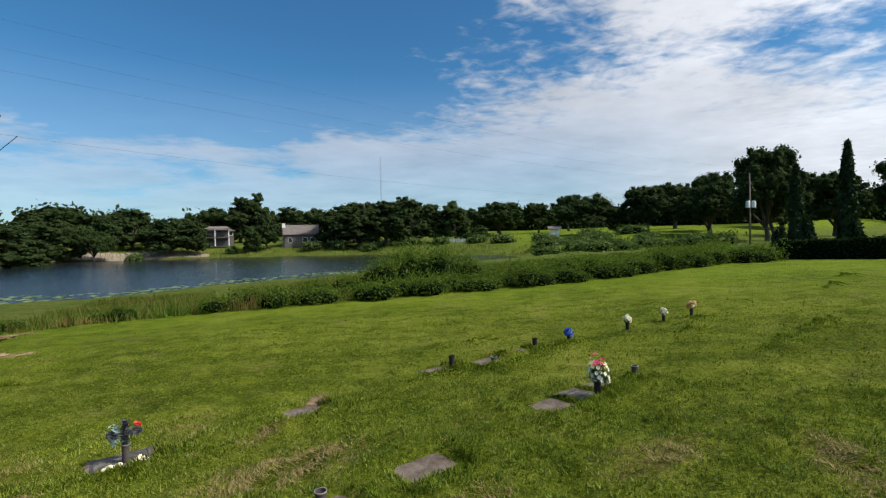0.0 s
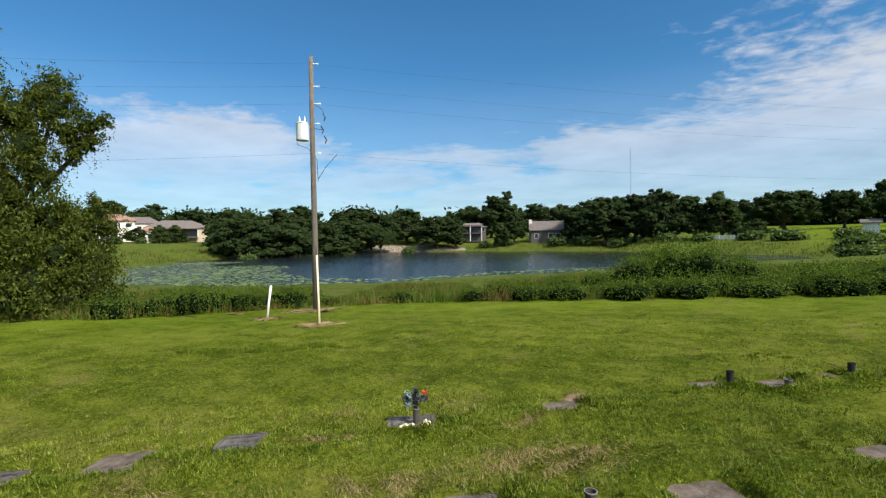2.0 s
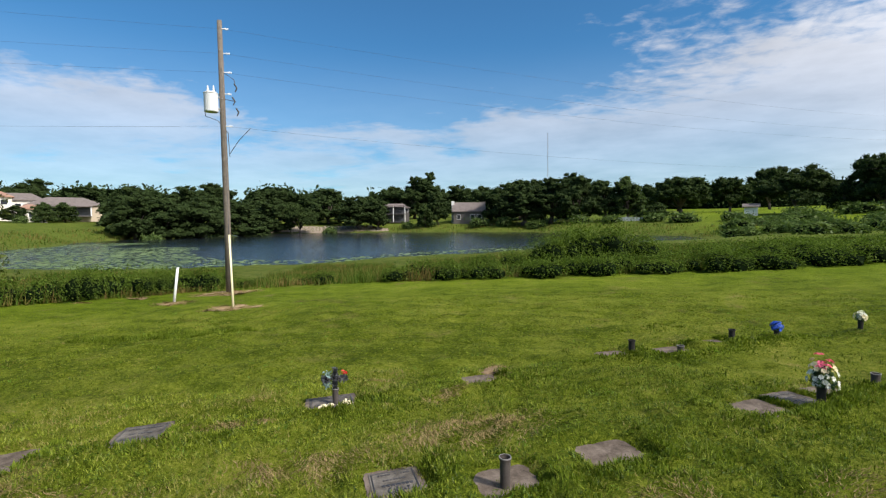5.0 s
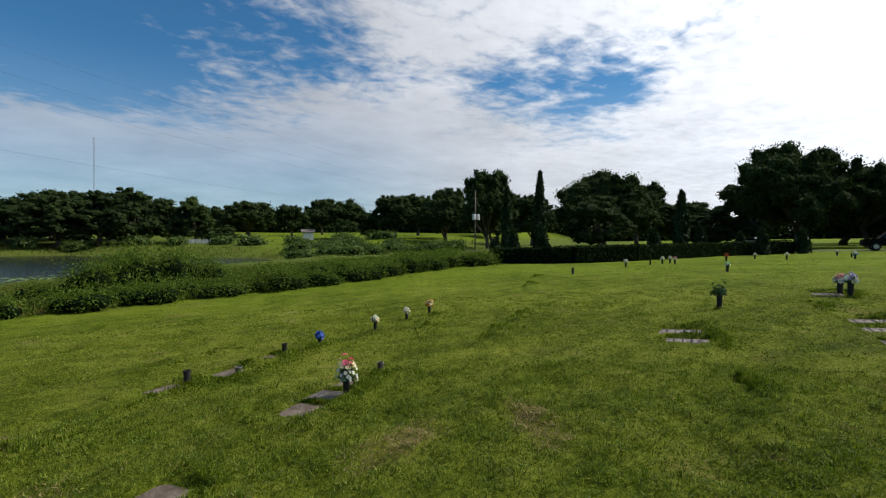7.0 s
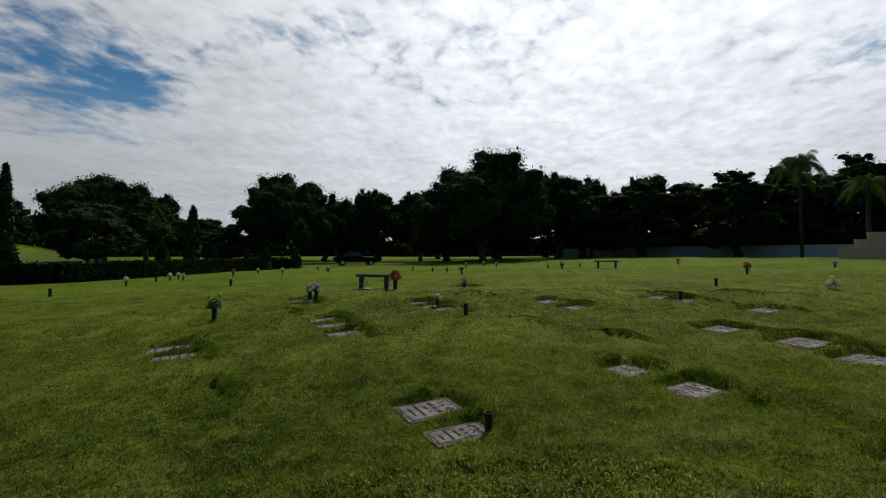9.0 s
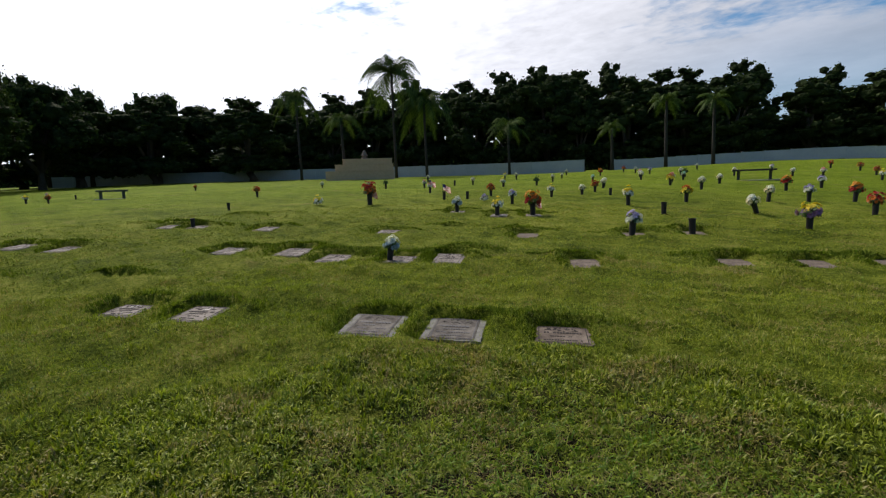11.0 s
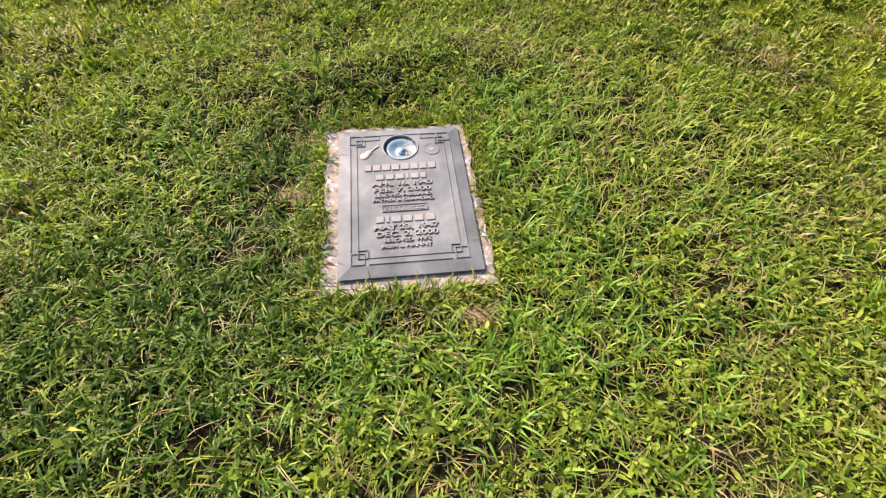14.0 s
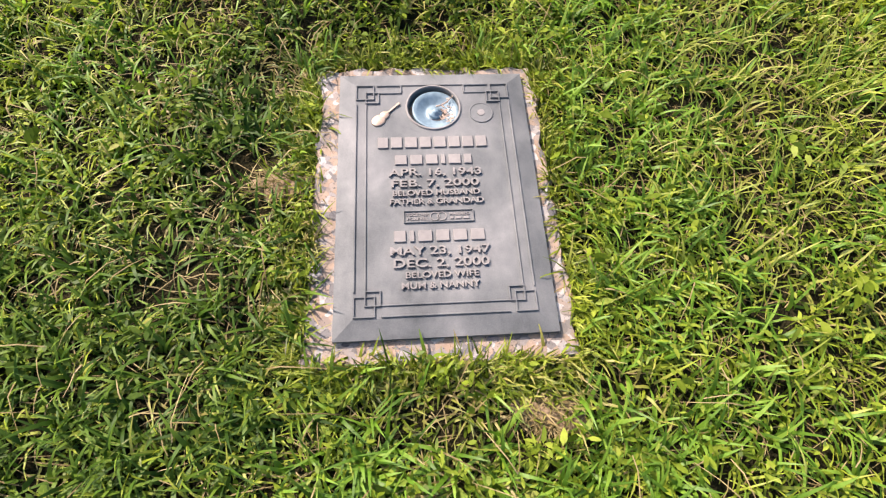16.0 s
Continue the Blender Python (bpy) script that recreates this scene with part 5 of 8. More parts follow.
# white shells round the foot of the vase with the withered flowers
for k in range(17):
    a = placed.uniform(-2.6, 0.9)
    px, py = -3.90 + 0.16 * math.cos(a) * placed.uniform(0.4, 1.3), 3.74 + 0.15 * math.sin(a) * placed.uniform(0.4, 1.5)
    bm = bmesh.new()
    bmesh.ops.create_icosphere(bm, subdivisions=1, radius=0.028, matrix=Matrix.Diagonal((1, 0.7, 0.6, 1)))
    shell = part("shell", bm, M["cream"], smooth=True)
    shell.matrix_world = Matrix.Translation((px, py, ground_z(px, py) + 0.056)) @ Euler((placed.uniform(-0.5, 0.5), placed.uniform(-0.5, 0.5), placed.uniform(0, 6))).to_matrix().to_4x4()
    tagged(shell, "small white shell lying on a grave marker", "shell", "white shells")


# ---------------------------------------------------------------- benches, monument, fence
def bench(x, y, turn, mat, label, length=1.35, height=0.46):
    top = empty("bench", on_ground(x, y, turn), label, "bench", "stone benches")
    part("seat", box((length, 0.42, 0.10), (0, 0, height - 0.05), 0.012, segments=2), M[mat], top)
    for s in (-1, 1):
        bm = bmesh.new()
        prof = [(-0.15, -0.05), (0.15, -0.05), (0.14, 0.05), (0.105, 0.16), (0.105, 0.24), (0.14, height - 0.10), (-0.14, height - 0.10), (-0.105, 0.24), (-0.105, 0.16), (-0.14, 0.05)]
        a = [bm.verts.new((s * length * 0.36 - 0.07, py, pz)) for py, pz in prof]
        b = [bm.verts.new((s * length * 0.36 + 0.07, py, pz)) for py, pz in prof]
        bm.faces.new(a)
        bm.faces.new(b[::-1])
        for k in range(len(prof)):
            bm.faces.new((a[k], b[k], b[(k + 1) % len(prof)], a[(k + 1) % len(prof)]))
        bmesh.ops.recalc_face_normals(bm, faces=bm.faces)
        part("leg", bm, M[mat], top)
    part("footing", box((length * 1.15, 0.5, 0.06), (0, 0, 0.0), 0.008), M["concrete"], top)
    return top


bench(15.2, 4.20, -85, "bench", "grey granite garden bench with two solid legs", 1.22, 0.52)
bench(31.8, -6.4, -95, "bench", "grey granite bench far out on the lawn", 1.5, 0.52)
bench(6.75, -32.5, 10, "black_granite", "polished black granite bench on two legs", 2.1, 0.62)


def monument(x, y, turn):
    top = empty("monument", on_ground(x, y, turn), "tan stone stepped monument wall with a pale finial figure", "monument")
    for w, d, z0, z1, off in ((8.6, 3.2, -0.3, 1.15, 0.0), (7.3, 2.6, 1.15, 1.95, -0.55), (6.2, 2.0, 1.95, 2.65, -0.95)):
        tier = part("tier", box((w, d, z1 - z0), (off, 0, (z0 + z1) / 2), 0.03), M["sandstone"], top)
        part("coping", box((w + 0.12, d + 0.12, 0.10), (off, 0, z1 - 0.05 + 0.003), 0.02), M["sandstone"], tier)
    bm = bmesh.new()
    add_lathe(bm, [(0.42, 2.65), (0.40, 2.78), (0.22, 2.84), (0.24, 3.0), (0.45, 3.08), (0.30, 3.3), (0.16, 3.6), (0.04, 3.75)], 14, Matrix.Translation((-0.6, 0, 0)))
    part("finial", bm, M["pale_stone"], top, "weathered flared stone finial")
    return top


monument(52.0, -36.9, 55)


def panel_fence(points, height, label):
    """A run of flat panels between posts."""
    for (ax, ay), (bx, by) in zip(points, points[1:]):
        run = math.hypot(bx - ax, by - ay)
        n = max(1, int(run / 2.6))
        top = empty("fence", Matrix.Translation((ax, ay, 0)), label, "fence", "boundary fence")
        for k in range(n):
            f0, f1 = k / n, (k + 1) / n
            x0, y0, x1, y1 = (bx - ax) * f0, (by - ay) * f0, (bx - ax) * f1, (by - ay) * f1
            z = ground_z(ax + x0, ay + y0)
            ang = math.atan2(y1 - y0, x1 - x0)
            part("panel", box((run / n - 0.14, 0.05, height), ((x0 + x1) / 2, (y0 + y1) / 2, z + height / 2), 0.0, ang), M["panel"], top)
            part("post", box((0.13, 0.13, height + 0.12), (x0, y0, z + height / 2), 0.015, ang), M["panel"], top)


panel_fence([(98.7, -9.6), (86.8, -31.7), (65.2, -52.7), (36.1, -65.0)], 1.75, "long pale blue-grey panel fence before dark woodland")
panel_fence([(33.4, -68.6), (17.0, -79.0), (0.6, -86.0)], 1.5, "long pale blue-grey panel fence before dark woodland")


# ---------------------------------------------------------------- utility pole and line
POLE = (-15.4, 14.1)


def utility_pole():
    x, y = POLE
    z = ground_z(x, y)
    top = empty("utility_pole", Matrix.Translation((x, y, z)), "weathered wooden utility pole carrying a grey transformer", "utility pole")
    bm = bmesh.new()
    add_tube(bm, [(0, 0, -0.4), (0.01, 0, 3.0), (-0.02, 0.0, 6.5), (-0.03, 0, 10.25)], [0.135, 0.120, 0.104, 0.090], 14)
    part("shaft", bm, M["pole"], top, smooth=True)
    face = Matrix.Rotation(radians(34), 4, "Z")
    bm = bmesh.new()
    m = face @ Matrix.Translation((-0.40, -0.05, 6.85))
    add_lathe(bm, [(0.02, 0.0), (0.24, 0.0), (0.25, 0.03), (0.25, 0.66), (0.262, 0.67), (0.262, 0.70), (0.20, 0.74), (0.01, 0.76)], 24, m)
    tank = part("transformer", bm, M["tank"], top, "pale grey can transformer")
    bm = bmesh.new()
    for s in (0.10, -0.10):
        add_lathe(bm, [(0.03, 0.74), (0.045, 0.78), (0.03, 0.82), (0.045, 0.86), (0.025, 0.90), (0.02, 0.98)], 10, m @ Matrix.Translation((s, 0, 0)))
    part("bushing", bm, M["porcelain"], tank)
    bm = bmesh.new()
    for h in (0.12, 0.56):
        add_box(bm, (0.26, 0.07, 0.08), (-0.17, -0.02, 6.85 + h), 0.01)
    for v in bm.verts:
        v.co = face @ v.co
    part("bracket", bm, M["steel"], tank)
    for h, out in ((9.05, 0.16), (8.35, 0.2), (7.55, 0.17), (6.35, 0.17), (9.95, 0.14)):
        bm = bmesh.new()
        add_box(bm, (out + 0.16, 0.035, 0.035), (out * 0.5, 0, h), 0.006)
        for k in range(3):
            add_lathe(bm, [(0.018, 0.0), (0.05, 0.012), (0.018, 0.03)], 10, Matrix.Translation((out + 0.02 + k * 0.045, 0, h)) @ Matrix.Rotation(radians(90), 4, "Y"))
        for v in bm.verts:
            v.co = face @ v.co
        part("insulator", bm, M["porcelain"], top)
    for dx, h in ((0.42, 7.95), (0.34, 7.45), (0.46, 7.05)):
        bm = bmesh.new()
        add_tube(bm, [face @ Vector((dx, 0, h)), face @ Vector((dx + 0.09, 0.0, h - 0.16)), face @ Vector((dx + 0.03, 0, h - 0.30))], [0.028, 0.03, 0.02], 8)
        part("fuse_cutout", bm, M["slate"], top)
    for pts in (((0.05, 0, 8.35), (0.42, 0, 8.1), (0.44, 0, 7.95)), ((0.40, 0, 7.3), (0.1, 0, 7.35), (-0.2, 0, 7.55), (-0.32, 0, 7.8)), ((-0.3, 0, 7.65), (-0.66, 0, 7.3), (-0.62, 0, 6.7), (-0.2, 0, 6.55), (0.15, 0, 6.1), (0.18, 0, 5.2)), ((0.18, 0, 5.3), (0.5, 0, 5.8), (0.95, 0, 6.3))):
        bm = bmesh.new()
        add_tube(bm, [face @ Vector(p) for p in pts], [0.012] * len(pts), 6)
        part("lead", bm, M["wire"], top)
    bm = bmesh.new()
    for k in range(9):
        add_box(bm, (0.22, 0.02, 0.02), (0, 0, 6.0 + k * 0.45), 0.004, radians(40 * k))
    part("step_bolts", bm, M["steel"], top)
    bm = bmesh.new()
    add_box(bm, (0.03, 0.05, 2.6), (0.16, -0.06, 1.3), 0.006)
    part("ground_cover", bm, M["pole"], top)
    return top


utility_pole()
PZ = ground_z(*POLE)


def wire(a, b, sag, label, r=0.0028):
    a, b = Vector(a), Vector(b)
    bm = bmesh.new()
    pts = []
    for k in range(25):
        f = k / 24
        p = a.lerp(b, f)
        p.z -= sag * 4 * f * (1 - f)
        pts.append(p)
    add_tube(bm, pts, [r] * 25, 5)
    tagged(part("power_line", bm, M["wire"]), label, "cable", "power lines")


for h, sag in ((9.95, 0.7), (9.05, 0.8), (8.35, 0.8), (6.35, 0.9)):
    wire((POLE[0], POLE[1], PZ + h), (38.6, 64.3, 1.3 + h * 0.92), sag * 1.6, "thin dark overhead cable strung from the wooden pole")
    wire((POLE[0], POLE[1], PZ + h), (-58, -22, PZ + h + 1.0), sag * 1.3, "thin dark overhead cable strung from the wooden pole")


def leaning_rod(name, foot, tip, radius, mat, label, category):
    top = empty(name, Matrix.Translation(foot), label, category)
    bm = bmesh.new()
    way = Vector(tip) - Vector(foot)
    add_tube(bm, [(0, 0, -0.05), way * 0.5, way], [radius, radius, radius * 0.96], 10)
    part("tube", bm, mat, top, smooth=True)
    bm = bmesh.new()
    add_tube(bm, [way * 0.985, way * 1.005], [radius * 1.12, radius * 1.12], 10)
    part("cap", bm, mat, top)


gx, gy = -11.6, 10.35
leaning_rod("guy_wire_guard", (gx, gy, ground_z(gx, gy)), (-12.05, 10.75, ground_z(gx, gy) + 2.05), 0.032, M["guard"], "pale yellow plastic guard on a guy wire", "guy guard")
wire((-12.05, 10.75, ground_z(gx, gy) + 2.0), (POLE[0], POLE[1], PZ + 8.6), 0.0, "thin steel guy cable running up to the pole", 0.006)
wx, wy_ = -14.6, 10.95
leaning_rod("marker_post", (wx, wy_, ground_z(wx, wy_)), (wx + 0.02, wy_ + 0.18, ground_z(wx, wy_) + 1.12), 0.040, M["white"], "white plastic utility marker post leaning in the grass", "marker post")


def far_pole(x, y, h):
    top = empty("utility_pole", on_ground(x, y), "distant wooden utility pole with twin grey transformers", "utility pole")
    bm = bmesh.new()
    add_tube(bm, [(0, 0, -0.5), (0, 0, h)], [0.12, 0.08], 10)
    part("shaft", bm, M["pole"], top, smooth=True)
    for s in (-0.38, 0.38):
        bm = bmesh.new()
        add_lathe(bm, [(0.02, 0), (0.26, 0.0), (0.26, 0.8), (0.2, 0.88), (0.02, 0.9)], 16, Matrix.Translation((s, -0.2, h * 0.52)))
        part("transformer", bm, M["tank"], top)


far_pole(38.6, 64.3, 9.5)
bm = bmesh.new()
for k in range(3):
    a = 2 * math.pi * k / 3
    add_tube(bm, [(0.5 * math.cos(a), 0.5 * math.sin(a), 0), (0.5 * math.cos(a), 0.5 * math.sin(a), 78)], [0.10, 0.10], 5)
for k in range(52):
    a, b = 2 * math.pi * k / 3, 2 * math.pi * (k + 1) / 3
    add_tube(bm, [(0.5 * math.cos(a), 0.5 * math.sin(a), k * 1.5), (0.5 * math.cos(b), 0.5 * math.sin(b), k * 1.5 + 1.5)], [0.06, 0.06], 4)
mast = part("radio_mast", bm, M["steel"])
mast.matrix_world = on_ground(-72, 491)
tagged(mast, "thin far-off lattice radio mast above the trees", "mast")


# ---------------------------------------------------------------- houses over the water
def gable_roof(bm, w, d, z, rise, over=0.5, hip=0.0):
    x, y = w / 2 + over, d / 2 + over
    v = [bm.verts.new(p) for p in ((-x, -y, z), (x, -y, z), (x, y, z), (-x, y, z), (-x + hip, 0, z + rise), (x - hip, 0, z + rise), (-x, -y, z - 0.2), (x, -y, z - 0.2), (x, y, z - 0.2), (-x, y, z - 0.2))]
    for f in ((0, 1, 5, 4), (2, 3, 4, 5), (1, 2, 5), (3, 0, 4), (0, 6, 7, 1), (1, 7, 8, 2), (2, 8, 9, 3), (3, 9, 6, 0), (9, 8, 7, 6)):
        bm.faces.new([v[k] for k in f])
    bmesh.ops.recalc_face_normals(bm, faces=bm.faces)
    return bm


def window(parent, x, y, z, w, h):
    win = part("window", box((w, 0.10, h), (x, y, z), 0.0), M["white"], parent)
    part("pane", box((w - 0.18, 0.06, h - 0.18), (x, y - 0.045, z), 0.0), M["glass"], win)


def house(x, y, turn, w, d, wall_h, rise, wall, roof, label, rows, porch=None, hip=3.0, lift=0.0, chimney=False):
    top = empty("house", on_ground(x, y, turn, lift), label, "house", "houses across the lake")
    part("wall", box((w, d, wall_h + 1.5), (0, 0, wall_h / 2 - 0.75), 0.03), M[wall], top)
    part("roof", gable_roof(bmesh.new(), w, d, wall_h, rise, hip=hip), M[roof], top)
    for z, wide, high, xs in rows:
        for px in xs:
            window(top, px, -d / 2 - 0.02, z, wide, high)
    if porch:
        pw, pd, levels = porch
        part("porch_roof", gable_roof(bmesh.new(), pw, pd, levels * 2.7 + 0.1, 0.7, 0.3, 1.0), M[roof], top).location = (0, -d / 2 - pd / 2, 0)
        for k in range(levels):
            part("porch_floor", box((pw, pd, 0.22), (0, -d / 2 - pd / 2, k * 2.7), 0.02), M["siding_grey"], top)
            part("porch_screen", box((pw - 0.3, 0.1, 2.2), (0, -d / 2 - 0.2, k * 2.7 + 1.3), 0.0), M["slate"], top)
        n = 3
        for k in range(n):
            part("column", box((0.24, 0.24, levels * 2.7), (-pw / 2 + 0.15 + (pw - 0.3) * k / (n - 1), -d / 2 - pd + 0.15, levels * 1.35), 0.02), M["white"], top)
    if chimney:
        part("chimney", box((0.9, 0.9, wall_h + rise + 0.8), (-w / 2 - 0.3, -1.0, (wall_h + rise) / 2), 0.03), M["white"], top)
    return top


house(-149.8, 71.4, 64, 12.0, 9.0, 5.6, 1.8, "stucco", "roof_red", "large cream two-storey house with a red tile roof", [(4.2, 1.4, 1.3, (-4.5, -2.0, 2.0, 4.5)), (1.4, 1.5, 1.9, (-4.5, 4.5))], (4.5, 1.6, 2), lift=0.2)
house(-141.0, 77.5, 64, 6.0, 6.0, 3.0, 1.2, "stucco", "roof_red", "cream single-storey wing with a red tile roof", [(1.5, 1.2, 1.4, (-1.8, 0.0, 1.8))], lift=0.2)
house(-147.7, 90.0, 59, 17.0, 9.0, 3.1, 2.3, "stucco_tan", "roof_grey", "low tan house with a broad grey hip roof and lanai", [(1.4, 1.3, 1.6, (-7.0,))], (11.0, 2.2, 1), hip=5.0, lift=1.2)
house(-75.5, 150.3, 26, 10.6, 8.0, 4.9, 1.0, "siding_grey", "roof_grey", "dark two-storey house with white-columned screened porches", [(4.0, 1.2, 1.3, (-4.4, 4.4))], (8.0, 2.2, 2), lift=0.0)
house(-48.3, 150.5, 17, 9.7, 9.0, 3.4, 3.0, "siding_grey", "roof_grey", "grey house with a steep shingle roof and white chimney", [(1.6, 1.5, 1.6, (1.2, 3.4)), (1.6, 1.2, 1.6, (-3.2,))], hip=0.0, lift=0.2, chimney=True)
house(-158.0, 84.0, 62, 11.0, 8.0, 3.2, 2.0, "stucco", "roof_grey", "pale house with a grey roof half hidden by trees", [(1.5, 1.4, 1.5, (-3.0, 0.0, 3.0))], lift=2.2)
house(27.0, 131.0, 170, 2.6, 2.6, 2.1, 0.7, "white", "roof_grey", "small white shed at the edge of the far lawn", [(1.3, 0.7, 0.7, (0.0,))], hip=0.0)
top = empty("fence", on_ground(2.0, 134.5, -5), "low pale boundary fence by the far shore", "fence")
for k in range(4):
    part("panel", box((2.3, 0.06, 1.0), (-3.6 + 2.4 * k, 0, 0.5)), M["panel"], top)
    part("post", box((0.12, 0.12, 1.1), (-4.8 + 2.4 * k, 0, 0.55)), M["white"], top)


# ---------------------------------------------------------------- vehicles on the drive
def vehicle(name, x, y, turn, profile, cabin, width, wheels, mat, label):
    """Body pulled from a side profile, a narrower glazed cabin, four wheels."""
    top = empty(name, on_ground(x, y, turn), label, "car")

    def prism(prof, w0, w1):
        b = bmesh.new()
        zlo, zhi = min(p[1] for p in prof), max(p[1] for p in prof)
        rings = []
        for s in (-1, 1):
            rings.append([b.verts.new((px, s * (w0 + (w1 - w0) * (pz - zlo) / (zhi - zlo)) / 2, pz)) for px, pz in prof])
        b.faces.new(rings[0])
        b.faces.new(rings[1][::-1])
        for k in range(len(prof)):
            b.faces.new((rings[0][k], rings[1][k], rings[1][(k + 1) % len(prof)], rings[0][(k + 1) % len(prof)]))
        bmesh.ops.recalc_face_normals(b, faces=b.faces)
        bmesh.ops.bevel(b, geom=b.edges[:], offset=0.04, segments=2, affect="EDGES")
        return b

    part("body", prism(profile, width, width * 0.97), mat, top)
    cab = part("cabin", prism(cabin, width * 0.95, width * 0.78), mat, top)
    cx = [p[0] for p in cabin]
    zc = [p[1] for p in cabin]
    glass = [(px * 0.86 + 0.14 * sum(cx) / len(cx), min(zc) + (pz - min(zc)) * 0.72 + 0.12) for px, pz in cabin]
    part("side_glass", prism(glass, width * 0.955, width * 0.84), M["glass"], cab)
    for wx_ in wheels:
        for s in (-1, 1):
            bm_ = bmesh.new()
            m = Matrix.Translation((wx_, s * (width / 2 - 0.10), 0.34)) @ Matrix.Rotation(radians(90), 4, "X")
            add_lathe(bm_, [(0.20, -0.12), (0.33, -0.12), (0.36, -0.08), (0.36, 0.08), (0.33, 0.12), (0.20, 0.12)], 20, m)
            wheel = part("wheel", bm_, M["rubber"], top)
            bm_ = bmesh.new()
            add_lathe(bm_, [(0.02, -0.125), (0.21, -0.125), (0.21, 0.125), (0.02, 0.125)], 14, m)
            part("rim", bm_, M["chrome"], wheel)


PICKUP = [(-2.75, 0.45), (-2.75, 1.05), (2.55, 1.08), (2.75, 0.95), (2.75, 0.42)]
vehicle("pickup_truck", 57.5, 19.6, 118, PICKUP, [(-0.7, 1.05), (-0.6, 1.78), (0.9, 1.80), (1.6, 1.05)], 1.9, (-1.75, 1.75), M["car_black"], "black pickup truck parked on the far drive")
vehicle("car", 77.0, 44.5, 100, [(-2.2, 0.35), (-2.25, 0.95), (2.1, 0.95), (2.25, 0.6), (2.2, 0.35)], [(-1.7, 0.92), (-1.0, 1.45), (0.5, 1.47), (1.3, 0.92)], 1.8, (-1.35, 1.4), M["car_silver"], "silver sedan parked beneath the oaks")


def strip(name, points, width, mat, label, category, lift=0.02):
    v, f = [], []
    for k, (px, py) in enumerate(points):
        a, b = points[max(k - 1, 0)], points[min(k + 1, len(points) - 1)]
        nx, ny = -(b[1] - a[1]), b[0] - a[0]
        ln = math.hypot(nx, ny)
        for s in (-0.5, 0.0, 0.5):
            qx, qy = px + s * width * nx / ln, py + s * width * ny / ln
            v.append((qx, qy, ground_z(qx, qy) + lift))
    n = len(points)
    for k in range(n - 1):
        for s in (0, 1):
            f.append((3 * k + s, 3 * k + s + 1, 3 * k + s + 4, 3 * k + s + 3))
    tagged(mesh_object(name, v, f, mat), label, category, kind="structure")


def curve_points(a, b, c, n=24):
    return [((1 - t) ** 2 * a[0] + 2 * t * (1 - t) * b[0] + t * t * c[0], (1 - t) ** 2 * a[1] + 2 * t * (1 - t) * b[1] + t * t * c[1]) for t in (k / n for k in range(n + 1))]


strip("road", curve_points((36, 72), (66, 44), (56, 8)), 3.6, M["asphalt"], "narrow asphalt cemetery drive under the oaks", "road", 0.05)
strip("pavement", curve_points((19.2, 32.6), (21.5, 38), (27, 48), 12), 1.3, M["concrete"], "pale concrete path beside a clipped hedge", "path", 0.04)


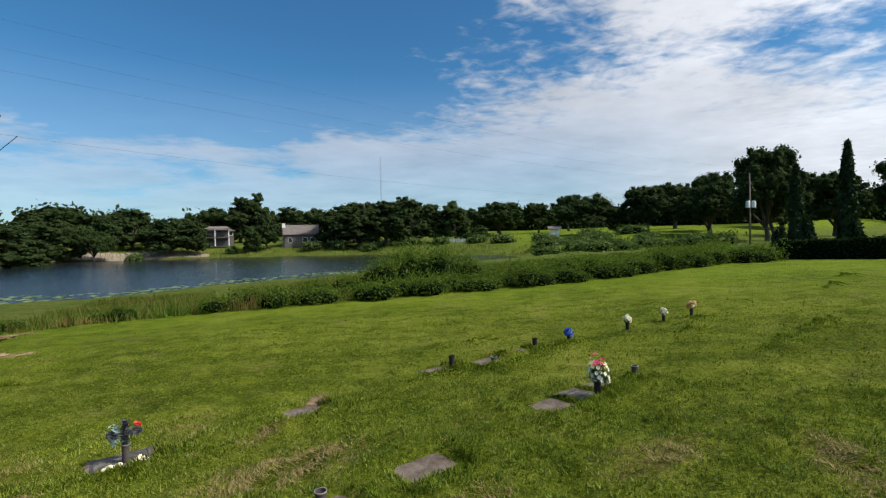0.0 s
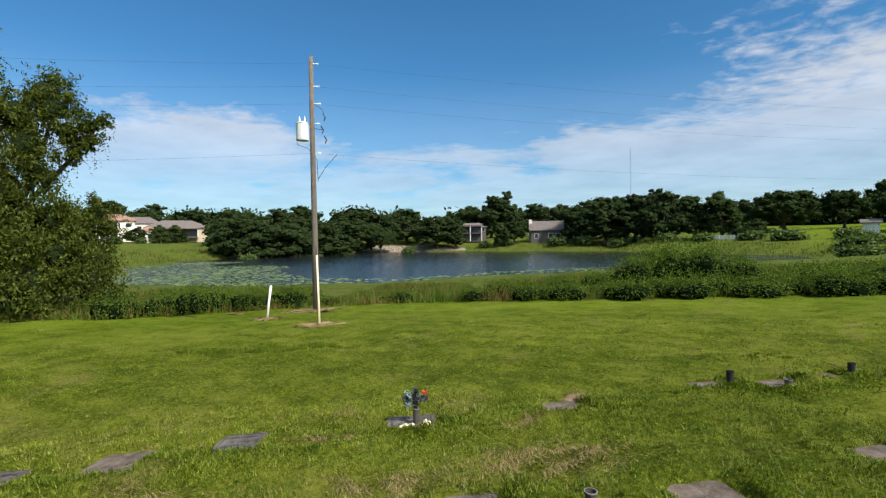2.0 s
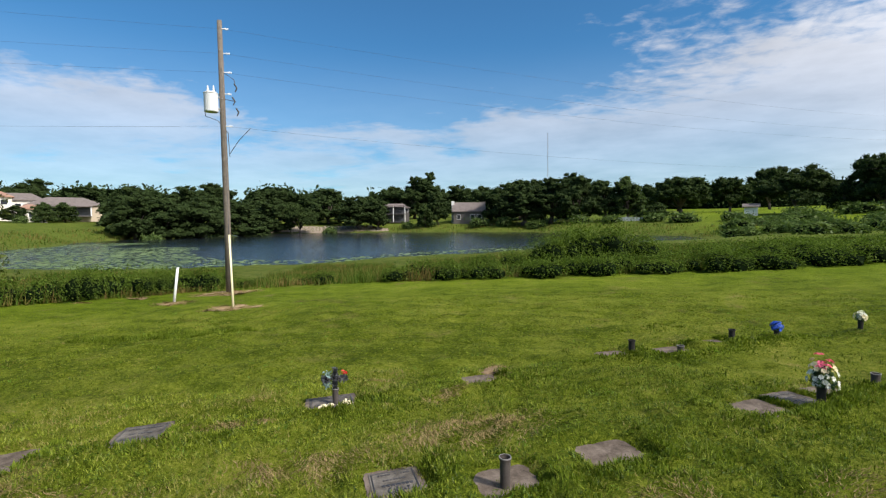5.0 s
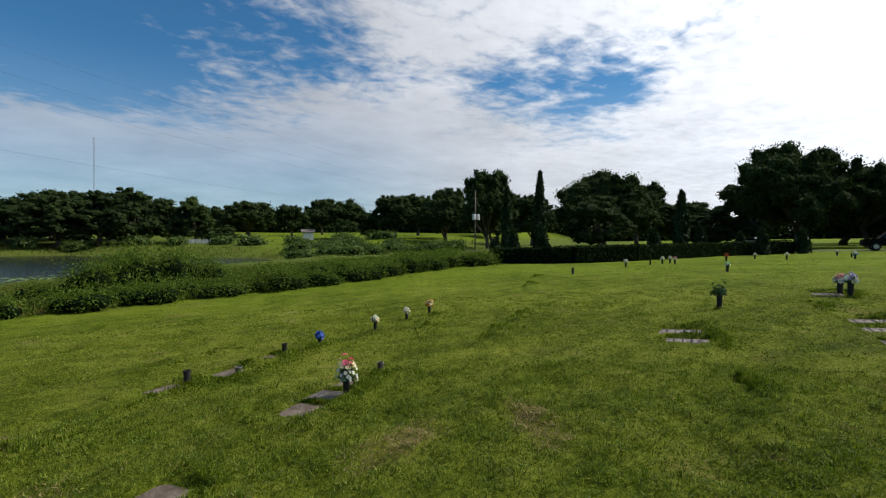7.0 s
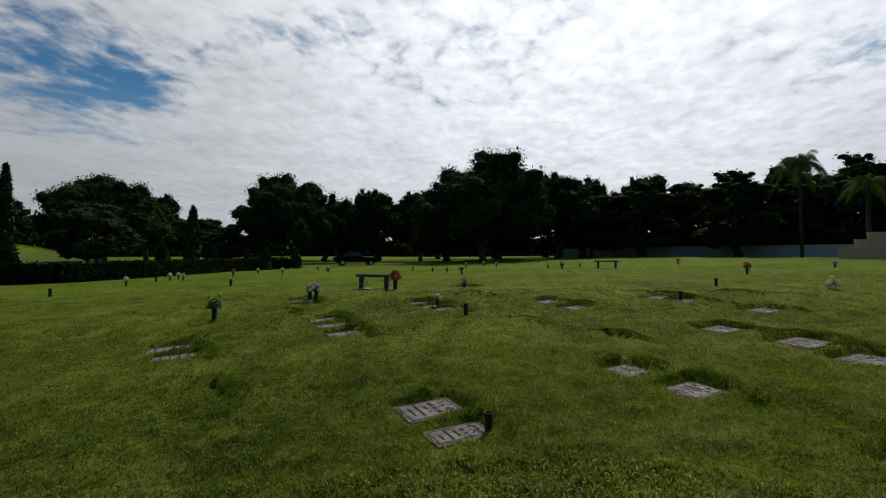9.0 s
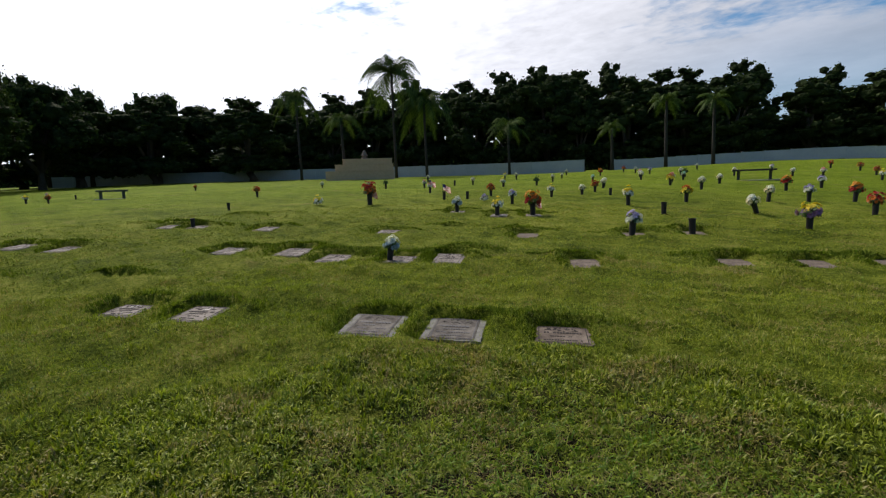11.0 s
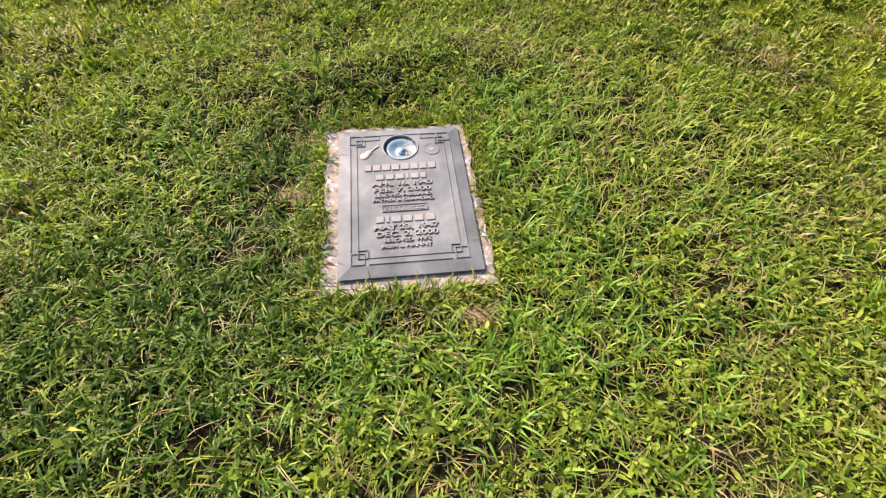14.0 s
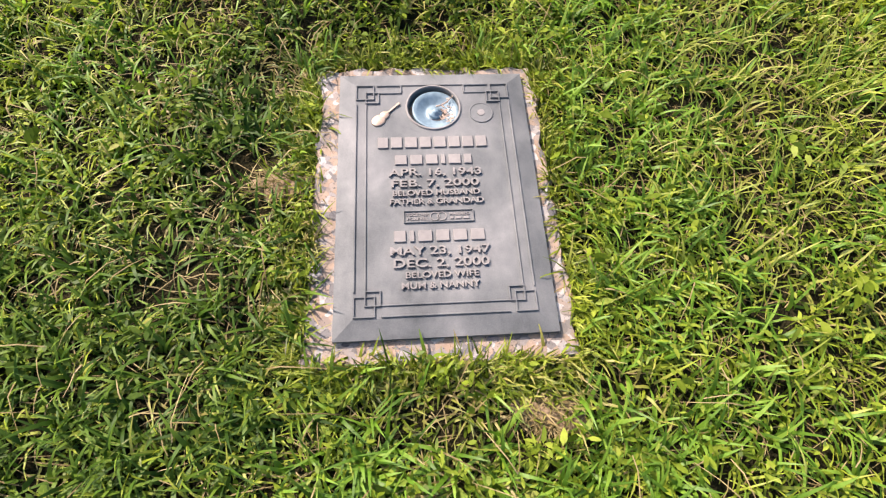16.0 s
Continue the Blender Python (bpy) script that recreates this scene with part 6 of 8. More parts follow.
# ---------------------------------------------------------------- trees
def tree_kind(seed, h, w, clear, leaf, clump, density, lobes, flat=0.75, limbs=6, name="tree", label="", low=0.0):
    """A trunk with limbs and a crown of lobes, each lobe a cloud of leaf clumps round a dark heart."""
    rng = np.random.default_rng(seed)
    top = empty(name, Matrix(), label, "tree", "trees")
    bm = bmesh.new()
    r0 = 0.030 * h + 0.05
    fork = Vector((rng.normal() * 0.3, rng.normal() * 0.3, clear))
    add_tube(bm, [(0, 0, -0.4), (0.05, 0.02, clear * 0.4), fork], [r0 * 1.35, r0, r0 * 0.85], 9)
    centres = []
    for k in range(lobes):
        a = 2.39996 * k + rng.uniform(-0.3, 0.3)
        f = math.sqrt((k + 0.5) / lobes)
        rr = w * 0.36 * f * rng.uniform(0.84, 1.16)
        zz = clear + (h - clear) * (flat - 0.50 * f * f + rng.uniform(-1.15, 0.9) * min(0.15, (2.0 if w > 15 else 1.3) / (h - clear))) + low * f
        if low and k % 3 == 2:
            zz = h * rng.uniform(0.16, 0.34)
            rr = w * rng.uniform(0.22, 0.36)
        centres.append((rr * math.cos(a), rr * math.sin(a), zz))
    for k in range(limbs):
        cx, cy, cz = centres[(k * lobes) // limbs]
        mid = fork + (Vector((cx, cy, cz)) - fork) * 0.5 + Vector((0, 0, 0.05 * h))
        add_tube(bm, [fork - Vector((0, 0, 0.2)), mid, Vector((cx, cy, cz))], [r0 * 0.6, r0 * 0.36, r0 * 0.12], 6)
    part("trunk", bm, M["bark"], top, smooth=True)
    clouds, heart = [], bmesh.new()
    for k, c in enumerate(centres):
        size = w * (rng.uniform(0.105, 0.200) if w > 15 else rng.uniform(0.135, 0.235)) * (1.22 if k < lobes // 3 else 1.0)
        tall = size * rng.uniform(0.62, 0.85)
        n = int((1.05 if w > 15 else 0.66) * density * size * size / (clump * clump))
        # the lobe's leaves gather in knots that stand out from it, each round a dark heart of its own
        m = 15 if w > 15 else 10
        e = rng.normal(size=(m, 3)) + (0, 0, 0.30)
        e /= np.linalg.norm(e, axis=1, keepdims=True)
        knot, out = rng.uniform(*((0.24, 0.44) if w > 15 else (0.30, 0.52)), m), rng.uniform(0.50, 0.90, m)
        own = rng.integers(0, m, n)
        d = rng.normal(size=(n, 3))
        d /= np.linalg.norm(d, axis=1, keepdims=True)
        stray = 1 + (rng.random(n) < 0.08) * rng.uniform(0, 0.22, n)
        p = np.array(c) + (e[own] * out[own][:, None] + d * (knot[own] * rng.uniform(0.62, 1.10, n) * stray)[:, None]) * (size, size, tall)
        clouds.append(rhombs(p, clump * 0.62, rng, 0.9, facing=d * 0.5))
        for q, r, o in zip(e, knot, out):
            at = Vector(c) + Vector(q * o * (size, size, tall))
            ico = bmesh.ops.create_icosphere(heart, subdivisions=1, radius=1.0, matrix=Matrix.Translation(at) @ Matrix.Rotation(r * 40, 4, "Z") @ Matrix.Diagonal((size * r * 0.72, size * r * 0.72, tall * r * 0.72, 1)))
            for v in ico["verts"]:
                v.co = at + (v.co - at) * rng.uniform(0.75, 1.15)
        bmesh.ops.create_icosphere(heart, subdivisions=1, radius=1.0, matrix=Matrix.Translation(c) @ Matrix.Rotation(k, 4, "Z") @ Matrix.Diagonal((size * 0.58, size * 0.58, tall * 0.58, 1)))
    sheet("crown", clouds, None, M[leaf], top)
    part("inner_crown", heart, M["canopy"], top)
    return top


TREES = {
    "oak_near": (tree_kind(1, 14, 24, 2.2, "oak", 0.31, 6.5, 34, 0.80, 9, "oak_tree", "broad dark live oak standing on the cemetery lawn"), 14, 24),
    "oak_far": (tree_kind(2, 12, 16, 1.9, "oak", 0.36, 6, 24, 0.80, 7, "oak_tree", "rounded dark live oak at the edge of a far lawn"), 12, 16),
    "oak_thin": (tree_kind(3, 11.5, 16, 2.6, "oak", 0.30, 7, 22, 0.74, 9, "oak_tree", "open-crowned live oak with visible limbs"), 11.5, 16),
    "wood_a": (tree_kind(4, 12, 13, 1.6, "wood_leaf", 0.39, 6, 22, 0.80, 6, "tree", "dense green broadleaf tree on the lake shore", -0.6), 12, 13),
    "wood_b": (tree_kind(5, 12, 10, 1.2, "wood_leaf", 0.37, 6, 22, 0.86, 6, "tree", "tall bushy broadleaf tree on the lake shore", -0.8), 12, 10),
    "wood_c": (tree_kind(6, 16, 12, 2.6, "wood_leaf", 0.45, 4.4, 24, 0.84, 7, "tree", "tall uneven woodland tree", -1.0), 16, 12),
    "pale": (tree_kind(7, 10, 10, 1.6, "willow", 0.38, 6, 18, 0.80, 6, "tree", "lighter green feathery tree by the water", -0.4), 10, 10),
    "dark_wood": (tree_kind(8, 18, 13, 2.0, "oak", 0.38, 4.6, 28, 0.86, 6, "tree", "tall dark woodland tree behind the fence", -2.0), 18, 13),
}


def plant(kind, x, y, h, w, lift=0.0):
    ob, kh, kw = TREES[kind]
    turn = placed.uniform(0, 360)
    m = Matrix.Translation((x, y, ground_z(x, y) + lift)) @ Matrix.Rotation(radians(turn), 4, "Z") @ Matrix.Diagonal((w / kw, w / kw * placed.uniform(0.92, 1.08), h / kh, 1))
    return copy_thing(ob, m)


# far shore of the lake
for kind, x, y, h, w in (("wood_a", -101, 75, 12, 14), ("wood_b", -97, 80, 13, 14), ("wood_a", -92.5, 85, 13, 15), ("wood_b", -89, 92.5, 12.5, 14), ("wood_a", -104, 80, 13, 14), ("wood_a", -98.5, 114, 12, 14), ("oak_thin", -89.5, 117, 12, 10), ("wood_a", -93, 137, 14, 16), ("wood_b", -78, 131, 13, 14), ("wood_b", -72.5, 133, 12, 8),
                         ("wood_c", -74, 165, 18, 13), ("wood_c", -69, 167, 20, 12), ("wood_b", -55.5, 141, 13, 8), ("pale", -58, 137, 8, 6)):
    plant(kind, x, y, h * 0.84, w * 1.10)
for kind, x, y, h, w in (("wood_a", -35, 146, 15, 15), ("wood_b", -29, 143, 15, 15), ("wood_c", -21, 144.5, 15.5, 14), ("wood_a", -13.4, 142, 16, 14), ("wood_b", -6.3, 142.5, 14, 11), ("pale", 0.2, 140.5, 13.5, 11), ("wood_a", -45, 158, 14, 14), ("wood_a", -33, 158, 16, 16), ("wood_c", -16, 158, 17, 14), ("wood_a", 7.8, 199, 13, 12),
                         ("oak_far", 16, 169, 13.5, 21), ("pale", 7, 135, 5, 5.5), ("oak_far", 31, 177, 13, 13), ("oak_thin", 37, 134, 13.5, 17), ("pale", 44.5, 130, 8, 6), ("oak_far", 49.6, 125, 14, 15), ("oak_far", 55.4, 106, 14, 13)):
    plant(kind, x, y, h * 0.84, w * 1.10)
for kind, x, y, h, w in (("wood_a", -62, 178, 15, 16), ("wood_a", -85, 172, 15, 17), ("wood_a", -104, 150, 14, 16), ("wood_b", -112, 128, 14, 15), ("wood_a", -116, 141, 14, 16), ("wood_a", -128, 112, 14, 15), ("wood_a", -120, 88, 13, 14), ("wood_a", -132, 126, 15, 17), ("wood_b", -140, 104, 12, 12), ("wood_b", -152, 100, 13, 13), ("pale", -138.5, 84, 6, 6), ("wood_b", -134, 70, 5, 6), ("pale", -137, 78, 6, 5), ("wood_a", -168, 80, 15, 15), ("wood_a", -172, 96, 15, 16), ("wood_b", -165, 66, 14, 13)):
    plant(kind, x, y, h * 0.84, w * 1.10)

def sandy_bank(a, b, depth):
    """A strip of washed-out sand above the far shore, ragged along both edges."""
    n, rows = 40, 7
    r = random.Random(12)
    (ax, ay), (bx, by) = a, b
    run = math.hypot(bx - ax, by - ay)
    nx, ny = (ay - by) / run, (bx - ax) / run
    v, faces = [], []
    for k in range(n + 1):
        f = k / n
        inner, outer = 1.2 + 0.8 * math.sin(9 * f) + r.uniform(-0.5, 0.5), depth * (0.35 + 0.65 * math.sin(math.pi * f) ** 0.7) + r.uniform(-0.9, 0.9)
        for q in range(rows):
            o = inner + (outer - inner) * q / (rows - 1)
            px, py = ax + (bx - ax) * f + nx * o, ay + (by - ay) * f + ny * o
            v.append((px, py, ground_z(px, py) + 0.06))
    for k in range(n):
        for q in range(rows - 1):
            i = k * rows + q
            faces.append((i, i + rows, i + rows + 1, i + 1))
    ob = mesh_object("sandy_bank", v, faces, M["shore"])
    return tagged(ob, "washed-out strip of brown sandy bank above the far shore", "sandy bank", kind="structure")


sandy_bank((-100, 113), (-68, 132), 10.0)
# beyond the marsh and the drive
for kind, x, y, h, w in (("oak_far", 70, 154, 14, 22), ("oak_far", 51, 80, 15.5, 13), ("oak_thin", 60, 92, 14, 13), ("oak_near", 67.5, 65.5, 13, 21), ("wood_a", 55, 54.5, 8.6, 12), ("oak_far", 82, 60, 8.2, 16), ("oak_far", 84.5, -7.2, 14.5, 17), ("wood_b", 70, 46, 6.5, 10), ("oak_near", 75.3, 37, 13.5, 18), ("oak_thin", 81, 31, 12.5, 12), ("oak_near", 68.9, 4.5, 13.6, 24.0), ("dark_wood", 88, -12, 13.5, 14), ("dark_wood", 84, -21, 13, 13), ("dark_wood", 95, -31, 14, 14), ("dark_wood", 79, -34, 13.5, 13), ("dark_wood", 88, 3, 12.5, 14), ("dark_wood", 84, 12, 12, 14), ("oak_far", 83.5, 25, 13, 12), ("oak_far", 90, 18, 13.5, 14), ("wood_b", 96, 40, 13, 14), ("wood_a", 103, 30, 14, 16), ("oak_thin", 92, -14, 16, 13), ("oak_far", 90, -23, 14.5, 13)):
    plant(kind, x, y, h, w)
for kind, x, y, h, w in (("oak_far", 62, 118, 14, 16), ("oak_far", 84, 108, 14, 18), ("oak_far", 98, 84, 15, 20), ("oak_far", 90, 134, 15, 20), ("wood_a", 110, 62, 15, 18), ("wood_a", 118, 44, 15, 18), ("wood_a", 122, 20, 15, 18), ("wood_a", 112, 5, 16, 18), ("oak_far", 45, 190, 14, 18), ("oak_far", 105, 165, 15, 20), ("wood_a", 20, 215, 14, 20), ("wood_a", -10, 210, 14, 20), ("wood_a", -35, 205, 15, 20)):
    plant(kind, x, y, h, w)
# dark woodland behind the fence, tallest in its middle stretch
edge = [(104, -4), (100, -24), (92, -36), (80, -48), (68, -58), (54, -66), (42, -72), (30, -78), (16, -87), (0, -93), (-16, -94), (-34, -90)]
for (ax, ay), (bx, by) in zip(edge, edge[1:]):
    run = math.hypot(bx - ax, by - ay)
    for row in range(2):
        for k in range(max(1, int(run / 6.4))):
            f = (k + 0.5 * row + placed.uniform(0.1, 0.5)) / max(1, int(run / 6.4))
            out = 3.0 + 8.0 * row + placed.uniform(-1, 1.5)
            nx, ny = (by - ay) / run, -(bx - ax) / run
            if nx * (ax - 0) + ny * (ay + 0) < 0:
                nx, ny = -nx, -ny
            near = 1 - min(1, max(0, abs(ax - 62) / 50))
            plant("dark_wood" if placed.random() < 0.85 else "wood_c", ax + (bx - ax) * f + nx * out, ay + (by - ay) * f + ny * out, (12.4 + 5.4 * near + 2.6 * row) * placed.uniform(0.90, 1.06), placed.uniform(11, 15))


def distant_woods():
    """A ragged belt of trees that closes the view all round, far behind the rest."""
    r_ = np.random.default_rng(31)
    a = np.linspace(radians(-184), radians(175), 560)
    r = 250 + 25 * np.sin(5 * a) + 12 * np.sin(17 * a)
    tops = 10.5 + 2.2 * np.sin(23 * a) + 1.6 * np.sin(61 * a + 1) + r_.normal(size=len(a)) * 0.7
    tops = tops * np.where(np.sin(a) < -0.25, 1.9, 1.0)
    x, y = r * np.cos(a), r * np.sin(a)
    z = land(x, y)
    v = np.concatenate([np.stack([x, y, z - 2], 1), np.stack([x, y, z + tops - 1.0], 1), np.stack([x * 1.06, y * 1.06, z + tops - 1.5], 1)])
    n = len(a)
    f = [(k, k + 1, n + k + 1, n + k) for k in range(n - 1)] + [(n + k, n + k + 1, 2 * n + k + 1, 2 * n + k) for k in range(n - 1)]
    # a sheet in the near-black that stands for shade inside the wood
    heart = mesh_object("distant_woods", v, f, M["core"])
    tagged(heart, "far belt of dark woodland on the skyline", "woods", kind="stuff")
    m = 22000
    k = r_.integers(0, n, m)
    zz = z[k] + tops[k] * (1 - r_.uniform(0, 1, m) ** 1.6)
    rr = 0.985 + r_.normal(size=m) * 0.012
    c = np.stack([x[k] * rr + r_.normal(size=m), y[k] * rr + r_.normal(size=m), zz + r_.normal(size=m) * 0.5], 1)
    ob = sheet("distant_leaves", [rhombs(c, 0.9, r_, 0.9)], None, M["wood_leaf"])
    tagged(ob, "far belt of dark woodland foliage on the skyline", "woods", kind="stuff")


distant_woods()
def vine_tree(x, y, lobes, seed, label, leaf=0.056):
    """A tree buried in creepers: lobes (across, deep, up, radius) of hanging leaves, with dark hollows between them and trailing strands."""
    r = np.random.default_rng(seed)
    z0 = ground_z(x, y)
    top = empty("vine_covered_tree", Matrix.Translation((x, y, z0)) @ Matrix.Rotation(math.atan2(0.562, 0.827), 4, "Z"), label, "tree", "trees")
    tall = max(l[2] for l in lobes)
    bm = bmesh.new()
    add_tube(bm, [(0, 0, -0.4), (0.1, 0.1, tall * 0.4), (lobes[0][0], lobes[0][1], tall * 0.85)], [0.32, 0.24, 0.10], 9)
    for a, d, h, size in lobes[1::3]:
        add_tube(bm, [(0, 0, min(h, tall) * 0.55), (a * 0.6, d * 0.6, h * 0.8), (a, d, h)], [0.13, 0.09, 0.04], 6)
    part("trunk", bm, M["bark"], top, smooth=True)
    heart, faces = bmesh.new(), []
    for k, (a, d, h, size) in enumerate(lobes):
        c = np.array((a, d, h))
        # leaves in ragged knots with hollows between them
        n, m = int(1750 * size ** 1.9), int(9 + 8 * size)
        e = r.normal(size=(m, 3))
        e /= np.linalg.norm(e, axis=1, keepdims=True)
        knot, out = r.uniform(0.20, 0.44, m), r.uniform(0.45, 0.98, m)
        own = r.integers(0, m, n)
        w = r.normal(size=(n, 3))
        w /= np.linalg.norm(w, axis=1, keepdims=True)
        p = c + size * (e[own] * out[own][:, None] + w * (knot[own] * (r.uniform(0.45, 1.10, n) + (r.random(n) < 0.12) * r.uniform(0, 0.7, n)))[:, None])
        p[:, 2] = np.maximum(p[:, 2], 0.05)
        faces.append(rhombs(p, leaf, r, 1.45, 1.2, facing=w * 0.5))
        # leafy twigs that reach out of the mass
        m = int(10 * size) + 3
        e = r.normal(size=(m, 3)) + (0.35, -0.2, 0.25)
        e /= np.linalg.norm(e, axis=1, keepdims=True)
        f = np.tile(np.linspace(0.75, 1.0, 14), m)[:, None]
        q = c + np.repeat(e * r.uniform(1.15, 1.62, (m, 1)), 14, axis=0) * size * f + r.normal(size=(14 * m, 3)) * 0.06
        q[:, 2] = np.maximum(q[:, 2], 0.05)
        faces.append(rhombs(q, leaf * 0.95, r, 1.4, 0.7))
        # trailing strands, a few leaves each
        m = int(22 * size)
        e = r.normal(size=(m, 3)) * (1, 1, 0.5)
        e /= np.linalg.norm(e, axis=1, keepdims=True)
        root = np.repeat(c + e * size * 0.98, 9, axis=0)
        f = np.tile(np.arange(9) / 9.0, m)[:, None]
        arc = np.repeat(e * (1, 1, 0.2) * r.uniform(0.2, 0.55, (m, 1)), 9, axis=0)
        q = root + arc * f - np.array((0, 0, 1.0)) * f * f * np.repeat(r.uniform(0.3, 1.0, m), 9)[:, None] + r.normal(size=root.shape) * 0.025
        q[:, 2] = np.maximum(q[:, 2], 0.05)
        faces.append(rhombs(q, leaf * 0.85, r, 1.2, 0.9))
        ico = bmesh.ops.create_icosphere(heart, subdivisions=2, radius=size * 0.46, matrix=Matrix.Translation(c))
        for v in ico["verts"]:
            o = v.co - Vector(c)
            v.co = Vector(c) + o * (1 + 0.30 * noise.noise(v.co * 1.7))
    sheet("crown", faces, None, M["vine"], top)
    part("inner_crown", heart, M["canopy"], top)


# creeper-smothered trees where the lawn meets the marsh
vine_tree(-27.6, 8.9, [(-2.6, 0.3, 11.6, 1.35), (-3.6, 0.6, 10.4, 1.5), (-1.9, 0.2, 10.5, 0.9), (1.05, 0.2, 9.9, 1.15), (1.55, -0.1, 9.1, 1.0), (0.0, -0.1, 8.9, 1.25), (-1.5, -0.2, 8.7, 1.5), (-3.2, 0.0, 8.2, 1.8), (1.9, 0.1, 8.2, 0.85), (2.75, 0.1, 8.45, 0.62), (3.35, 0.15, 8.65, 0.42), (3.0, 0.0, 7.75, 0.50), (2.2, 0.0, 7.3, 0.62), (0.7, -0.5, 7.4, 1.3), (-1.2, -0.8, 6.9, 1.6), (-3.2, -0.6, 6.2, 1.9), (0.9, -0.4, 6.3, 0.95), (-0.2, -1.1, 5.2, 1.7), (-2.4, -1.3, 4.4, 1.9), (0.6, -1.0, 3.6, 1.7), (-4.3, -0.9, 3.6, 2.0), (1.6, -0.6, 4.3, 1.2), (2.3, -0.9, 2.7, 1.4), (3.0, -0.6, 1.6, 1.25), (3.7, -0.3, 0.9, 0.9), (1.2, -1.7, 1.6, 1.6), (-0.9, -1.9, 2.0, 1.8), (-3.0, -1.9, 1.7, 1.9)], 9, "tall tree smothered in hanging green vines")
vine_tree(-34.2, 12.8, [(2.0, 0.0, 5.0, 1.1), (2.7, 0.2, 4.3, 0.9), (1.2, 0.0, 4.0, 1.2), (2.2, 0.0, 2.6, 1.3), (0.6, 0.2, 2.2, 1.4)], 19, "smaller vine-covered tree behind the tall one")
vine_tree(-33.0, 4.6, [(-0.5, 0.3, 10.2, 1.8), (0.9, 0.0, 9.2, 1.9), (-1.9, 0.4, 8.6, 1.9), (0.2, -0.7, 7.2, 2.2), (-2.4, -0.4, 6.2, 2.2), (1.2, -1.0, 5.4, 2.0), (-0.8, -1.4, 4.2, 2.3), (-3.2, -0.9, 3.4, 2.1), (1.0, -1.7, 2.4, 2.0), (-1.8, -1.9, 1.8, 2.0)], 29, "broad tree smothered in hanging green vines")
for ob, *_ in TREES.values():
    for o in (*ob.children_recursive, ob):
        bpy.data.objects.remove(o)


def cypress(x, y, h, w, label, cone=False):
    rng = np.random.default_rng(int(abs(x * 10 + y)))
    top = empty("cypress_tree", on_ground(x, y), label, "tree", "cypresses by the hedge")
    bm = bmesh.new()
    add_tube(bm, [(0, 0, -0.2), (0, 0, h * 0.5)], [0.09, 0.04], 7)
    part("trunk", bm, M["bark"], top)
    n = int(420 * h ** 0.9)
    z = rng.uniform(0.02, 1, n) ** 0.9
    prof = (np.clip(z / 0.10, 0.55, 1) * (1 - z ** (1.5 if cone else 2.6)) ** 0.75 + 0.03) * w / 2
    a = rng.uniform(0, 2 * np.pi, n)
    prof *= 1 + 0.16 * np.sin(3 * a + 9 * z) + rng.normal(size=n) * 0.09
    p = np.stack([prof * np.cos(a), prof * np.sin(a), z * h], 1)
    sheet("foliage", [rhombs(p, 0.16, rng, 1.7, -2.0, facing=np.stack([np.cos(a), np.sin(a), 0.2 + 0 * a], 1))], None, M["cypress"], top)
    bm = bmesh.new()
    add_lathe(bm, [(w * 0.28, 0.05), (w * 0.40, h * 0.12), (w * 0.40, h * 0.45), (w * 0.26, h * 0.75), (0.02, h * 0.97)], 10)
    # the core's near-black is the tree's inner shade, put into colour
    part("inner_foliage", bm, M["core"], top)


cypress(28.6, 36.2, 8.2, 0.95, "tall slim dark Italian cypress behind the hedge")
cypress(29.2, 42.4, 7.4, 1.0, "tall dark Italian cypress behind the hedge")
cypress(36.2, 26.7, 5.6, 1.0, "slender dark cypress standing in the hedge")
for x, y, h in ((31.2, 25.4, 2.3), (26.3, 32.8, 2.5), (23.7, 33.6, 2.6), (42.6, 23.6, 2.2), (47.0, 22.6, 2.1), (37.9, 26.1, 2.6), (20.6, 31.8, 1.9), (44.2, 26.4, 2.0)):
    cypress(x, y, h, 1.1, "small conical evergreen in the hedge", True)


def hedge(points, w, h, label, mat="hedge", size=0.07):
    """A clipped hedge along points: a core coloured as inner shade, under a close skin of leaves."""
    rng = np.random.default_rng(int(abs(points[0][0] * 7)))
    ax, ay = points[0]
    top = empty("hedge", Matrix.Translation((ax, ay, ground_z(ax, ay))), label, "hedge")
    z0 = ground_z(ax, ay)
    faces, bm = [], bmesh.new()
    for (px, py), (qx, qy) in zip(points, points[1:]):
        run = math.hypot(qx - px, qy - py)
        ux, uy = (qx - px) / run, (qy - py) / run
        n = int(run * (w + 2 * h) * 95)
        t = rng.uniform(0, run, n)
        side = rng.uniform(-h - w / 2, h + w / 2, n)
        flat_top = np.abs(side) < w / 2
        off = np.where(flat_top, side, np.sign(side) * w / 2) + rng.normal(size=n) * 0.035
        z = np.where(flat_top, h, h - (np.abs(side) - w / 2)) + rng.normal(size=n) * 0.035
        x, y = px + ux * t - uy * off, py + uy * t + ux * off
        face = np.stack([np.where(flat_top, 0, -uy * np.sign(side)), np.where(flat_top, 0, ux * np.sign(side)), np.where(flat_top, 1, 0.2)], 1)
        faces.append(rhombs(np.stack([x - ax, y - ay, z + land(x, y) - z0], 1), size, rng, 0.9, facing=face))
        k = max(1, int(run / 2.0))
        for j in range(k):
            f0 = (j + 0.5) / k
            mx, my = px + (qx - px) * f0, py + (qy - py) * f0
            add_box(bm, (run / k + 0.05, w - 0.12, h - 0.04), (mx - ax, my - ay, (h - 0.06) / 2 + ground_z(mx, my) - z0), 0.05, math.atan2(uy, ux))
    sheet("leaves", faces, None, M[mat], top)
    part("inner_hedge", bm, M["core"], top)


